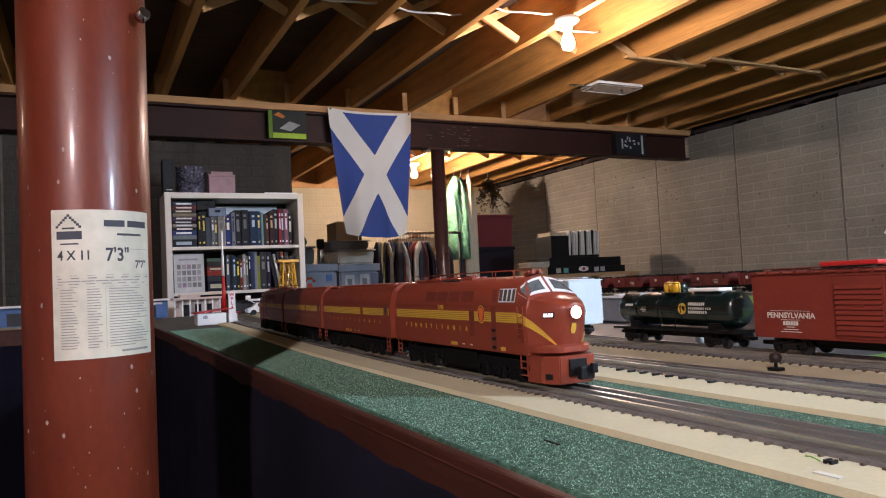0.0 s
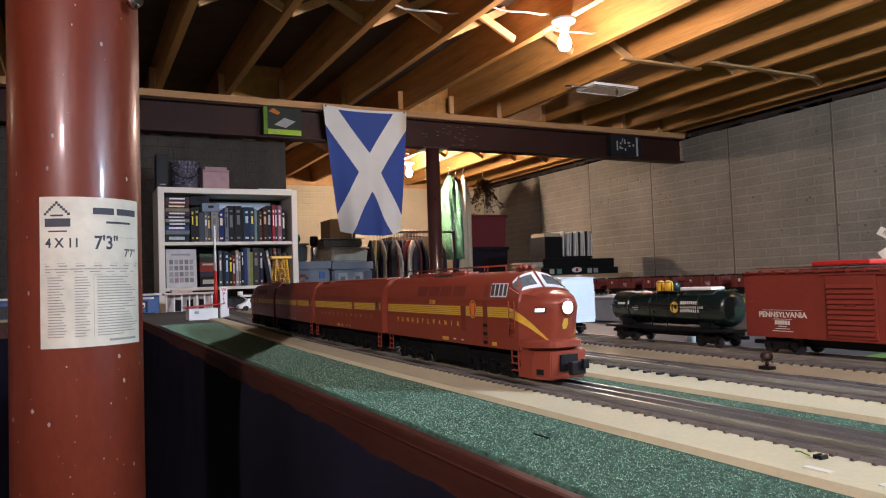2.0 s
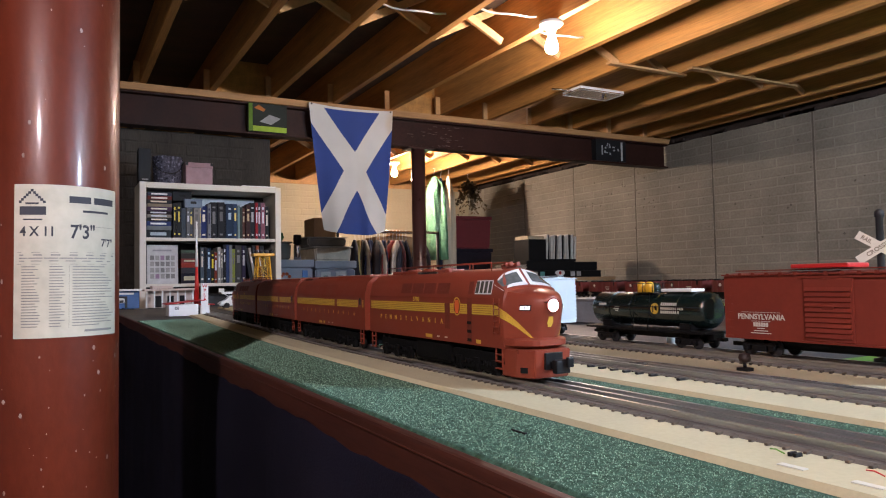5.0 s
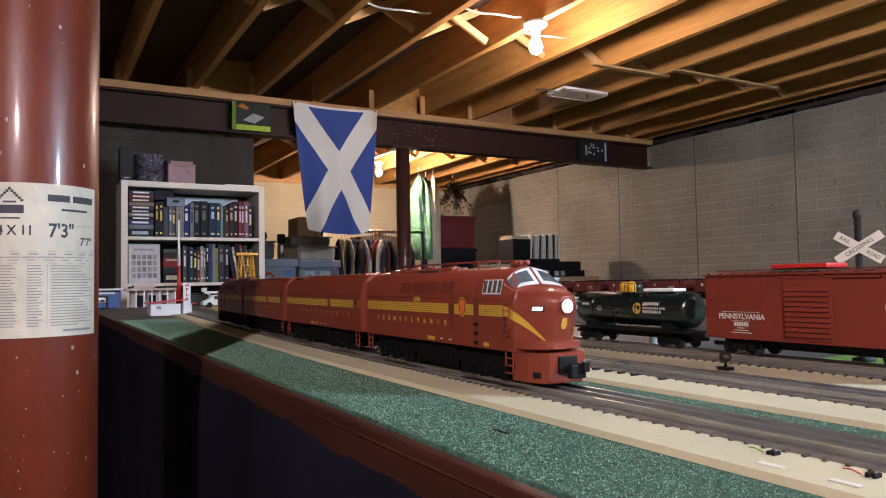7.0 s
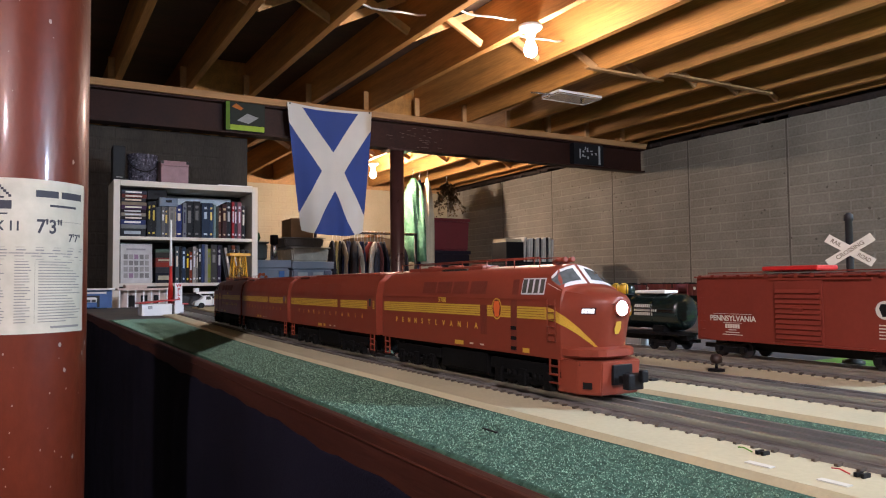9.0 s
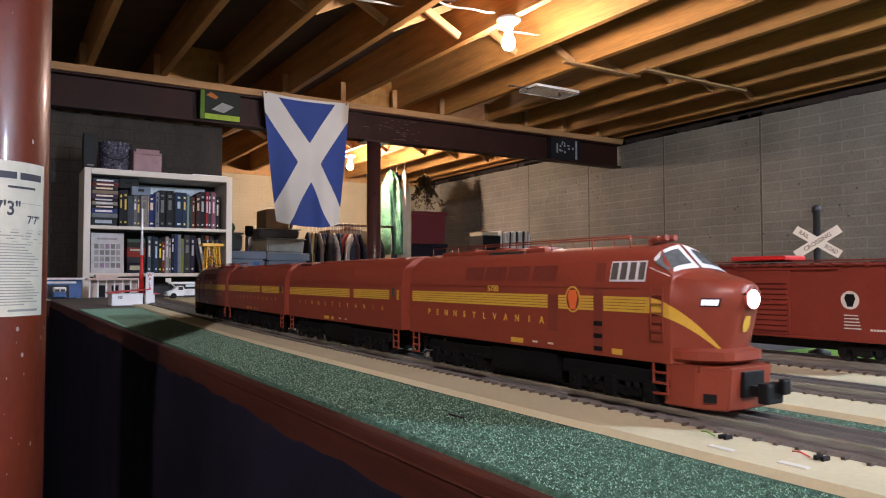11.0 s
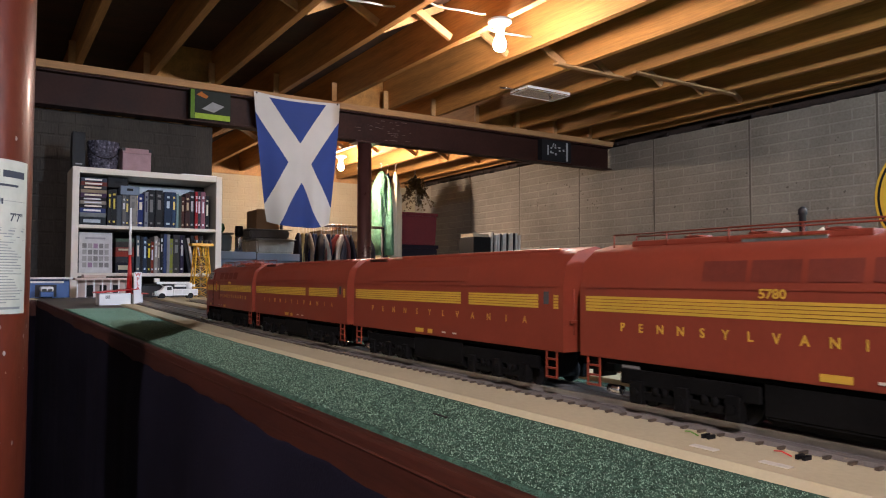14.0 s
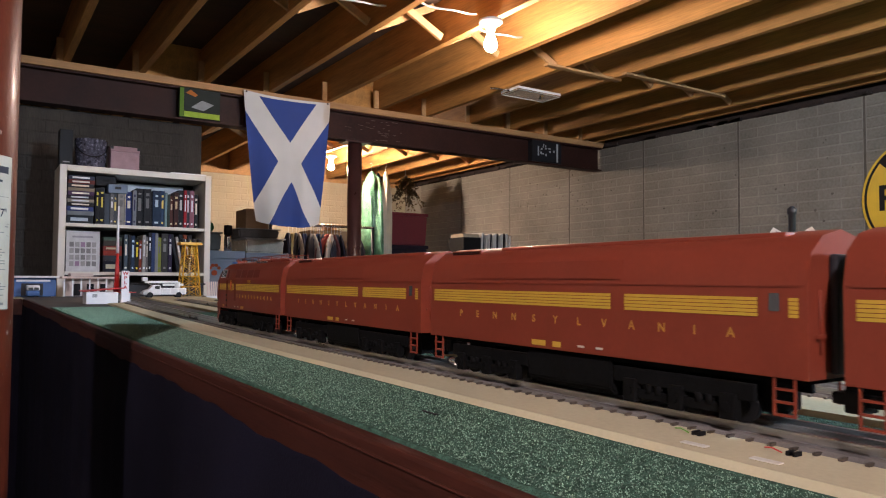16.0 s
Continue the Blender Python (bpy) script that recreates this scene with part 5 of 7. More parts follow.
# far yard: a string of maroon hoppers and dark cars
def hopper(m, body_mat):
    car = thing("hopper_car", "maroon toy hopper car with ribbed sides in the far yard", "freight car", "far yard cars", m)
    h = 0.105
    rib = mesh_of("rib", box(B(), -0.00125, 0.00125, -0.0015, 0.0015, 0.030, 0.078), body_mat)
    for s in (-1, 1):
        a, b = sorted((s * 0.029, s * 0.031))
        side = part("side_panel", box(B(), a, b, -h, h, 0.030, 0.078), body_mat, car)
        for k in range(9):
            part("rib", rib, None, side, "", Matrix.Translation((s * 0.0323, -h + 0.006 + (2 * h - 0.012) * k / 8, 0)))
    for e in (-1, 1):
        part("end_panel", box(B(), -0.029, 0.029, min(e * h, e * (h - 0.002)), max(e * h, e * (h - 0.002)), 0.045, 0.078), body_mat, car)
    bm = B()
    for k in range(60):
        r = random.Random(k)
        x, y, s = r.uniform(-0.026, 0.026), r.uniform(-h + 0.006, h - 0.006), r.uniform(0.004, 0.009)
        box(bm, x - s, x + s, y - s, y + s, 0.06, 0.070 + r.uniform(0.004, 0.014))
    part("load", bm, M_BLACK, car, "heaped dark coal load")["kind"] = "stuff"
    bm = B()
    vs0 = [bm.verts.new((x, y, z)) for x, y, z in ((-0.026, -0.06, 0.012), (0.026, -0.06, 0.012), (0.026, 0.06, 0.012), (-0.026, 0.06, 0.012))]
    vs1 = [bm.verts.new((x, y, z)) for x, y, z in ((-0.0285, -h, 0.0299), (0.0285, -h, 0.0299), (0.0285, h, 0.0299), (-0.0285, h, 0.0299))]
    for k in range(4):
        bm.faces.new((vs0[k], vs0[(k + 1) % 4], vs1[(k + 1) % 4], vs1[k]))
    bm.faces.new(vs0[::-1])
    bm.faces.new(vs1)
    part("bay", bm, M_BLACK, car)
    bm = B()
    bm.faces.new([bm.verts.new((-0.0338, 0.06 + 0.007 * math.cos(t), 0.060 + 0.007 * math.sin(t))) for t in [k * math.pi / 8 for k in range(16)]])
    for k in range(3):
        box(bm, -0.0339, -0.0336, -0.05, -0.05 + 0.03 - 0.005 * k, 0.052 - 0.006 * k, 0.0545 - 0.006 * k)
    part("mark", bm, WHITE_LET, car)["kind"] = "stuff"
    freight_truck(car, -0.078)
    freight_truck(car, 0.078)
    return car


M_HOP = mat("hopper_maroon", (0.14, 0.022, 0.020), 0.5, var=0.15)
yard = lambda y: 2.46
lay_track("track", yard, 0.6, 3.3, "far yard track under the maroon cars")
src = hopper(on_line(yard, 3.02), M_HOP)
for k in range(1, 6):
    copy_thing(src, on_line(yard, 3.02 - 0.262 * k))
yard2 = lambda y: 3.05
lay_track("track", yard2, 0.6, 3.3, "far yard track under dark cars")
for k in range(9):
    c = copy_thing(src, on_line(yard2, 3.1 - 0.265 * k))

# ---- flag hung from the plate ----
flag = thing("flag", "blue flag with white diagonal cross hanging from the beam", "flag")
FW, FH, NX, NZ = 0.612, 0.880, 180, 258


def flag_at(a, b):
    """a across 0..1, b down 0..1."""
    left, right = 1.487 + 0.110 * b ** 1.15, 2.098 - 0.070 * b ** 1.3
    x = left + (right - left) * a
    z = 2.486 - 0.003 * a - FH * b + 0.016 * math.sin(math.pi * a) * (1 - b) * -1 + 0.035 * b**6 * (abs(2 * a - 1) ** 3)
    y = 4.268 + (0.006 + 0.022 * b) * math.sin(7.5 * a + 2.2 * b) + 0.010 * b * math.sin(19 * a + 1.0) + 0.035 * b**2 * (abs(2 * a - 1) ** 4) - 0.02 * b
    return (x, y, z)


bms = {"blue_field": B(), "white_cross": B()}
vert = {k: {} for k in bms}
for i in range(NX):
    for j in range(NZ):
        a, b = (i + 0.5) / NX, (j + 0.5) / NZ
        d = min(abs((a - 0.5) * FH * 1.0 - (b - 0.5) * FH), abs((a - 0.5) * FH + (b - 0.5) * FH)) * FW / math.hypot(FW, FH)
        name = "white_cross" if d < 0.076 or b < 0.018 else "blue_field"
        q = []
        for ii, jj in ((i, j), (i + 1, j), (i + 1, j + 1), (i, j + 1)):
            if (ii, jj) not in vert[name]:
                vert[name][ii, jj] = bms[name].verts.new(flag_at(ii / NX, jj / NZ))
            q.append(vert[name][ii, jj])
        bms[name].faces.new(q).smooth = True
part("white_cross", bms["white_cross"], M_SAIL_WHITE, flag, "white diagonal cross")
part("blue_field", bms["blue_field"], M_SAIL_BLUE, flag, "blue cloth field")
for a in (0.03, 0.97):
    p = flag_at(a, 0.008)
    part("grommet", tube(B(), (p[0], p[1] - 0.003, p[2]), (p[0], 4.2895, p[2]), 0.006, 10), M_DKGREY, flag)
# packets standing on the lower flange of the beam
for x0, x1, z1, c, label in ((1.094, 1.345, 2.452, (0.014, 0.018, 0.012), "black and green cardboard packet on the beam flange"), (3.95, 4.275, 2.440, (0.016, 0.016, 0.018), "black printed cardboard packet on the beam flange")):
    pk = thing("packet", label, "box", "packets on the beam", pose((x0 + x1) / 2, 4.322, 2.2622))
    w, h = (x1 - x0) / 2, z1 - 2.2622
    part("carton", box(B(), -w, w, -0.03, 0.028, 0, h, 0.002), paint(*c, 0.4), pk)
    if x0 < 2:
        part("picture", box(B(), -w + 0.001, -w + 0.026, -0.0312, -0.0304, 0.004, h - 0.004), paint(0.10, 0.20, 0.02, 0.4), pk)
        part("picture", box(B(), -w + 0.028, w - 0.004, -0.0312, -0.0304, 0.045, h - 0.006), paint(0.02, 0.025, 0.02, 0.3), pk)
        part("picture", box(B(), -w + 0.028, w - 0.004, -0.0312, -0.0304, 0.006, 0.040), paint(0.30, 0.45, 0.04, 0.4), pk)
        bm = B()
        bm.faces.new([bm.verts.new((x, -0.0318, z)) for x, z in ((-0.055, 0.068), (0.02, 0.052), (0.085, 0.098), (0.01, 0.118))])
        part("picture", bm, paint(0.30, 0.31, 0.31, 0.4), pk)
        bm = B()
        bm.faces.new([bm.verts.new((x, -0.0318, z)) for x, z in ((-0.09, 0.155), (-0.03, 0.135), (-0.015, 0.150), (-0.06, 0.178))])
        part("picture", bm, paint(0.45, 0.14, 0.02, 0.4), pk)
    else:
        bm = B()
        r = random.Random(8)
        for k in range(12):
            x, z = r.uniform(-0.08, 0.08), r.uniform(0.04, 0.14)
            box(bm, x, x + r.uniform(0.01, 0.03), -0.0312, -0.0304, z, z + r.uniform(0.008, 0.02))
        box(bm, 0.105, 0.125, -0.0312, -0.0304, 0.01, h - 0.01)
        box(bm, -0.105, -0.09, -0.0312, -0.0304, 0.05, 0.13)
        part("print_bars", bm, paint(0.35, 0.36, 0.36, 0.5), pk)["kind"] = "stuff"

# ---- bookcase ----
case = thing("bookcase", "white laminate bookcase packed with books", "bookcase", m=pose(0.8185, 3.99, 0))
HW = 0.397
for s in (-1, 1):
    a, b = sorted((s * HW, s * (HW - 0.034)))
    part("side_panel", box(B(), a, b, 0, 0.30, 0, 1.865, 0.002), M_SHELFWHITE, case)
part("top_panel", box(B(), -HW + 0.0342, HW - 0.0342, 0.0005, 0.30, 1.832, 1.8645, 0.002), M_SHELFWHITE, case)
for z in (0.05, 0.36, 0.67, 0.98, 1.275, 1.535):
    part("shelf", box(B(), -HW + 0.0342, HW - 0.0342, 0.002, 0.288, z, z + 0.018, 0.001), M_SHELFWHITE, case)
# back board is coloured near black, so shade behind the books is painted in
part("back_panel", box(B(), -HW + 0.0342, HW - 0.0342, 0.2885, 0.298, 0.02, 1.8315), paint(0.06, 0.06, 0.062), case, "back board with the shelf shade put into its colour")
CX, CY = 0.8185, 3.99


def book(x, w, h, d, z, col, lean=0.0, band=None, y=None, flat=False):
    bk = thing("book", "", "book", "books on the shelves")
    col = tuple(c * 0.6 for c in col)
    tone = "dark" if sum(col) < 0.2 else "pale" if sum(col) > 1.2 else "coloured"
    hue = "red" if col[0] > 2 * col[1] and col[0] > 0.1 else "blue" if col[2] > 1.4 * col[0] else "black" if sum(col) < 0.12 else "grey-white" if sum(col) > 1.2 else "brown"
    tagged(bk, ("%s hardback lying flat in a stack" if flat else "%s hardback standing on a bookcase shelf") % (hue if hue != "brown" else tone + " brown"))
    bk.matrix_basis = Matrix.Translation((x, CY + (y if y is not None else 0.02), z)) @ Matrix.Rotation(lean, 4, "Y")
    if flat:
        part("cover", box(B(), 0, h, 0, d, 0, w, 0.002), paint(*col, 0.4), bk)
    else:
        bm = B()
        box(bm, 0, w, 0, 0.004, 0, h, 0.0015)
        box(bm, 0, 0.0025, 0.004, d, 0, h)
        box(bm, w - 0.0025, w, 0.004, d, 0, h)
        part("cover", bm, paint(*col, 0.35), bk)
        part("pages", box(B(), 0.0026, w - 0.0026, 0.0042, d - 0.004, 0.003, h - 0.004), M_IVORY, bk)
    if not band and random.Random(round(x * 7000)).random() < 0.6:
        band = random.Random(round(x * 5000)).choice(((0.5, 0.47, 0.40), (0.55, 0.42, 0.12), (0.45, 0.48, 0.52)))
    if band:
        band = tuple(min(0.8, c * 1.4) for c in band)
        if flat:
            part("spine_print", box(B(), h * 0.15, h * 0.8, -0.0008, -0.0002, w * 0.3, w * 0.7), paint(*band, 0.5), bk)
        else:
            lines = random.Random(round(x * 1000))
            for top, tall in ((0.88, lines.uniform(0.04, 0.08)), (0.74, lines.uniform(0.18, 0.34)), (0.14, 0.05)):
                inset = lines.uniform(0.24, 0.34)
                part("spine_print", box(B(), w * inset, w * (1 - inset), -0.0008, -0.0002, h * (top - tall), h * top), paint(*band, 0.5), bk)
    return bk


rnd = random.Random(21)
Z1, Z2 = 1.5532, 1.2932
# flat stack
z = Z1
for k, (w, c, b) in enumerate(((0.045, (0.03, 0.04, 0.05), (0.25, 0.3, 0.35)), (0.022, (0.25, 0.28, 0.3), None), (0.026, (0.05, 0.08, 0.25), (0.5, 0.5, 0.5)), (0.02, (0.03, 0.03, 0.04), (0.5, 0.45, 0.4)), (0.018, (0.4, 0.36, 0.3), None), (0.02, (0.03, 0.02, 0.03), (0.4, 0.4, 0.42)), (0.022, (0.10, 0.05, 0.12), None), (0.018, (0.35, 0.28, 0.2), None), (0.022, (0.05, 0.05, 0.06), (0.5, 0.4, 0.3)), (0.022, (0.20, 0.04, 0.03), (0.5, 0.45, 0.4)), (0.022, (0.05, 0.06, 0.10), (0.6, 0.6, 0.6)))):
    book(0.460 + rnd.uniform(0, 0.006), w, 0.13, 0.19, z, c, 0, b, rnd.uniform(0.02, 0.035), True)
    z += w + 0.0003


def shelf_row(x, xe, z, items):
    for w, h, c, b in items:
        if x + w > xe:
            break
        book(x, w, h, 0.17, z, c, 0, b, rnd.uniform(0.03, 0.05))
        x += w + 0.0008
    return x


K = (0.02, 0.022, 0.028)
shelf_row(0.600, 1.178, Z1, [(0.02, 0.20, K, (0.5, 0.4, 0.05)), (0.026, 0.205, K, (0.45, 0.35, 0.06)), (0.026, 0.172, (0.09, 0.11, 0.14), None), (0.018, 0.175, (0.2, 0.21, 0.22), None), (0.02, 0.175, (0.12, 0.13, 0.15), None), (0.034, 0.19, (0.38, 0.37, 0.35), (0.1, 0.1, 0.1)),
          (0.006, 0.2, (0.5, 0.5, 0.48), None), (0.034, 0.19, (0.03, 0.05, 0.22), (0.55, 0.5, 0.4)), (0.02, 0.2, (0.25, 0.28, 0.34), (0.02, 0.02, 0.05)), (0.038, 0.215, K, (0.12, 0.12, 0.12)), (0.040, 0.215, (0.025, 0.025, 0.03), (0.10, 0.10, 0.10)),
          (0.006, 0.2, K, None), (0.042, 0.208, (0.02, 0.045, 0.10), (0.3, 0.38, 0.45)), (0.022, 0.208, (0.03, 0.07, 0.16), None), (0.014, 0.2, (0.25, 0.4, 0.42), None), (0.014, 0.19, (0.05, 0.07, 0.06), None), (0.02, 0.185, (0.14, 0.04, 0.03), (0.4, 0.3, 0.2)),
          (0.026, 0.205, (0.06, 0.02, 0.02), (0.35, 0.25, 0.15)), (0.028, 0.22, K, (0.3, 0.3, 0.3)), (0.016, 0.22, (0.45, 0.02, 0.03), None), (0.02, 0.222, (0.06, 0.06, 0.08), (0.5, 0.4, 0.45)), (0.024, 0.222, (0.40, 0.16, 0.22), (0.5, 0.5, 0.55)), (0.02, 0.2, K, None)])
# small drawers on the books, pale panel behind
drw = thing("drawer_box", "small grey-blue plastic drawer box on the books", "drawer box", m=pose(0.662, CY + 0.025, Z1 + 0.1765))
part("carton", box(B(), 0, 0.10, 0, 0.16, 0, 0.050, 0.003), paint(0.16, 0.21, 0.28, 0.4), drw)
part("slot", box(B(), 0.034, 0.066, -0.001, -0.0002, 0.022, 0.036), M_BLACK, drw)
dr2 = thing("drawer_box", "black plastic drawer box on the books", "drawer box", m=pose(0.602, CY + 0.06, Z1 + 0.2165))
part("carton", box(B(), 0, 0.105, 0, 0.15, 0, 0.055, 0.003), paint(0.02, 0.02, 0.022, 0.4), dr2)
part("slot", box(B(), 0.036, 0.070, -0.001, -0.0002, 0.024, 0.036), paint(0.005, 0.005, 0.005), dr2)
bm = B()
box(bm, 0.700, 1.115, CY + 0.255, CY + 0.262, Z1, Z1 + 0.262, 0.001)
single("pale_panel", bm, paint(0.66, 0.74, 0.78, 0.5), "pale blue panel standing behind the books", "panel")
# lower row
pr = thing("framed_print", "white framed print of small pictures in a grid", "picture", m=Matrix.Translation((0.464, CY + 0.03, Z2)) @ Matrix.Rotation(radians(-5), 4, "X"))
part("frame", box(B(), 0, 0.165, 0, 0.012, 0, 0.222, 0.002), paint(0.50, 0.51, 0.52, 0.5), pr)
for i in range(5):
    for j in range(4):
        g = rnd.uniform(0.18, 0.34)
        part("small_picture", box(B(), 0.016 + 0.0275 * i, 0.037 + 0.0275 * i, -0.0012, -0.0003, 0.030 + 0.035 * j, 0.056 + 0.035 * j), paint(round(g, 1), round(g * 0.97, 1), round(g, 1)), pr)
part("heading_bar", box(B(), 0.03, 0.13, -0.0012, -0.0003, 0.185, 0.195), paint(0.3, 0.3, 0.33), pr)
z = Z2
for w, c in ((0.06, (0.015, 0.015, 0.03)), (0.03, (0.05, 0.05, 0.06)), (0.026, (0.40, 0.05, 0.03)), (0.026, (0.30, 0.06, 0.05)), (0.03, (0.05, 0.045, 0.04)), (0.018, (0.10, 0.16, 0.12))):
    book(0.645, w, 0.095, 0.16, z, c, 0, (0.3, 0.28, 0.2) if rnd.random() < 0.5 else None, 0.03, True)
    z += w + 0.0003
x = 0.752
for w, h, c, b in ((0.02, 0.21, (0.10, 0.14, 0.18), None), (0.014, 0.21, K, None), (0.02, 0.205, (0.03, 0.06, 0.12), (0.3, 0.4, 0.5)), (0.022, 0.19, (0.03, 0.03, 0.02), (0.6, 0.45, 0.03)), (0.016, 0.18, (0.30, 0.05, 0.02), None), (0.018, 0.21, (0.45, 0.43, 0.40), None), (0.012, 0.2, (0.2, 0.2, 0.2), None),
                   (0.016, 0.225, K, None), (0.018, 0.225, (0.04, 0.07, 0.20), None), (0.016, 0.222, (0.32, 0.34, 0.36), None), (0.018, 0.2, (0.3, 0.36, 0.06), (0.1, 0.1, 0.1)), (0.036, 0.222, (0.06, 0.06, 0.06), (0.12, 0.12, 0.12)), (0.022, 0.22, (0.03, 0.02, 0.06), (0.3, 0.3, 0.3))):
    book(x, w, h, 0.17, Z2, c, 0, b, rnd.uniform(0.03, 0.045))
    x += w + 0.0008
for k, (w, h, c) in enumerate(((0.016, 0.215, K), (0.016, 0.205, (0.42, 0.40, 0.38)), (0.018, 0.22, K), (0.018, 0.22, (0.35, 0.08, 0.03)), (0.022, 0.215, (0.04, 0.04, 0.05)))):
    book(x + 0.006 + 0.0236 * k + 0.02, w, h, 0.17, Z2 + 0.0036, c, radians(-10), None, 0.035)
# on top of the bookcase
sp = thing("black_case", "tall black case on top of the bookcase", "case", m=pose(0.455, CY + 0.12, 1.8652))
part("carton", box(B(), -0.033, 0.033, -0.05, 0.05, 0, 0.20, 0.003), M_BLACK, sp)
part("print_bars", box(B(), -0.015, 0.018, -0.051, -0.0503, 0.02, 0.026), paint(0.3, 0.3, 0.3), sp)
tin = thing("tin_bucket", "dark patterned tin bucket with handle on the bookcase", "bucket", m=pose(0.585, CY + 0.14, 1.8652))
part("bucket_wall", lathe(B(), [(0.074, 0), (0.076, 0.002), (0.083, 0.155), (0.085, 0.157), (0.085, 0.163), (0.080, 0.164), (0.074, 0.01), (0.01, 0.009)], 36), mat("tin_pattern", (0.22, 0.22, 0.30), 0.25, 0.4, scale=75, col2=(0.008, 0.008, 0.012)), tin)
part("handle", rope(B(), [(0.083 * math.cos(a), -0.086 * abs(math.sin(a)) - 0.004, 0.15 - 0.09 * math.sin(a)) for a in [math.pi * k / 12 for k in range(13)]], 0.003), M_BLACK, tin)
pk = thing("pink_box", "dusty pink keepsake box with metal corners on the bookcase", "box", m=pose(0.752, CY + 0.13, 1.8652))
part("carton", box(B(), -0.075, 0.075, -0.06, 0.06, 0, 0.105, 0.003), paint(0.34, 0.22, 0.24, 0.5), pk)
part("lid", box(B(), -0.077, 0.077, -0.062, 0.062, 0.1052, 0.135, 0.003), paint(0.32, 0.20, 0.22, 0.5), pk)
for x in (-0.07, 0.07):
    part("metal_corner", box(B(), x - 0.008, x + 0.008, -0.0635, -0.0622, 0.118, 0.134), M_DKGREY, pk)
single("flat_folder", box(B(), 0.99, 1.19, CY + 0.02, CY + 0.24, 1.8652, 1.8722, 0.001), M_WHITE, "white folder lying on the bookcase", "folder")

# ---- little buildings and vehicles on the layout ----
st = thing("radio_station", "white toy radio station with red roof and mast", "toy building", m=pose(0.362, 2.345, TABLE + 0.002))
part("house_wall", box(B(), 0, 0.098, 0, 0.085, 0, 0.040, 0.0012), M_WHITE, st)
part("house_wall", box(B(), 0.1045, 0.140, 0.02, 0.10, 0, 0.036, 0.0012), M_WHITE, st)
part("roof", box(B(), 0, 0.13, 0, 0.11, 0, 0.0035, 0.0008), M_REDPLASTIC, st, "slanted red roof", Matrix.Translation((-0.010, -0.010, 0.0410)) @ Matrix.Rotation(radians(-5), 4, "Y"))
part("roof", box(B(), 0.105, 0.155, 0.005, 0.11, 0.0365, 0.0395, 0.0008), M_REDPLASTIC, st)
vent = part("vent", box(B(), 0.018, 0.034, -0.0012, -0.0002, 0.022, 0.034), M_WINFRAME, st)
for k in range(4):
    part("vent_slat", box(B(), 0.019, 0.033, -0.002, -0.0013, 0.0232 + 0.0027 * k, 0.0246 + 0.0027 * k), M_DKGREY, vent)
part("window", box(B(), 0.122, 0.132, 0.0188, 0.0198, 0.012, 0.030), M_PANE, st)
part("door", box(B(), 0.0985, 0.1042, 0.012, 0.016, 0, 0.036), M_PANE, st)
pylon = part("sign_pylon", box(B(), 0.107, 0.131, -0.002, 0.010, 0, 0.112, 0.0008), M_WHITE, st, "white upright sign pylon")
for k, ch in enumerate("WPLA"):
    letters("lettering", ch, 0.017, M_REDPLASTIC, pylon, Matrix(((1, 0, 0, 0.119), (0, 0, -1, -0.0025), (0, 1, 0, 0.103 - 0.0155 * k), (0, 0, 0, 1))), 0.0003)
part("mast_foot", tube(B(), (0.098, 0.035, 0.040), (0.098, 0.035, 0.172), 0.010, 4, 0.004), M_REDPLASTIC, st, "red lattice mast foot")
part("mast", tube(B(), (0.098, 0.035, 0.172), (0.098, 0.035, 0.335), 0.0052, 4, 0.0026), M_WHITE, st, "white mast top")

tk = thing("utility_truck", "white toy utility truck with folded boom", "toy truck", m=pose(0.665, 3.02, TABLE + 0.004))
bm = B()
prof = [(0.004, 0.012), (0.002, 0.030), (0.030, 0.036), (0.044, 0.056), (0.072, 0.056), (0.078, 0.038), (0.078, 0.012)]
a, b = [bm.verts.new((x, 0, z)) for x, z in prof], [bm.verts.new((x, 0.048, z)) for x, z in prof]
for k in range(7):
    bm.faces.new((a[k], a[(k + 1) % 7], b[(k + 1) % 7], b[k]))
bm.faces.new(a[::-1])
bm.faces.new(b)
bmesh.ops.bevel(bm, geom=list(bm.edges), offset=0.003, segments=2, affect="EDGES")
cabp = part("cab", bm, M_WHITE, tk)
part("window", box(B(), 0.050, 0.070, -0.001, -0.0002, 0.038, 0.052), M_PANE, cabp)
part("grille", box(B(), -0.003, 0.0018, 0.006, 0.042, 0.014, 0.026, 0.0008), M_CHROME, cabp)
bed = part("service_body", box(B(), 0.0785, 0.182, -0.002, 0.050, 0.014, 0.042, 0.0015), M_WHITE, tk)
for k in range(3):
    part("locker", box(B(), 0.083 + 0.033 * k, 0.112 + 0.033 * k, -0.0032, -0.0022, 0.018, 0.039), M_WINFRAME, bed)
for x in (0.03, 0.150):
    for y in (0.0, 0.043):
        part("wheel", tube(B(), (x, y - 0.005, 0.0125), (x, y + 0.008, 0.0125), 0.0125, 18), M_BLACK, tk)
boom = part("boom", box(B(), 0.012, 0.150, 0.018, 0.030, 0.064, 0.074, 0.001), M_WHITE, tk, "white folded boom")
part("boom", box(B(), 0.09, 0.178, 0.032, 0.044, 0.052, 0.062, 0.001), M_WHITE, tk)
part("turret", tube(B(), (0.150, 0.026, 0.042), (0.150, 0.026, 0.070), 0.012, 14), M_WHITE, tk)
part("bucket", box(B(), 0.0, 0.022, 0.012, 0.034, 0.072, 0.090, 0.002), M_WHITE, tk)
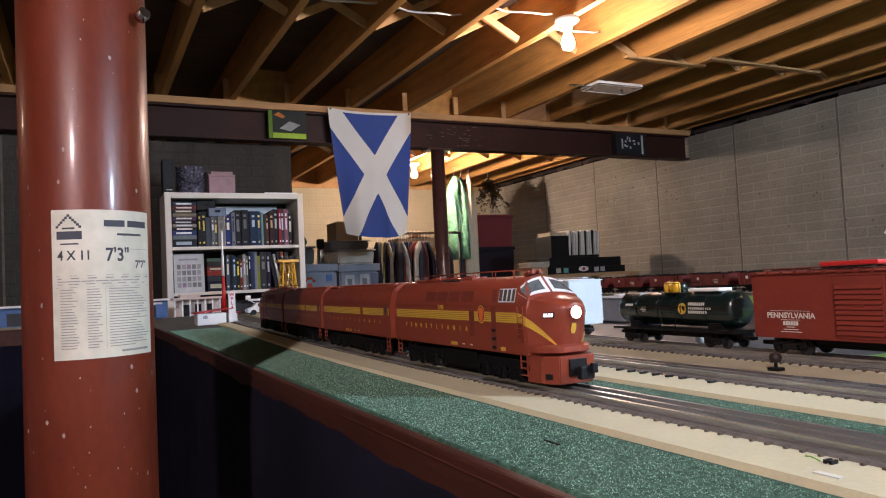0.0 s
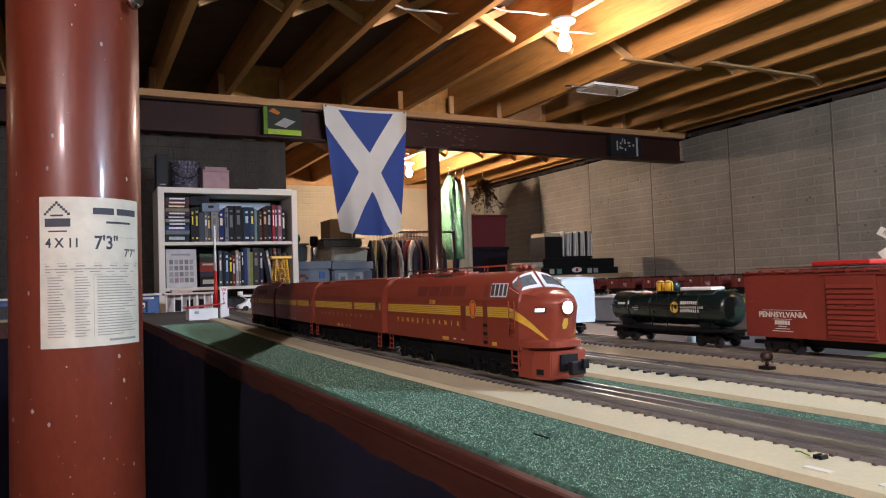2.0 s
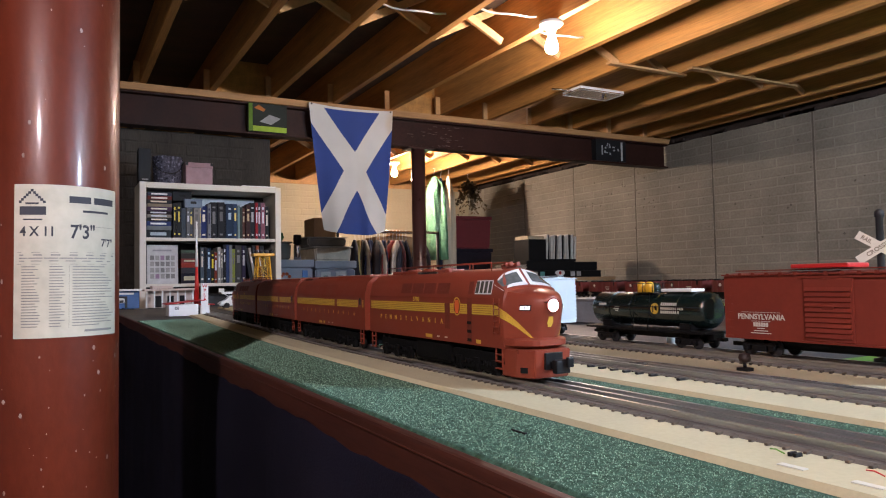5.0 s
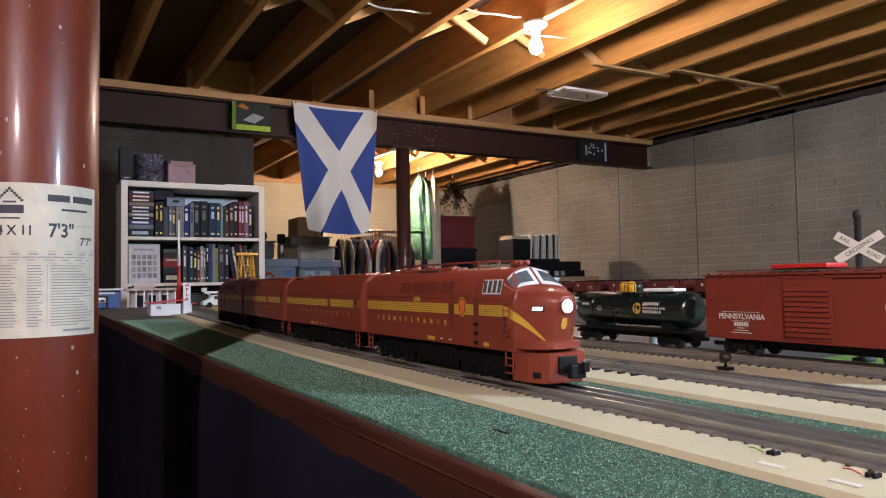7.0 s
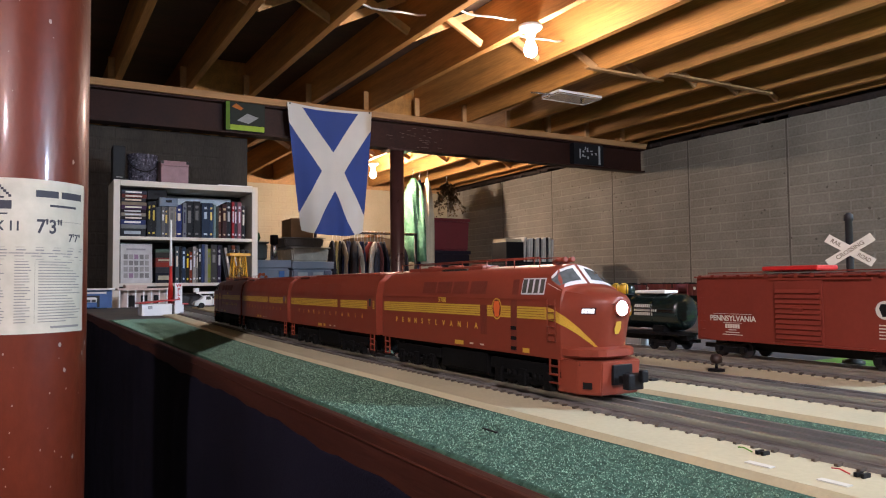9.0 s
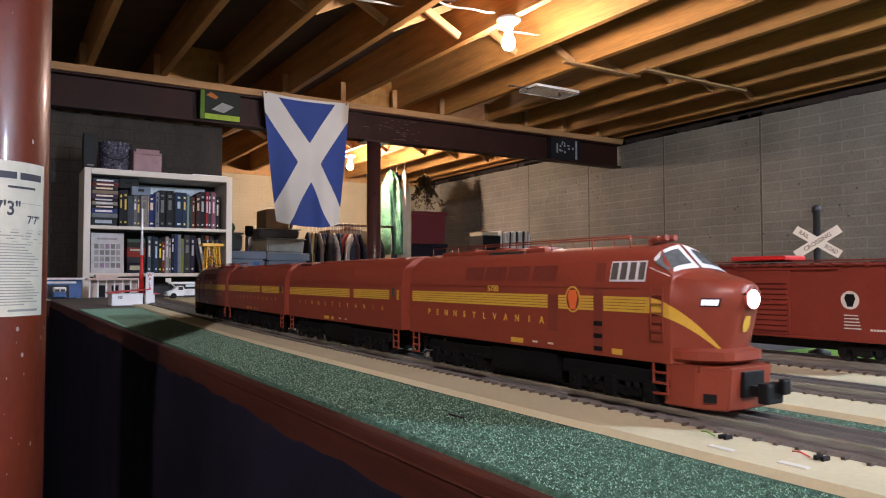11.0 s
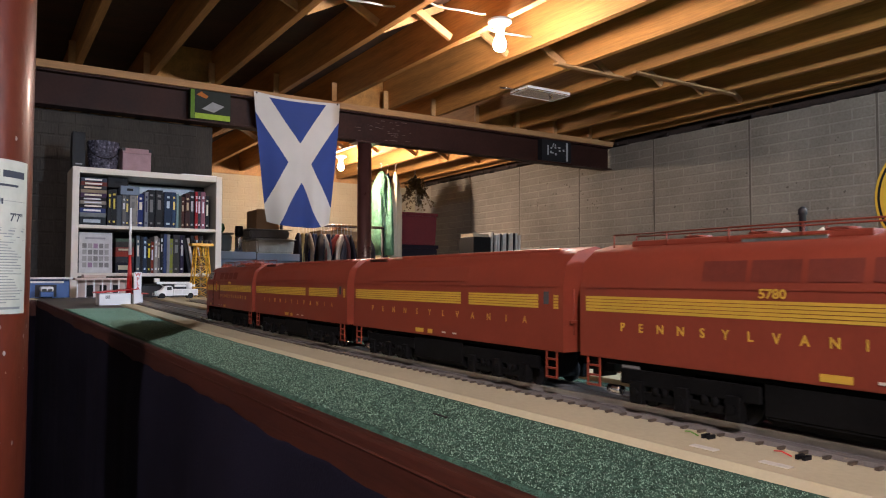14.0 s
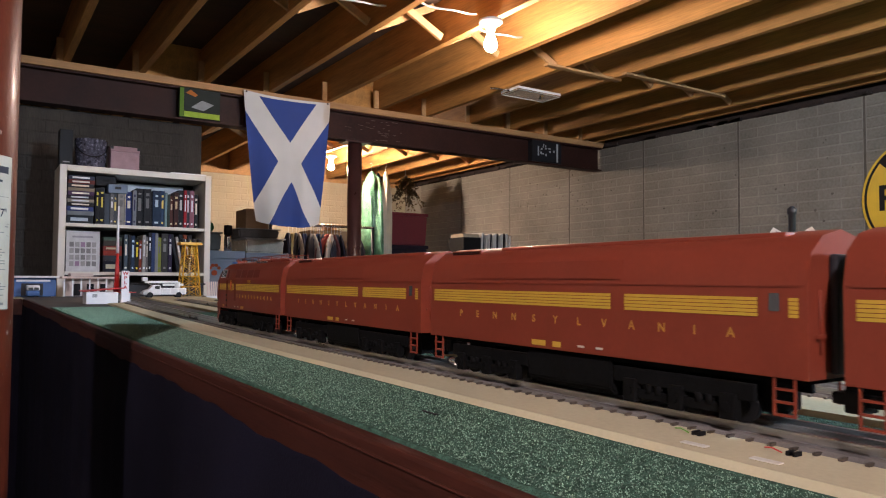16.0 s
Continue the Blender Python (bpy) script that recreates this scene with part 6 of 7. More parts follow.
part("stay", rope(B(), [(0.02, 0.012, 0.066), (0.05, 0.008, 0.045), (0.066, 0.004, 0.015)], 0.0022), M_WHITE, tk)

tw = thing("floodlight_tower", "yellow toy lattice floodlight tower", "toy tower", m=pose(0.903, 3.2, TABLE + 0.001))
bm = B()
H0, W0, W1 = 0.245, 0.043, 0.026
cor = ((-1, -1), (1, -1), (1, 1), (-1, 1))
at = lambda k, f: Vector((cor[k % 4][0] * (W0 + (W1 - W0) * f), cor[k % 4][1] * (W0 + (W1 - W0) * f), H0 * f))
for k in range(4):
    part("leg", tube(B(), at(k, 0), at(k, 1), 0.0032, 6), M_YELLOW, tw)
    bm = B()
    for j in range(5):
        f0, f1 = j / 5, (j + 1) / 5
        tube(bm, at(k, f0), at(k + 1, f1), 0.0016, 5)
        tube(bm, at(k + 1, f0), at(k, f1), 0.0016, 5)
        tube(bm, at(k, f1), at(k + 1, f1), 0.0018, 5)
    part("lattice", bm, M_YELLOW, tw)
head = part("platform", box(B(), -0.050, 0.050, -0.034, 0.034, 0.2455, 0.258, 0.001), M_YELLOW, tw)
for k in range(4):
    part("floodlight", lathe(B(), [(0.006, 0.2585), (0.010, 0.262), (0.011, 0.272), (0.006, 0.275)], 14, (-0.036 + 0.024 * k, -0.02, 0)), M_DKGREY, tw)
part("ladder_core", tube(B(), (0, 0, 0), (0, 0, 0.245), 0.007, 8), M_CHROME, tw)

dep = thing("blue_depot", "blue toy bus depot with white roof edge", "toy building", m=pose(0.10, 3.58, TABLE))
part("house_wall", box(B(), -0.6, 0.285, 0.03, 0.13, 0, 0.088, 0.001), M_BLUE, dep)
part("roof", box(B(), -0.61, 0.295, -0.01, 0.14, 0.0885, 0.0975, 0.001), M_WINFRAME, dep, "pale roof edge")
part("sign_strip", box(B(), 0.12, 0.26, 0.0275, 0.0295, 0.070, 0.080), M_WINFRAME, dep)
for k in range(5):
    part("bay_door", box(B(), -0.42 + 0.14 * k, -0.33 + 0.14 * k, 0.0285, 0.0297, 0.004, 0.062), M_DKGREY, dep)
bus = thing("toy_bus", "small white and blue toy bus seen end on", "toy bus", m=pose(0.284, 3.50, TABLE))
part("bus_body", box(B(), -0.026, 0.026, 0, 0.09, 0.006, 0.030, 0.003), M_BLUE, bus)
part("bus_roof", box(B(), -0.026, 0.026, 0, 0.09, 0.0302, 0.054, 0.007), M_WHITE, bus)
part("window", box(B(), -0.021, -0.002, -0.0012, -0.0003, 0.032, 0.044), M_PANE, bus)
part("window", box(B(), 0.002, 0.021, -0.0012, -0.0003, 0.032, 0.044), M_PANE, bus)
for x in (-0.018, 0.018):
    part("wheel", tube(B(), (x - 0.004, 0.02, 0.007), (x + 0.004, 0.02, 0.007), 0.007, 12), M_BLACK, bus)
crm = thing("cream_station", "cream toy station with long canopy", "toy building", m=pose(0.425, 3.60, TABLE))
part("house_wall", box(B(), 0, 0.215, 0.03, 0.11, 0, 0.085, 0.001), M_PINKISH, crm)
part("canopy", box(B(), -0.02, 0.235, -0.03, 0.12, 0.0855, 0.096, 0.001), M_PINKISH, crm)
part("roof", box(B(), 0.02, 0.12, 0.0, 0.10, 0.0965, 0.112, 0.002), M_PINKISH, crm)
for k in range(7):
    part("post", box(B(), -0.012 + 0.037 * k, -0.006 + 0.037 * k, -0.024, -0.018, 0, 0.0853), M_WHITE, crm)
for k in range(3):
    part("doorway", box(B(), 0.035 + 0.06 * k, 0.067 + 0.06 * k, 0.0285, 0.0297, 0.002, 0.060), M_BLACK, crm)
ven = thing("dark_shed", "dark toy shed behind the truck", "toy building", m=pose(0.66, 3.62, TABLE))
part("house_wall", box(B(), 0, 0.42, 0.0, 0.12, 0, 0.055, 0.002), M_DKGREY, ven)
part("roof", box(B(), -0.01, 0.43, -0.01, 0.13, 0.0555, 0.064, 0.002), M_BLACK, ven)
fc = thing("white_fence", "white slatted toy fence panel beside the tower", "toy fence", m=pose(0.93, 2.98, TABLE))
for k in range(8):
    part("slat", box(B(), 0.0095 * k, 0.0095 * k + 0.006, 0, 0.002, 0.012, 0.078), M_PINKISH, fc, "", Matrix.Rotation(radians(-14), 4, "X"))
part("rail", box(B(), -0.004, 0.080, 0.0, 0.004, 0, 0.012), M_WINFRAME, fc)
# buildings and clutter in the middle distance of the table
for x, y, w, d, h, c, lab in ((1.25, 1.02, 0.30, 0.20, 0.055, (0.26, 0.27, 0.29), "grey toy platform block"), (1.42, 0.60, 0.30, 0.16, 0.05, (0.03, 0.04, 0.10), "dark blue toy block"), (1.0, 1.55, 0.25, 0.2, 0.05, (0.22, 0.22, 0.23), "grey toy platform block")):
    bl = thing("platform_block", lab + " beyond the freight track", "toy platform", "toy platforms", pose(x, y, TABLE + 0.0036))
    part("block_body", box(B(), -w / 2, w / 2, -d / 2, d / 2, 0, h - 0.004, 0.002), paint(*c), bl)
    part("block_top", box(B(), -w / 2 - 0.004, w / 2 + 0.004, -d / 2 - 0.004, d / 2 + 0.004, h - 0.0038, h, 0.001), paint(c[0] * 1.2, c[1] * 1.2, c[2] * 1.2), bl)
for k in range(2):
    ob = thing("orange_tractor", "small orange toy vehicle on the lime mat", "toy vehicle", "orange toy vehicles", pose(1.75 + 0.09 * k, 1.75 - 0.1 * k, TABLE + 0.003))
    part("vehicle_body", box(B(), -0.035, 0.035, -0.02, 0.02, 0.008, 0.024, 0.003), M_ORANGE, ob)
    part("vehicle_cab", box(B(), -0.02, 0.008, -0.016, 0.016, 0.0242, 0.036, 0.003), M_WHITE, ob)
    for x in (-0.022, 0.022):
        for y in (-0.02, 0.02):
            part("wheel", tube(B(), (x, y - 0.003, 0.008), (x, y + 0.003, 0.008), 0.008, 12), M_BLACK, ob)

# ---- storage end of the cellar ----
def bin_box(name, label, x0, x1, y0, y1, z0, z1, material, lid=None, group="storage bins"):
    b = thing(name, label, "storage bin", group, pose((x0 + x1) / 2, (y0 + y1) / 2, z0))
    w, d, h = (x1 - x0) / 2, (y1 - y0) / 2, z1 - z0
    bm = B()
    lo = [bm.verts.new((sx * w * 0.94, sy * d * 0.94, 0)) for sx, sy in ((-1, -1), (1, -1), (1, 1), (-1, 1))]
    hi = [bm.verts.new((sx * w, sy * d, h * 0.9)) for sx, sy in ((-1, -1), (1, -1), (1, 1), (-1, 1))]
    for k in range(4):
        bm.faces.new((lo[k], lo[(k + 1) % 4], hi[(k + 1) % 4], hi[k]))
    bm.faces.new(lo[::-1])
    bm.faces.new(hi)
    bmesh.ops.bevel(bm, geom=list(bm.edges), offset=0.012, segments=3, affect="EDGES")
    part("tub", bm, material, b)
    part("lid", box(B(), -w - 0.008, w + 0.008, -d - 0.008, d + 0.008, h * 0.9 + 0.0005, h, 0.006), lid or material, b)
    return b


def trestle(x0, x1, y0, y1, z, label):
    t = thing("side_table", label, "table", "storage tables")
    part("tabletop", box(B(), x0, x1, y0, y1, z - 0.03, z - 0.0005, 0.003), M_CARD, t)
    for x in (x0 + 0.03, x1 - 0.08):
        for y in (y0 + 0.03, y1 - 0.08):
            part("leg", box(B(), x, x + 0.05, y, y + 0.05, 0, z - 0.0305), M_BRACE, t)


trestle(1.40, 2.12, 4.85, 5.55, 0.88, "plain table holding grey bins and boxes")
g1 = bin_box("grey_bin", "blue-grey plastic bin with orange paw print sticker", 1.44, 1.72, 4.93, 5.4, 0.8805, 1.462, M_GREYBIN)
g2 = bin_box("grey_bin", "blue-grey plastic bin with pale paper labels", 1.74, 2.06, 4.93, 5.4, 0.8805, 1.452, M_GREYBIN)
bm = B()
for k, (x, z, r) in enumerate(((-0.075, 0.42, 0.020), (-0.105, 0.458, 0.012), (-0.086, 0.475, 0.012), (-0.062, 0.475, 0.012), (-0.043, 0.456, 0.012))):
    tube(bm, (x, -0.2355, z), (x, -0.2435, z), r, 16)
part("paw_sticker", bm, paint(0.42, 0.08, 0.03), g1, "orange paw print sticker")
part("small_label", box(B(), 0.055, 0.095, -0.2445, -0.2355, 0.45, 0.50), paint(0.08, 0.18, 0.42), g1)
for x in (-0.12, 0.0):
    part("paper_label", box(B(), x, x + 0.075, -0.2445, -0.2345, 0.38, 0.49), paint(0.42, 0.43, 0.44), g2)
    part("label_print", box(B(), x + 0.018, x + 0.056, -0.2462, -0.2447, 0.40, 0.46), paint(0.16, 0.17, 0.2), g2)
part("paper_label", box(B(), 0.09, 0.145, -0.2445, -0.2345, 0.41, 0.50), paint(0.12, 0.14, 0.2), g2)
cl = bin_box("clear_bin", "cloudy clear plastic bin with pale contents", 1.74, 2.04, 4.95, 5.35, 1.4525, 1.565, M_CLEAR, paint(0.40, 0.40, 0.38, 0.4))
bin_box("grey_bin", "flat grey plastic tray with lid", 1.70, 2.02, 5.0, 5.36, 1.5655, 1.640, paint(0.16, 0.16, 0.16), paint(0.30, 0.30, 0.29))
cb = thing("cardboard_box", "brown cardboard carton on stacked bins", "box", m=pose(1.82, 5.18, 1.6405))
part("carton", box(B(), -0.05, 0.13, -0.12, 0.12, 0, 0.15, 0.003), M_CARD, cb)
part("flap", box(B(), -0.05, 0.13, -0.125, -0.1205, 0.10, 0.152, 0.001), M_CARD, cb)
bin_box("grey_bin", "dark grey tub beside the bookcase", 1.42, 1.57, 4.98, 5.3, 1.4625, 1.60, paint(0.10, 0.10, 0.09))
single("green_ball", lathe(B(), [(0.01, 0), (0.04, 0.008), (0.055, 0.035), (0.045, 0.07), (0.015, 0.085)], 20), paint(0.03, 0.12, 0.04), "dark green round hat on a tub", "hat", m=pose(1.49, 5.1, 1.6005))
th = thing("thermos", "steel thermos flask with black cap", "flask", m=pose(1.612, 4.97, 1.4625))
part("flask_body", lathe(B(), [(0.026, 0), (0.028, 0.002), (0.028, 0.10), (0.024, 0.115), (0.02, 0.116)], 24), M_CHROME, th)
part("cap", lathe(B(), [(0.024, 0.1165), (0.030, 0.12), (0.030, 0.18), (0.027, 0.188), (0.01, 0.19)], 24), M_BLACK, th)

# clothes rack
rack = thing("clothes_rack", "metal clothes rack full of hanging garments", "clothes rack", m=pose(0, 5.62, 0))
part("rod", tube(B(), (2.16, 0, 1.735), (3.16, 0, 1.735), 0.0125, 14), M_CHROME, rack)
for x in (2.17, 3.15):
    part("upright", tube(B(), (x, 0, 0.05), (x, 0, 1.735), 0.014, 12), M_DKGREY, rack)
    part("foot", box(B(), x - 0.02, x + 0.02, -0.25, 0.25, 0, 0.0495, 0.004), M_DKGREY, rack)


def garment(x, y, z, w, length, material, label, thick=0.05, turn=90.0, seed=0, group="hanging garments"):
    """A garment on its hanger: a flattened, folded sleeve of cloth below sloping shoulders."""
    r = random.Random(seed)
    g = thing("garment", label, "garment", group, Matrix.Translation((x, y, z)) @ Matrix.Rotation(radians(turn), 4, "Z"))
    bm, rings, seg = B(), [], 28
    ph = r.uniform(0, 6)
    lean = r.uniform(-0.04, 0.04)
    for i, f in enumerate((0, 0.03, 0.10, 0.18, 0.24, 0.45, 0.7, 1.0)):
        ww = w / 2 * ((0.10, 0.22, 0.58, 0.90, 1.0)[i] if i < 5 else 1.0 - 0.06 * math.sin(3 * f + ph))
        tt = thick / 2 * (0.35 if i == 0 else 0.6 if i == 1 else 1.0 + 0.4 * f)
        ring = []
        for k in range(seg):
            a = 2 * math.pi * k / seg
            fold = 1 + (0.15 + 0.35 * f) * math.sin(5 * a + ph + 2 * f) + 0.18 * math.sin(9 * a + ph * 2 - 3 * f)
            ring.append(bm.verts.new((ww * math.cos(a), tt * math.sin(a) * fold + lean * f, -0.075 - length * f)))
        rings.append(ring)
    for a, b in zip(rings, rings[1:]):
        for k in range(seg):
            bm.faces.new((a[k], a[(k + 1) % seg], b[(k + 1) % seg], b[k])).smooth = True
    bm.faces.new(rings[0])
    bm.faces.new(rings[-1][::-1])
    part("cloth", bm, material, g)
    pts = [(0.0, 0, -0.085), (0.0, 0, -0.03), (0.012, 0, -0.005), (0.012, 0, 0.012), (0.0, 0, 0.018), (-0.012, 0, 0.010)]
    part("hanger", rope(B(), pts, 0.0022), M_WINFRAME, g)


tones = [((0.02, 0.02, 0.03), "black"), ((0.33, 0.27, 0.12), "mustard"), ((0.03, 0.03, 0.035), "black"), ((0.45, 0.44, 0.40), "pale grey"), ((0.02, 0.03, 0.08), "navy"), ((0.015, 0.02, 0.05), "navy"), ((0.05, 0.04, 0.04), "dark brown"), ((0.50, 0.42, 0.33), "beige"),
         ((0.02, 0.025, 0.06), "navy"), ((0.02, 0.025, 0.05), "navy"), ((0.025, 0.02, 0.03), "black"), ((0.22, 0.04, 0.03), "rust red"), ((0.42, 0.36, 0.30), "tan"), ((0.08, 0.03, 0.03), "dark red"), ((0.03, 0.03, 0.04), "black"), ((0.02, 0.02, 0.025), "black"), ((0.02, 0.02, 0.03), "black"), ((0.04, 0.04, 0.05), "charcoal")]
rr = random.Random(5)
for k, (c, word) in enumerate(tones):
    garment(2.325 + 0.0335 * k + (0.11 if k > 15 else 0) + rr.uniform(-0.010, 0.010), 5.62, 1.735, rr.uniform(0.34, 0.46), rr.uniform(0.6, 0.85), paint(*[v * 1.5 for v in c], 0.85), word + " garment on a hanger on the rack", rr.uniform(0.035, 0.065), rr.uniform(38, 85), k)
single("straw_hat", lathe(B(), [(0.12, 0), (0.125, 0.004), (0.07, 0.012), (0.065, 0.05), (0.03, 0.068), (0.005, 0.07)], 28), paint(0.35, 0.19, 0.08), "tan felt hat on a box behind the rack", "hat", m=pose(2.82, 5.86, 1.705))
bin_box("cardboard_bin", "tall brown carton behind the clothes rack", 2.60, 3.05, 5.78, 6.02, 0.0005, 1.704, M_CARD, group="tall cartons")
garment(3.587, 6.50, 2.485, 0.20, 0.90, M_GREEN, "green gown in clear plastic film hung from a joist", 0.20, 5, 31)
garment(3.700, 6.56, 2.485, 0.08, 1.15, paint(0.03, 0.08, 0.3, 0.4), "blue gown hung from a joist", 0.10, 5, 32)
garment(3.712, 6.41, 2.485, 0.150, 1.25, M_IVORY, "long ivory gown hung from a joist", 0.09, 5, 33)

# dried bunch hung from the joists
bunch = thing("dried_bunch", "bunch of dried brown leaves hung upside down", "dried plant", m=pose(4.125, 6.70, 2.5))
part("string", rope(B(), [(0, 0, 0), (0, 0, -0.06)], 0.003), M_LINE, bunch)
rr = random.Random(17)
verts, faces = [], []
for s in range(34):
    a, sp = rr.uniform(0, 6.28), rr.uniform(0.03, 0.24)
    tip = Vector((sp * math.cos(a) + 0.07, sp * math.sin(a) * 0.6, -rr.uniform(0.15, 0.46)))
    part("stem", rope(B(), [(0, 0, -0.05), tip * 0.5 + Vector((0, 0, -0.03)), tip], 0.0018, 4), M_DRIED, bunch)
    for k in range(16):
        f = rr.uniform(0.25, 1.0)
        p = Vector((0, 0, -0.05)).lerp(tip, f) + Vector((rr.uniform(-0.03, 0.03), rr.uniform(-0.03, 0.03), rr.uniform(-0.03, 0.02)))
        d, e = Vector((rr.uniform(-1, 1), rr.uniform(-1, 1), rr.uniform(-1.2, 0.3))).normalized(), Vector((rr.uniform(-1, 1), rr.uniform(-1, 1), rr.uniform(-1, 1))).normalized()
        e = d.cross(e).normalized()
        n, l, w = len(verts), rr.uniform(0.022, 0.05), rr.uniform(0.008, 0.017)
        verts += [p, p + d * l * 0.5 + e * w, p + d * l, p + d * l * 0.5 - e * w, p + d * l * 0.5 + d.cross(e) * 0.006]
        faces += [(n, n + 1, n + 4), (n + 1, n + 2, n + 4), (n + 2, n + 3, n + 4), (n + 3, n, n + 4)]
me = bpy.data.meshes.new("leaves")
me.from_pydata([tuple(v) for v in verts], [], faces)
me.materials.append(M_DRIED)
lv = new("leaves", me)
lv.parent = bunch
lv["kind"] = "stuff"

# stacked totes and the file box on a side table near the long wall
bin_box("dark_tote", "dark blue-black storage tote", 3.935, 4.460, 6.75, 7.15, 1.24, 1.652, paint(0.02, 0.018, 0.03), group="stacked totes")
bin_box("maroon_tote", "maroon plastic storage tote on another tote", 3.945, 4.455, 6.75, 7.15, 1.6525, 2.022, M_MAROON, group="stacked totes")
bin_box("dark_tote", "dark storage tote at the bottom of the stack", 3.925, 4.470, 6.73, 7.17, 0.70, 1.2395, paint(0.02, 0.02, 0.022), group="stacked totes")
bin_box("dark_tote", "dark storage tote standing on the floor", 3.915, 4.480, 6.72, 7.18, 0.0005, 0.6995, paint(0.02, 0.02, 0.022), group="stacked totes")
trestle(3.45, 4.62, 4.85, 5.5, 1.30, "plain side table against the long wall")
stk = thing("black_equipment", "stack of black equipment cases with stickers", "equipment", m=pose(4.07, 4.95, 1.3))
part("case_body", box(B(), -0.40, 0.46, 0, 0.4, 0, 0.06, 0.004), M_BLACK, stk)
part("case_body", box(B(), -0.38, 0.16, 0.01, 0.38, 0.0605, 0.150, 0.004), M_BLACK, stk)
part("case_body", box(B(), 0.165, 0.44, 0.03, 0.38, 0.0605, 0.142, 0.004), M_BLACK, stk)
bm = B()
bm.faces.new([bm.verts.new((-0.02 + 0.055 * math.cos(t), -0.002, 0.040 + 0.024 * math.sin(t))) for t in [k * math.pi / 10 for k in range(20)]])
part("oval_sticker", bm, paint(0.6, 0.58, 0.56), stk, "white oval sticker")
bm = B()
bm.faces.new([bm.verts.new((-0.02 + 0.016 * math.cos(t), -0.003, 0.040 + 0.016 * math.sin(t))) for t in [k * math.pi / 6 for k in range(12)]])
part("red_mark", bm, paint(0.35, 0.03, 0.03), stk)
for x, c in ((-0.24, (0.1, 0.3, 0.28)), (0.10, (0.35, 0.35, 0.36)), (-0.32, (0.4, 0.38, 0.33)), (0.17, (0.3, 0.3, 0.3))):
    part("small_sticker", box(B(), x, x + 0.05, -0.0025, -0.0003, 0.01, 0.052), paint(*c), stk)
fb = thing("file_box", "black file holder full of pale folders", "file box", m=pose(4.05, 5.05, 1.4505))
part("holder", box(B(), -0.27, -0.075, 0.0, 0.24, 0, 0.20, 0.004), M_BLACK, fb)
part("holder", box(B(), -0.075, 0.29, 0.03, 0.24, 0, 0.02, 0.004), M_BLACK, fb)
rr = random.Random(6)
part("folder", box(B(), -0.262, -0.083, 0.02, 0.22, 0.1, 0.232, 0.002), paint(0.45, 0.38, 0.26), fb)
for k in range(13):
    x = -0.070 + 0.027 * k
    pale = k % 3 != 1
    part("folder", box(B(), 0, 0.019 if pale else 0.010, 0, 0.21, 0, 0.222 + rr.uniform(-0.012, 0.012), 0.002), paint(0.55, 0.54, 0.50) if pale else paint(0.02, 0.02, 0.022), fb, "", Matrix.Translation((x, 0.01, 0.0205)) @ Matrix.Rotation(radians(rr.uniform(-2, 5)), 4, "Y"))
ppr = thing("paper_stack", "loose stack of papers and small boxes", "papers", m=pose(3.60, 4.95, 1.3))
part("carton", box(B(), -0.1, 0.06, 0, 0.2, 0, 0.07, 0.003), M_CARD, ppr)
for k in range(6):
    part("sheet", box(B(), -0.12, 0.08, 0.0, 0.2, 0.0705 + 0.008 * k, 0.0755 + 0.008 * k), paint(0.5, 0.46, 0.38), ppr, "", Matrix.Rotation(radians(rr.uniform(-8, 8)), 4, "Z"))

# round yellow crossing sign on the long wall
rs = thing("round_sign", "round yellow and black crossing warning sign on the wall", "sign", m=Matrix(((0, 0, -1, WALL_X - 0.012), (-1, 0, 0, 1.672), (0, 1, 0, 1.775), (0, 0, 0, 1))))
bm = B()
tube(bm, (0, 0, -0.006), (0, 0, 0.0), 0.381, 72)
part("plate", bm, M_SIGNYEL, rs)


def annulus(r0, r1, z, n=72):
    bm = B()
    ring = [[bm.verts.new((r * math.cos(2 * math.pi * k / n), r * math.sin(2 * math.pi * k / n), z)) for k in range(n)] for r in (r0, r1)]
    for k in range(n):
        bm.faces.new((ring[0][k], ring[0][(k + 1) % n], ring[1][(k + 1) % n], ring[1][k]))
    return bm


part("black_border", annulus(0.350, 0.366, 0.0012), M_BLACK, rs)
for a in (45, -45):
    bm = box(B(), -0.350, 0.350, -0.028, 0.028, 0.0006 if a > 0 else 0.0014, 0.0012 if a > 0 else 0.0020)
    bmesh.ops.rotate(bm, verts=bm.verts, matrix=Matrix.Rotation(radians(a), 3, "Z"), cent=(0, 0, 0))
    part("cross_bar", bm, M_BLACK, rs)
for x in (-0.22, 0.22):
    letters("lettering", "R", 0.22, M_BLACK, rs, Matrix.Translation((x, 0, 0.0024)), 0.0006, 1.0)
bm = B()
box(bm, -0.004, 0.004, 0.367, 0.372, -0.0118, 0.0)
part("hook", bm, M_DKGREY, rs)

# ---- brick relief of the long wall, cast between form seams ----
SEAM0, PANEL, COURSE = 2.938, 0.905, 0.0716


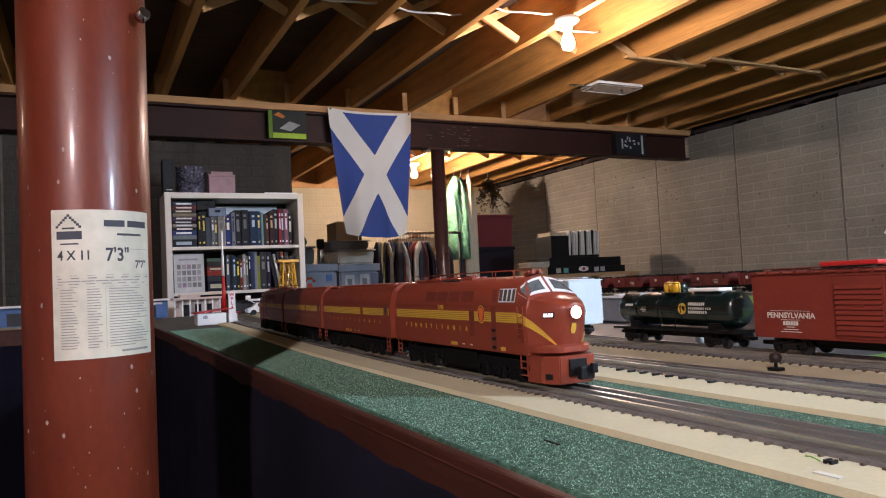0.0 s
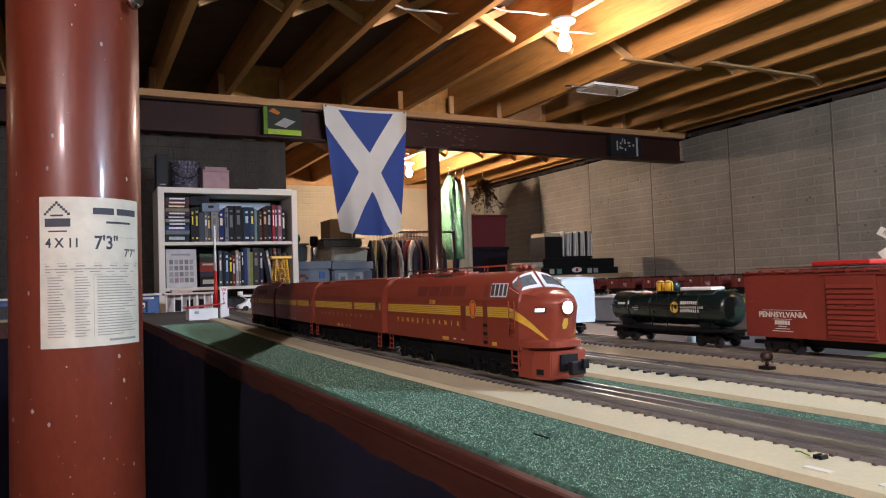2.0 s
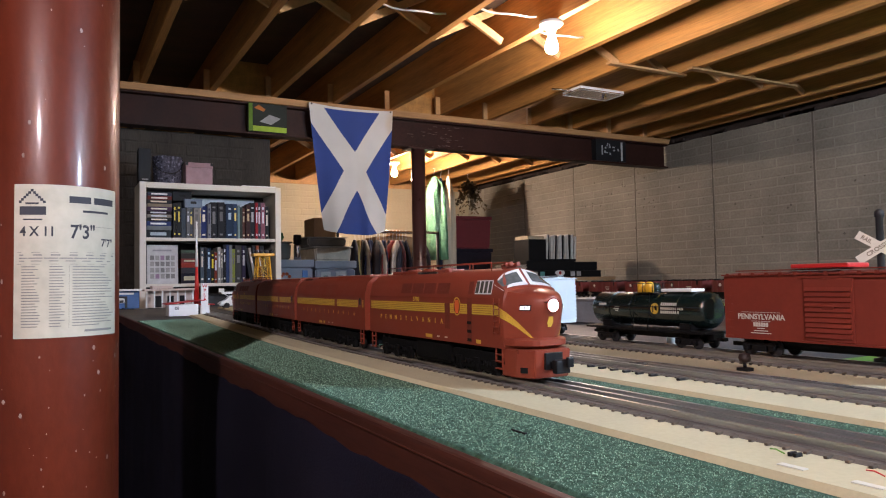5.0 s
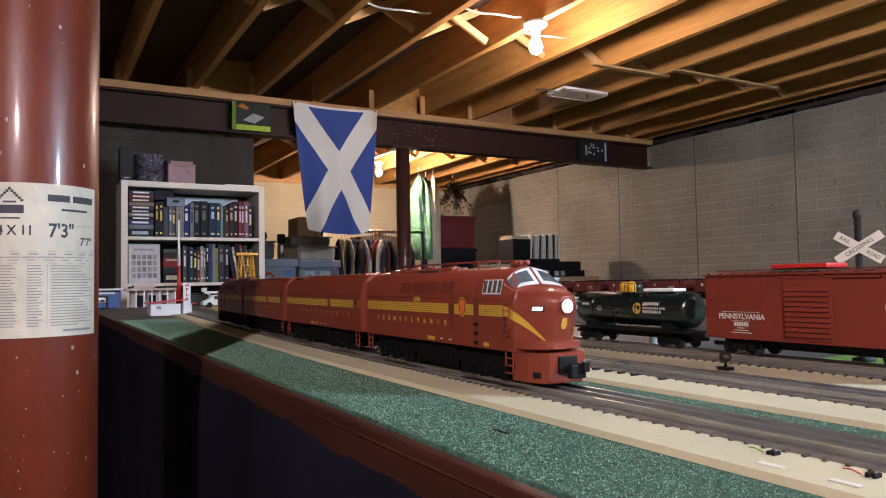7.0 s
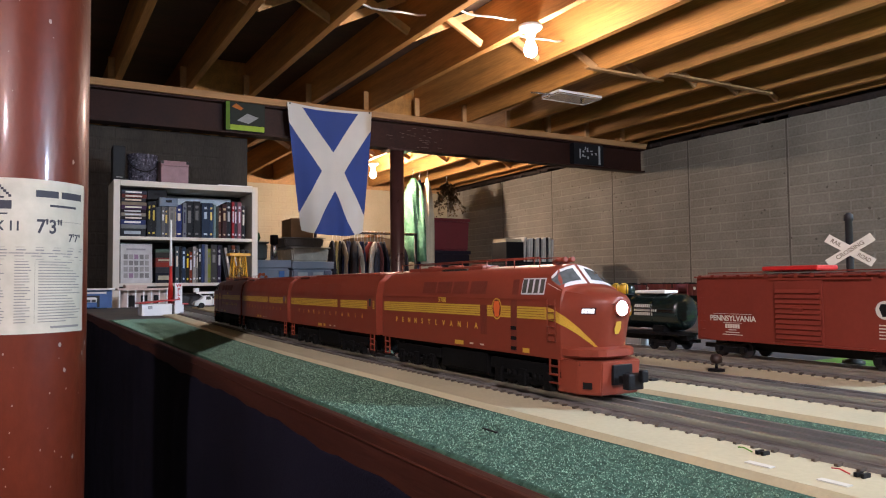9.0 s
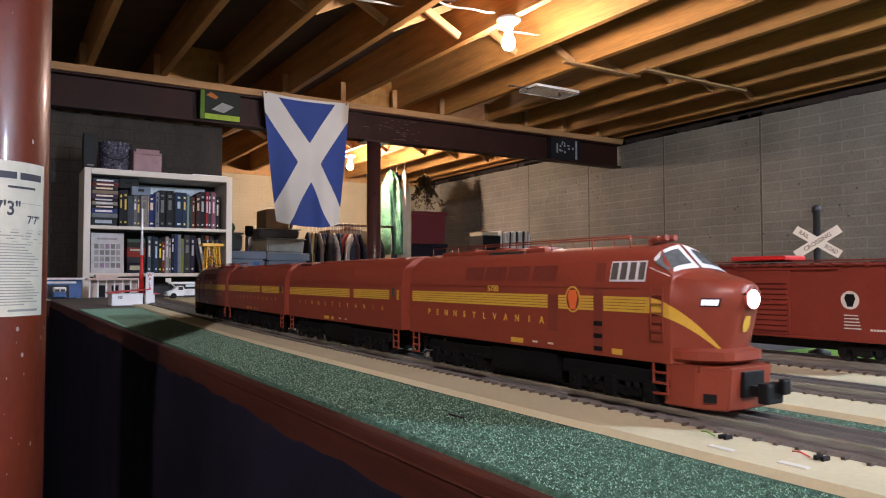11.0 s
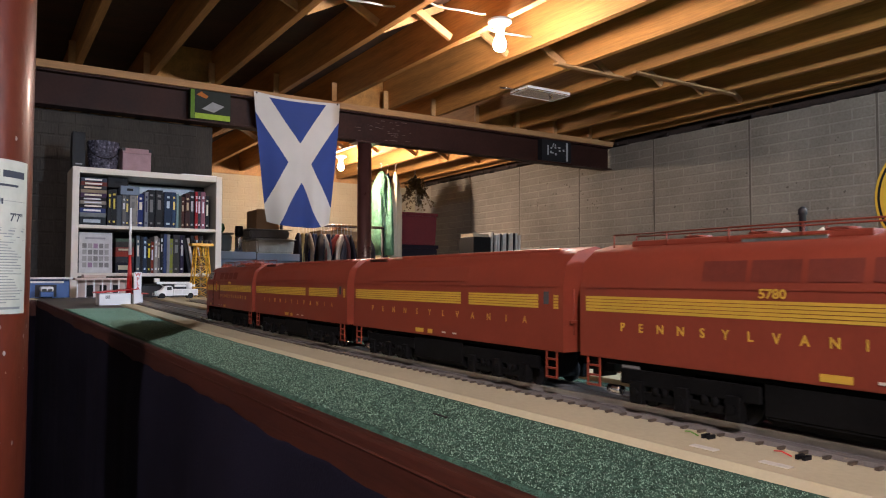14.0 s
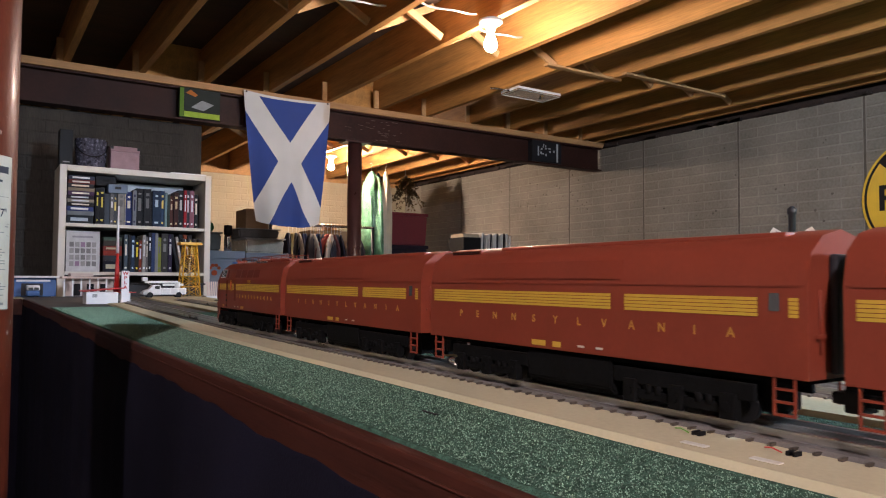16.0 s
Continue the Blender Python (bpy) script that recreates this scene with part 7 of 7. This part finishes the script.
def brick_mesh(length):
    bm = B()
    a, b, e = length / 2, COURSE / 2, 0.004
    back = [bm.verts.new((0.0, y, z)) for y, z in ((-a + 0.004, -b + 0.004), (a - 0.004, -b + 0.004), (a - 0.004, b - 0.004), (-a + 0.004, b - 0.004))]
    front = [bm.verts.new((-0.0035, y, z)) for y, z in ((-a + 0.004 + e, -b + 0.004 + e), (a - 0.004 - e, -b + 0.004 + e), (a - 0.004 - e, b - 0.004 - e), (-a + 0.004 + e, b - 0.004 - e))]
    for k in range(4):
        bm.faces.new((back[k], back[(k + 1) % 4], front[(k + 1) % 4], front[k]))
    bm.faces.new(front)
    return mesh_of("brick", bm, M_BRICK)


FULL = PANEL / 3 - 0.006
long_brick, half_brick = brick_mesh(FULL), brick_mesh(FULL / 2)
rest_v, rest_f = [], []
rnd = random.Random(11)
count = 0
for p in range(-8, 6):
    y0 = SEAM0 + PANEL * p
    if y0 + PANEL > Y1:
        continue
    part("seam", box(B(), WALL_X - 0.0022, WALL_X - 0.0002, y0 - 0.007, y0 + 0.007, 1.0, 2.452), M_SEAM, wall_east, "rough dark form seam")
    for c in range(20):
        z = 2.452 - COURSE * (c + 0.5)
        if z < 1.02:
            continue
        row = [(0.009 + FULL * (k + 0.5), 1) for k in range(3)] if c % 2 == 0 else [(0.009 + FULL * 0.25, 0), (0.009 + FULL, 1), (0.009 + FULL * 2, 1), (0.009 + FULL * 2.75, 0)]
        for dy, whole in row:
            y = y0 + dy
            if 2.0 < y < 6.4 and z > 1.24 and count < 300:
                ob = new("brick", long_brick if whole else half_brick)
                ob.parent = wall_east
                ob.location = (WALL_X - 0.0002 + rnd.uniform(0, 0.0012), y, z)
                count += 1
            else:
                n, me = len(rest_v), (long_brick if whole else half_brick)
                for v in me.vertices:
                    rest_v.append((WALL_X - 0.0002 + v.co.x, y + v.co.y, z + v.co.z))
                rest_f += [tuple(n + i for i in f.vertices) for f in me.polygons]
me = bpy.data.meshes.new("brick_rest")
me.from_pydata(rest_v, [], rest_f)
me.materials.append(M_BRICK)
rest = new("brick_rest", me)
rest.parent = wall_east
rest["kind"] = "stuff"
# pits and tie holes in the concrete
bm = B()
for k in range(150):
    y, z, s = rnd.uniform(1.6, 6.6), rnd.uniform(1.3, 2.43), rnd.choice((0.004, 0.006, 0.010))
    if rnd.random() < 0.35:
        y, z = rnd.gauss(5.0, 0.35), rnd.gauss(2.1, 0.12)
    bm.faces.new([bm.verts.new((WALL_X - 0.0046, y + s * math.cos(t) * rnd.uniform(0.6, 1.2), z + s * math.sin(t) * rnd.uniform(0.6, 1.2))) for t in [q * math.pi / 3 for q in range(6)]])
pits = part("pits", bm, M_SEAM, wall_east)
pits["kind"] = "stuff"
# faint block courses of the storage end wall
v, f = [], []
for c in range(20):
    z = 2.45 - 0.0716 * (c + 0.5)
    for k in range(22):
        y = 1.25 + 0.17 * k + (0.085 if c % 2 else 0)
        n = len(v)
        v += [(y - 0.080, Y1 - 0.0002, z - 0.031), (y + 0.080, Y1 - 0.0002, z - 0.031), (y + 0.080, Y1 - 0.0002, z + 0.031), (y - 0.080, Y1 - 0.0002, z + 0.031),
              (y - 0.077, Y1 - 0.0014, z - 0.028), (y + 0.077, Y1 - 0.0014, z - 0.028), (y + 0.077, Y1 - 0.0014, z + 0.028), (y - 0.077, Y1 - 0.0014, z + 0.028)]
        f += [(n + 4, n + 5, n + 6, n + 7), (n, n + 1, n + 5, n + 4), (n + 1, n + 2, n + 6, n + 5), (n + 2, n + 3, n + 7, n + 6), (n + 3, n, n + 4, n + 7)]
me = bpy.data.meshes.new("brick_rest")
me.from_pydata(v, [], f)
me.materials.append(M_CREAM)
ob = new("brick_rest", me)
ob.parent = bpy.data.objects["wall_north"]
ob["kind"] = "stuff"
# partition relief: shallow brick courses cast in the wall, in its shade-darkened colour
v, f = [], []
rnd = random.Random(21)
for c in range(18):
    z = 2.245 - 0.0716 * (c + 0.5)
    for k in range(13):
        x = -1.05 + 0.178 * k + (0.089 if c % 2 else 0)
        if x > 1.17:
            continue
        n, d = len(v), 0.0026 + rnd.uniform(-0.0008, 0.0010)
        v += [(x - 0.084, 4.4398, z - 0.032), (x + 0.084, 4.4398, z - 0.032), (x + 0.084, 4.4398, z + 0.032), (x - 0.084, 4.4398, z + 0.032),
              (x - 0.080, 4.4398 - d, z - 0.028), (x + 0.080, 4.4398 - d, z - 0.028), (x + 0.080, 4.4398 - d, z + 0.028), (x - 0.080, 4.4398 - d, z + 0.028)]
        f += [(n + 4, n + 5, n + 6, n + 7), (n, n + 1, n + 5, n + 4), (n + 1, n + 2, n + 6, n + 5), (n + 2, n + 3, n + 7, n + 6), (n + 3, n, n + 4, n + 7)]
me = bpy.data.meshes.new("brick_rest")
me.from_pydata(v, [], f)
me.materials.append(M_SHADEDWALL)
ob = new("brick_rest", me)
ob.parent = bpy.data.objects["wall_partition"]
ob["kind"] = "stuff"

# ---- what moves: the train draws off from rest and runs towards the viewer ----
RUN = [(0.0, 0.015), (4.2, 0.015), (4.6, 0.0165), (5.2, 0.0265), (5.8, 0.040), (6.5, 0.0556), (7.0, 0.067), (7.5, 0.081), (8.0, 0.097), (8.5, 0.1172), (9.0, 0.142), (9.5, 0.170),
       (10.0, 0.203), (10.5, 0.240), (11.0, 0.279), (11.5, 0.320), (12.0, 0.3635), (12.5, 0.407), (13.0, 0.451), (13.5, 0.495), (14.0, 0.5395), (14.5, 0.5845), (15.0, 0.630), (15.5, 0.676), (16.0, 0.722)]


def gone(t):
    return float(np.interp(t, [a for a, _ in RUN], [b for _, b in RUN]))


def unit_pose(tip, length, backward, s):
    """The pose of a unit whose front end stands at tip - s along the line; its local y runs from its own nose."""
    ya, yb = tip - s + 0.08, tip - s + length - 0.08
    a, b = Vector((near(ya), ya, UNIT_Z)), Vector((near(yb), yb, UNIT_Z))
    d = (b - a).normalized()
    turn = Matrix.Rotation(math.atan2(-d.x, d.y), 4, "Z")
    start = a - d * 0.08
    if backward:
        start = a + d * (length - 0.08)
        turn = turn @ Matrix.Rotation(math.pi, 4, "Z")
    return Matrix.Translation(start) @ turn


def motions():
    for ob, tip, length, backward in UNITS:
        walk(ob, [(t, unit_pose(tip, length, backward, s)) for t, s in RUN])
    # wheelsets roll without slipping, in small steps
    times = [0.0, 4.2]
    s, t = gone(4.2), 4.2
    while t < 16.0:
        t = round(t + 1 / 30, 4)
        if gone(t) - s > 0.0125:
            s = gone(t)
            times.append(t)
    if times[-1] < 16.0:
        times.append(16.0)
    flipped = UNITS[3][0]
    for w in WHEELS:
        top = w.parent.parent
        sign = -1 if top is flipped else 1
        place = w.location.copy()
        walk(w, [(t, Matrix.Translation(place) @ Matrix.Rotation(sign * gone(t) / 0.0098, 4, "X")) for t in times])


motions()
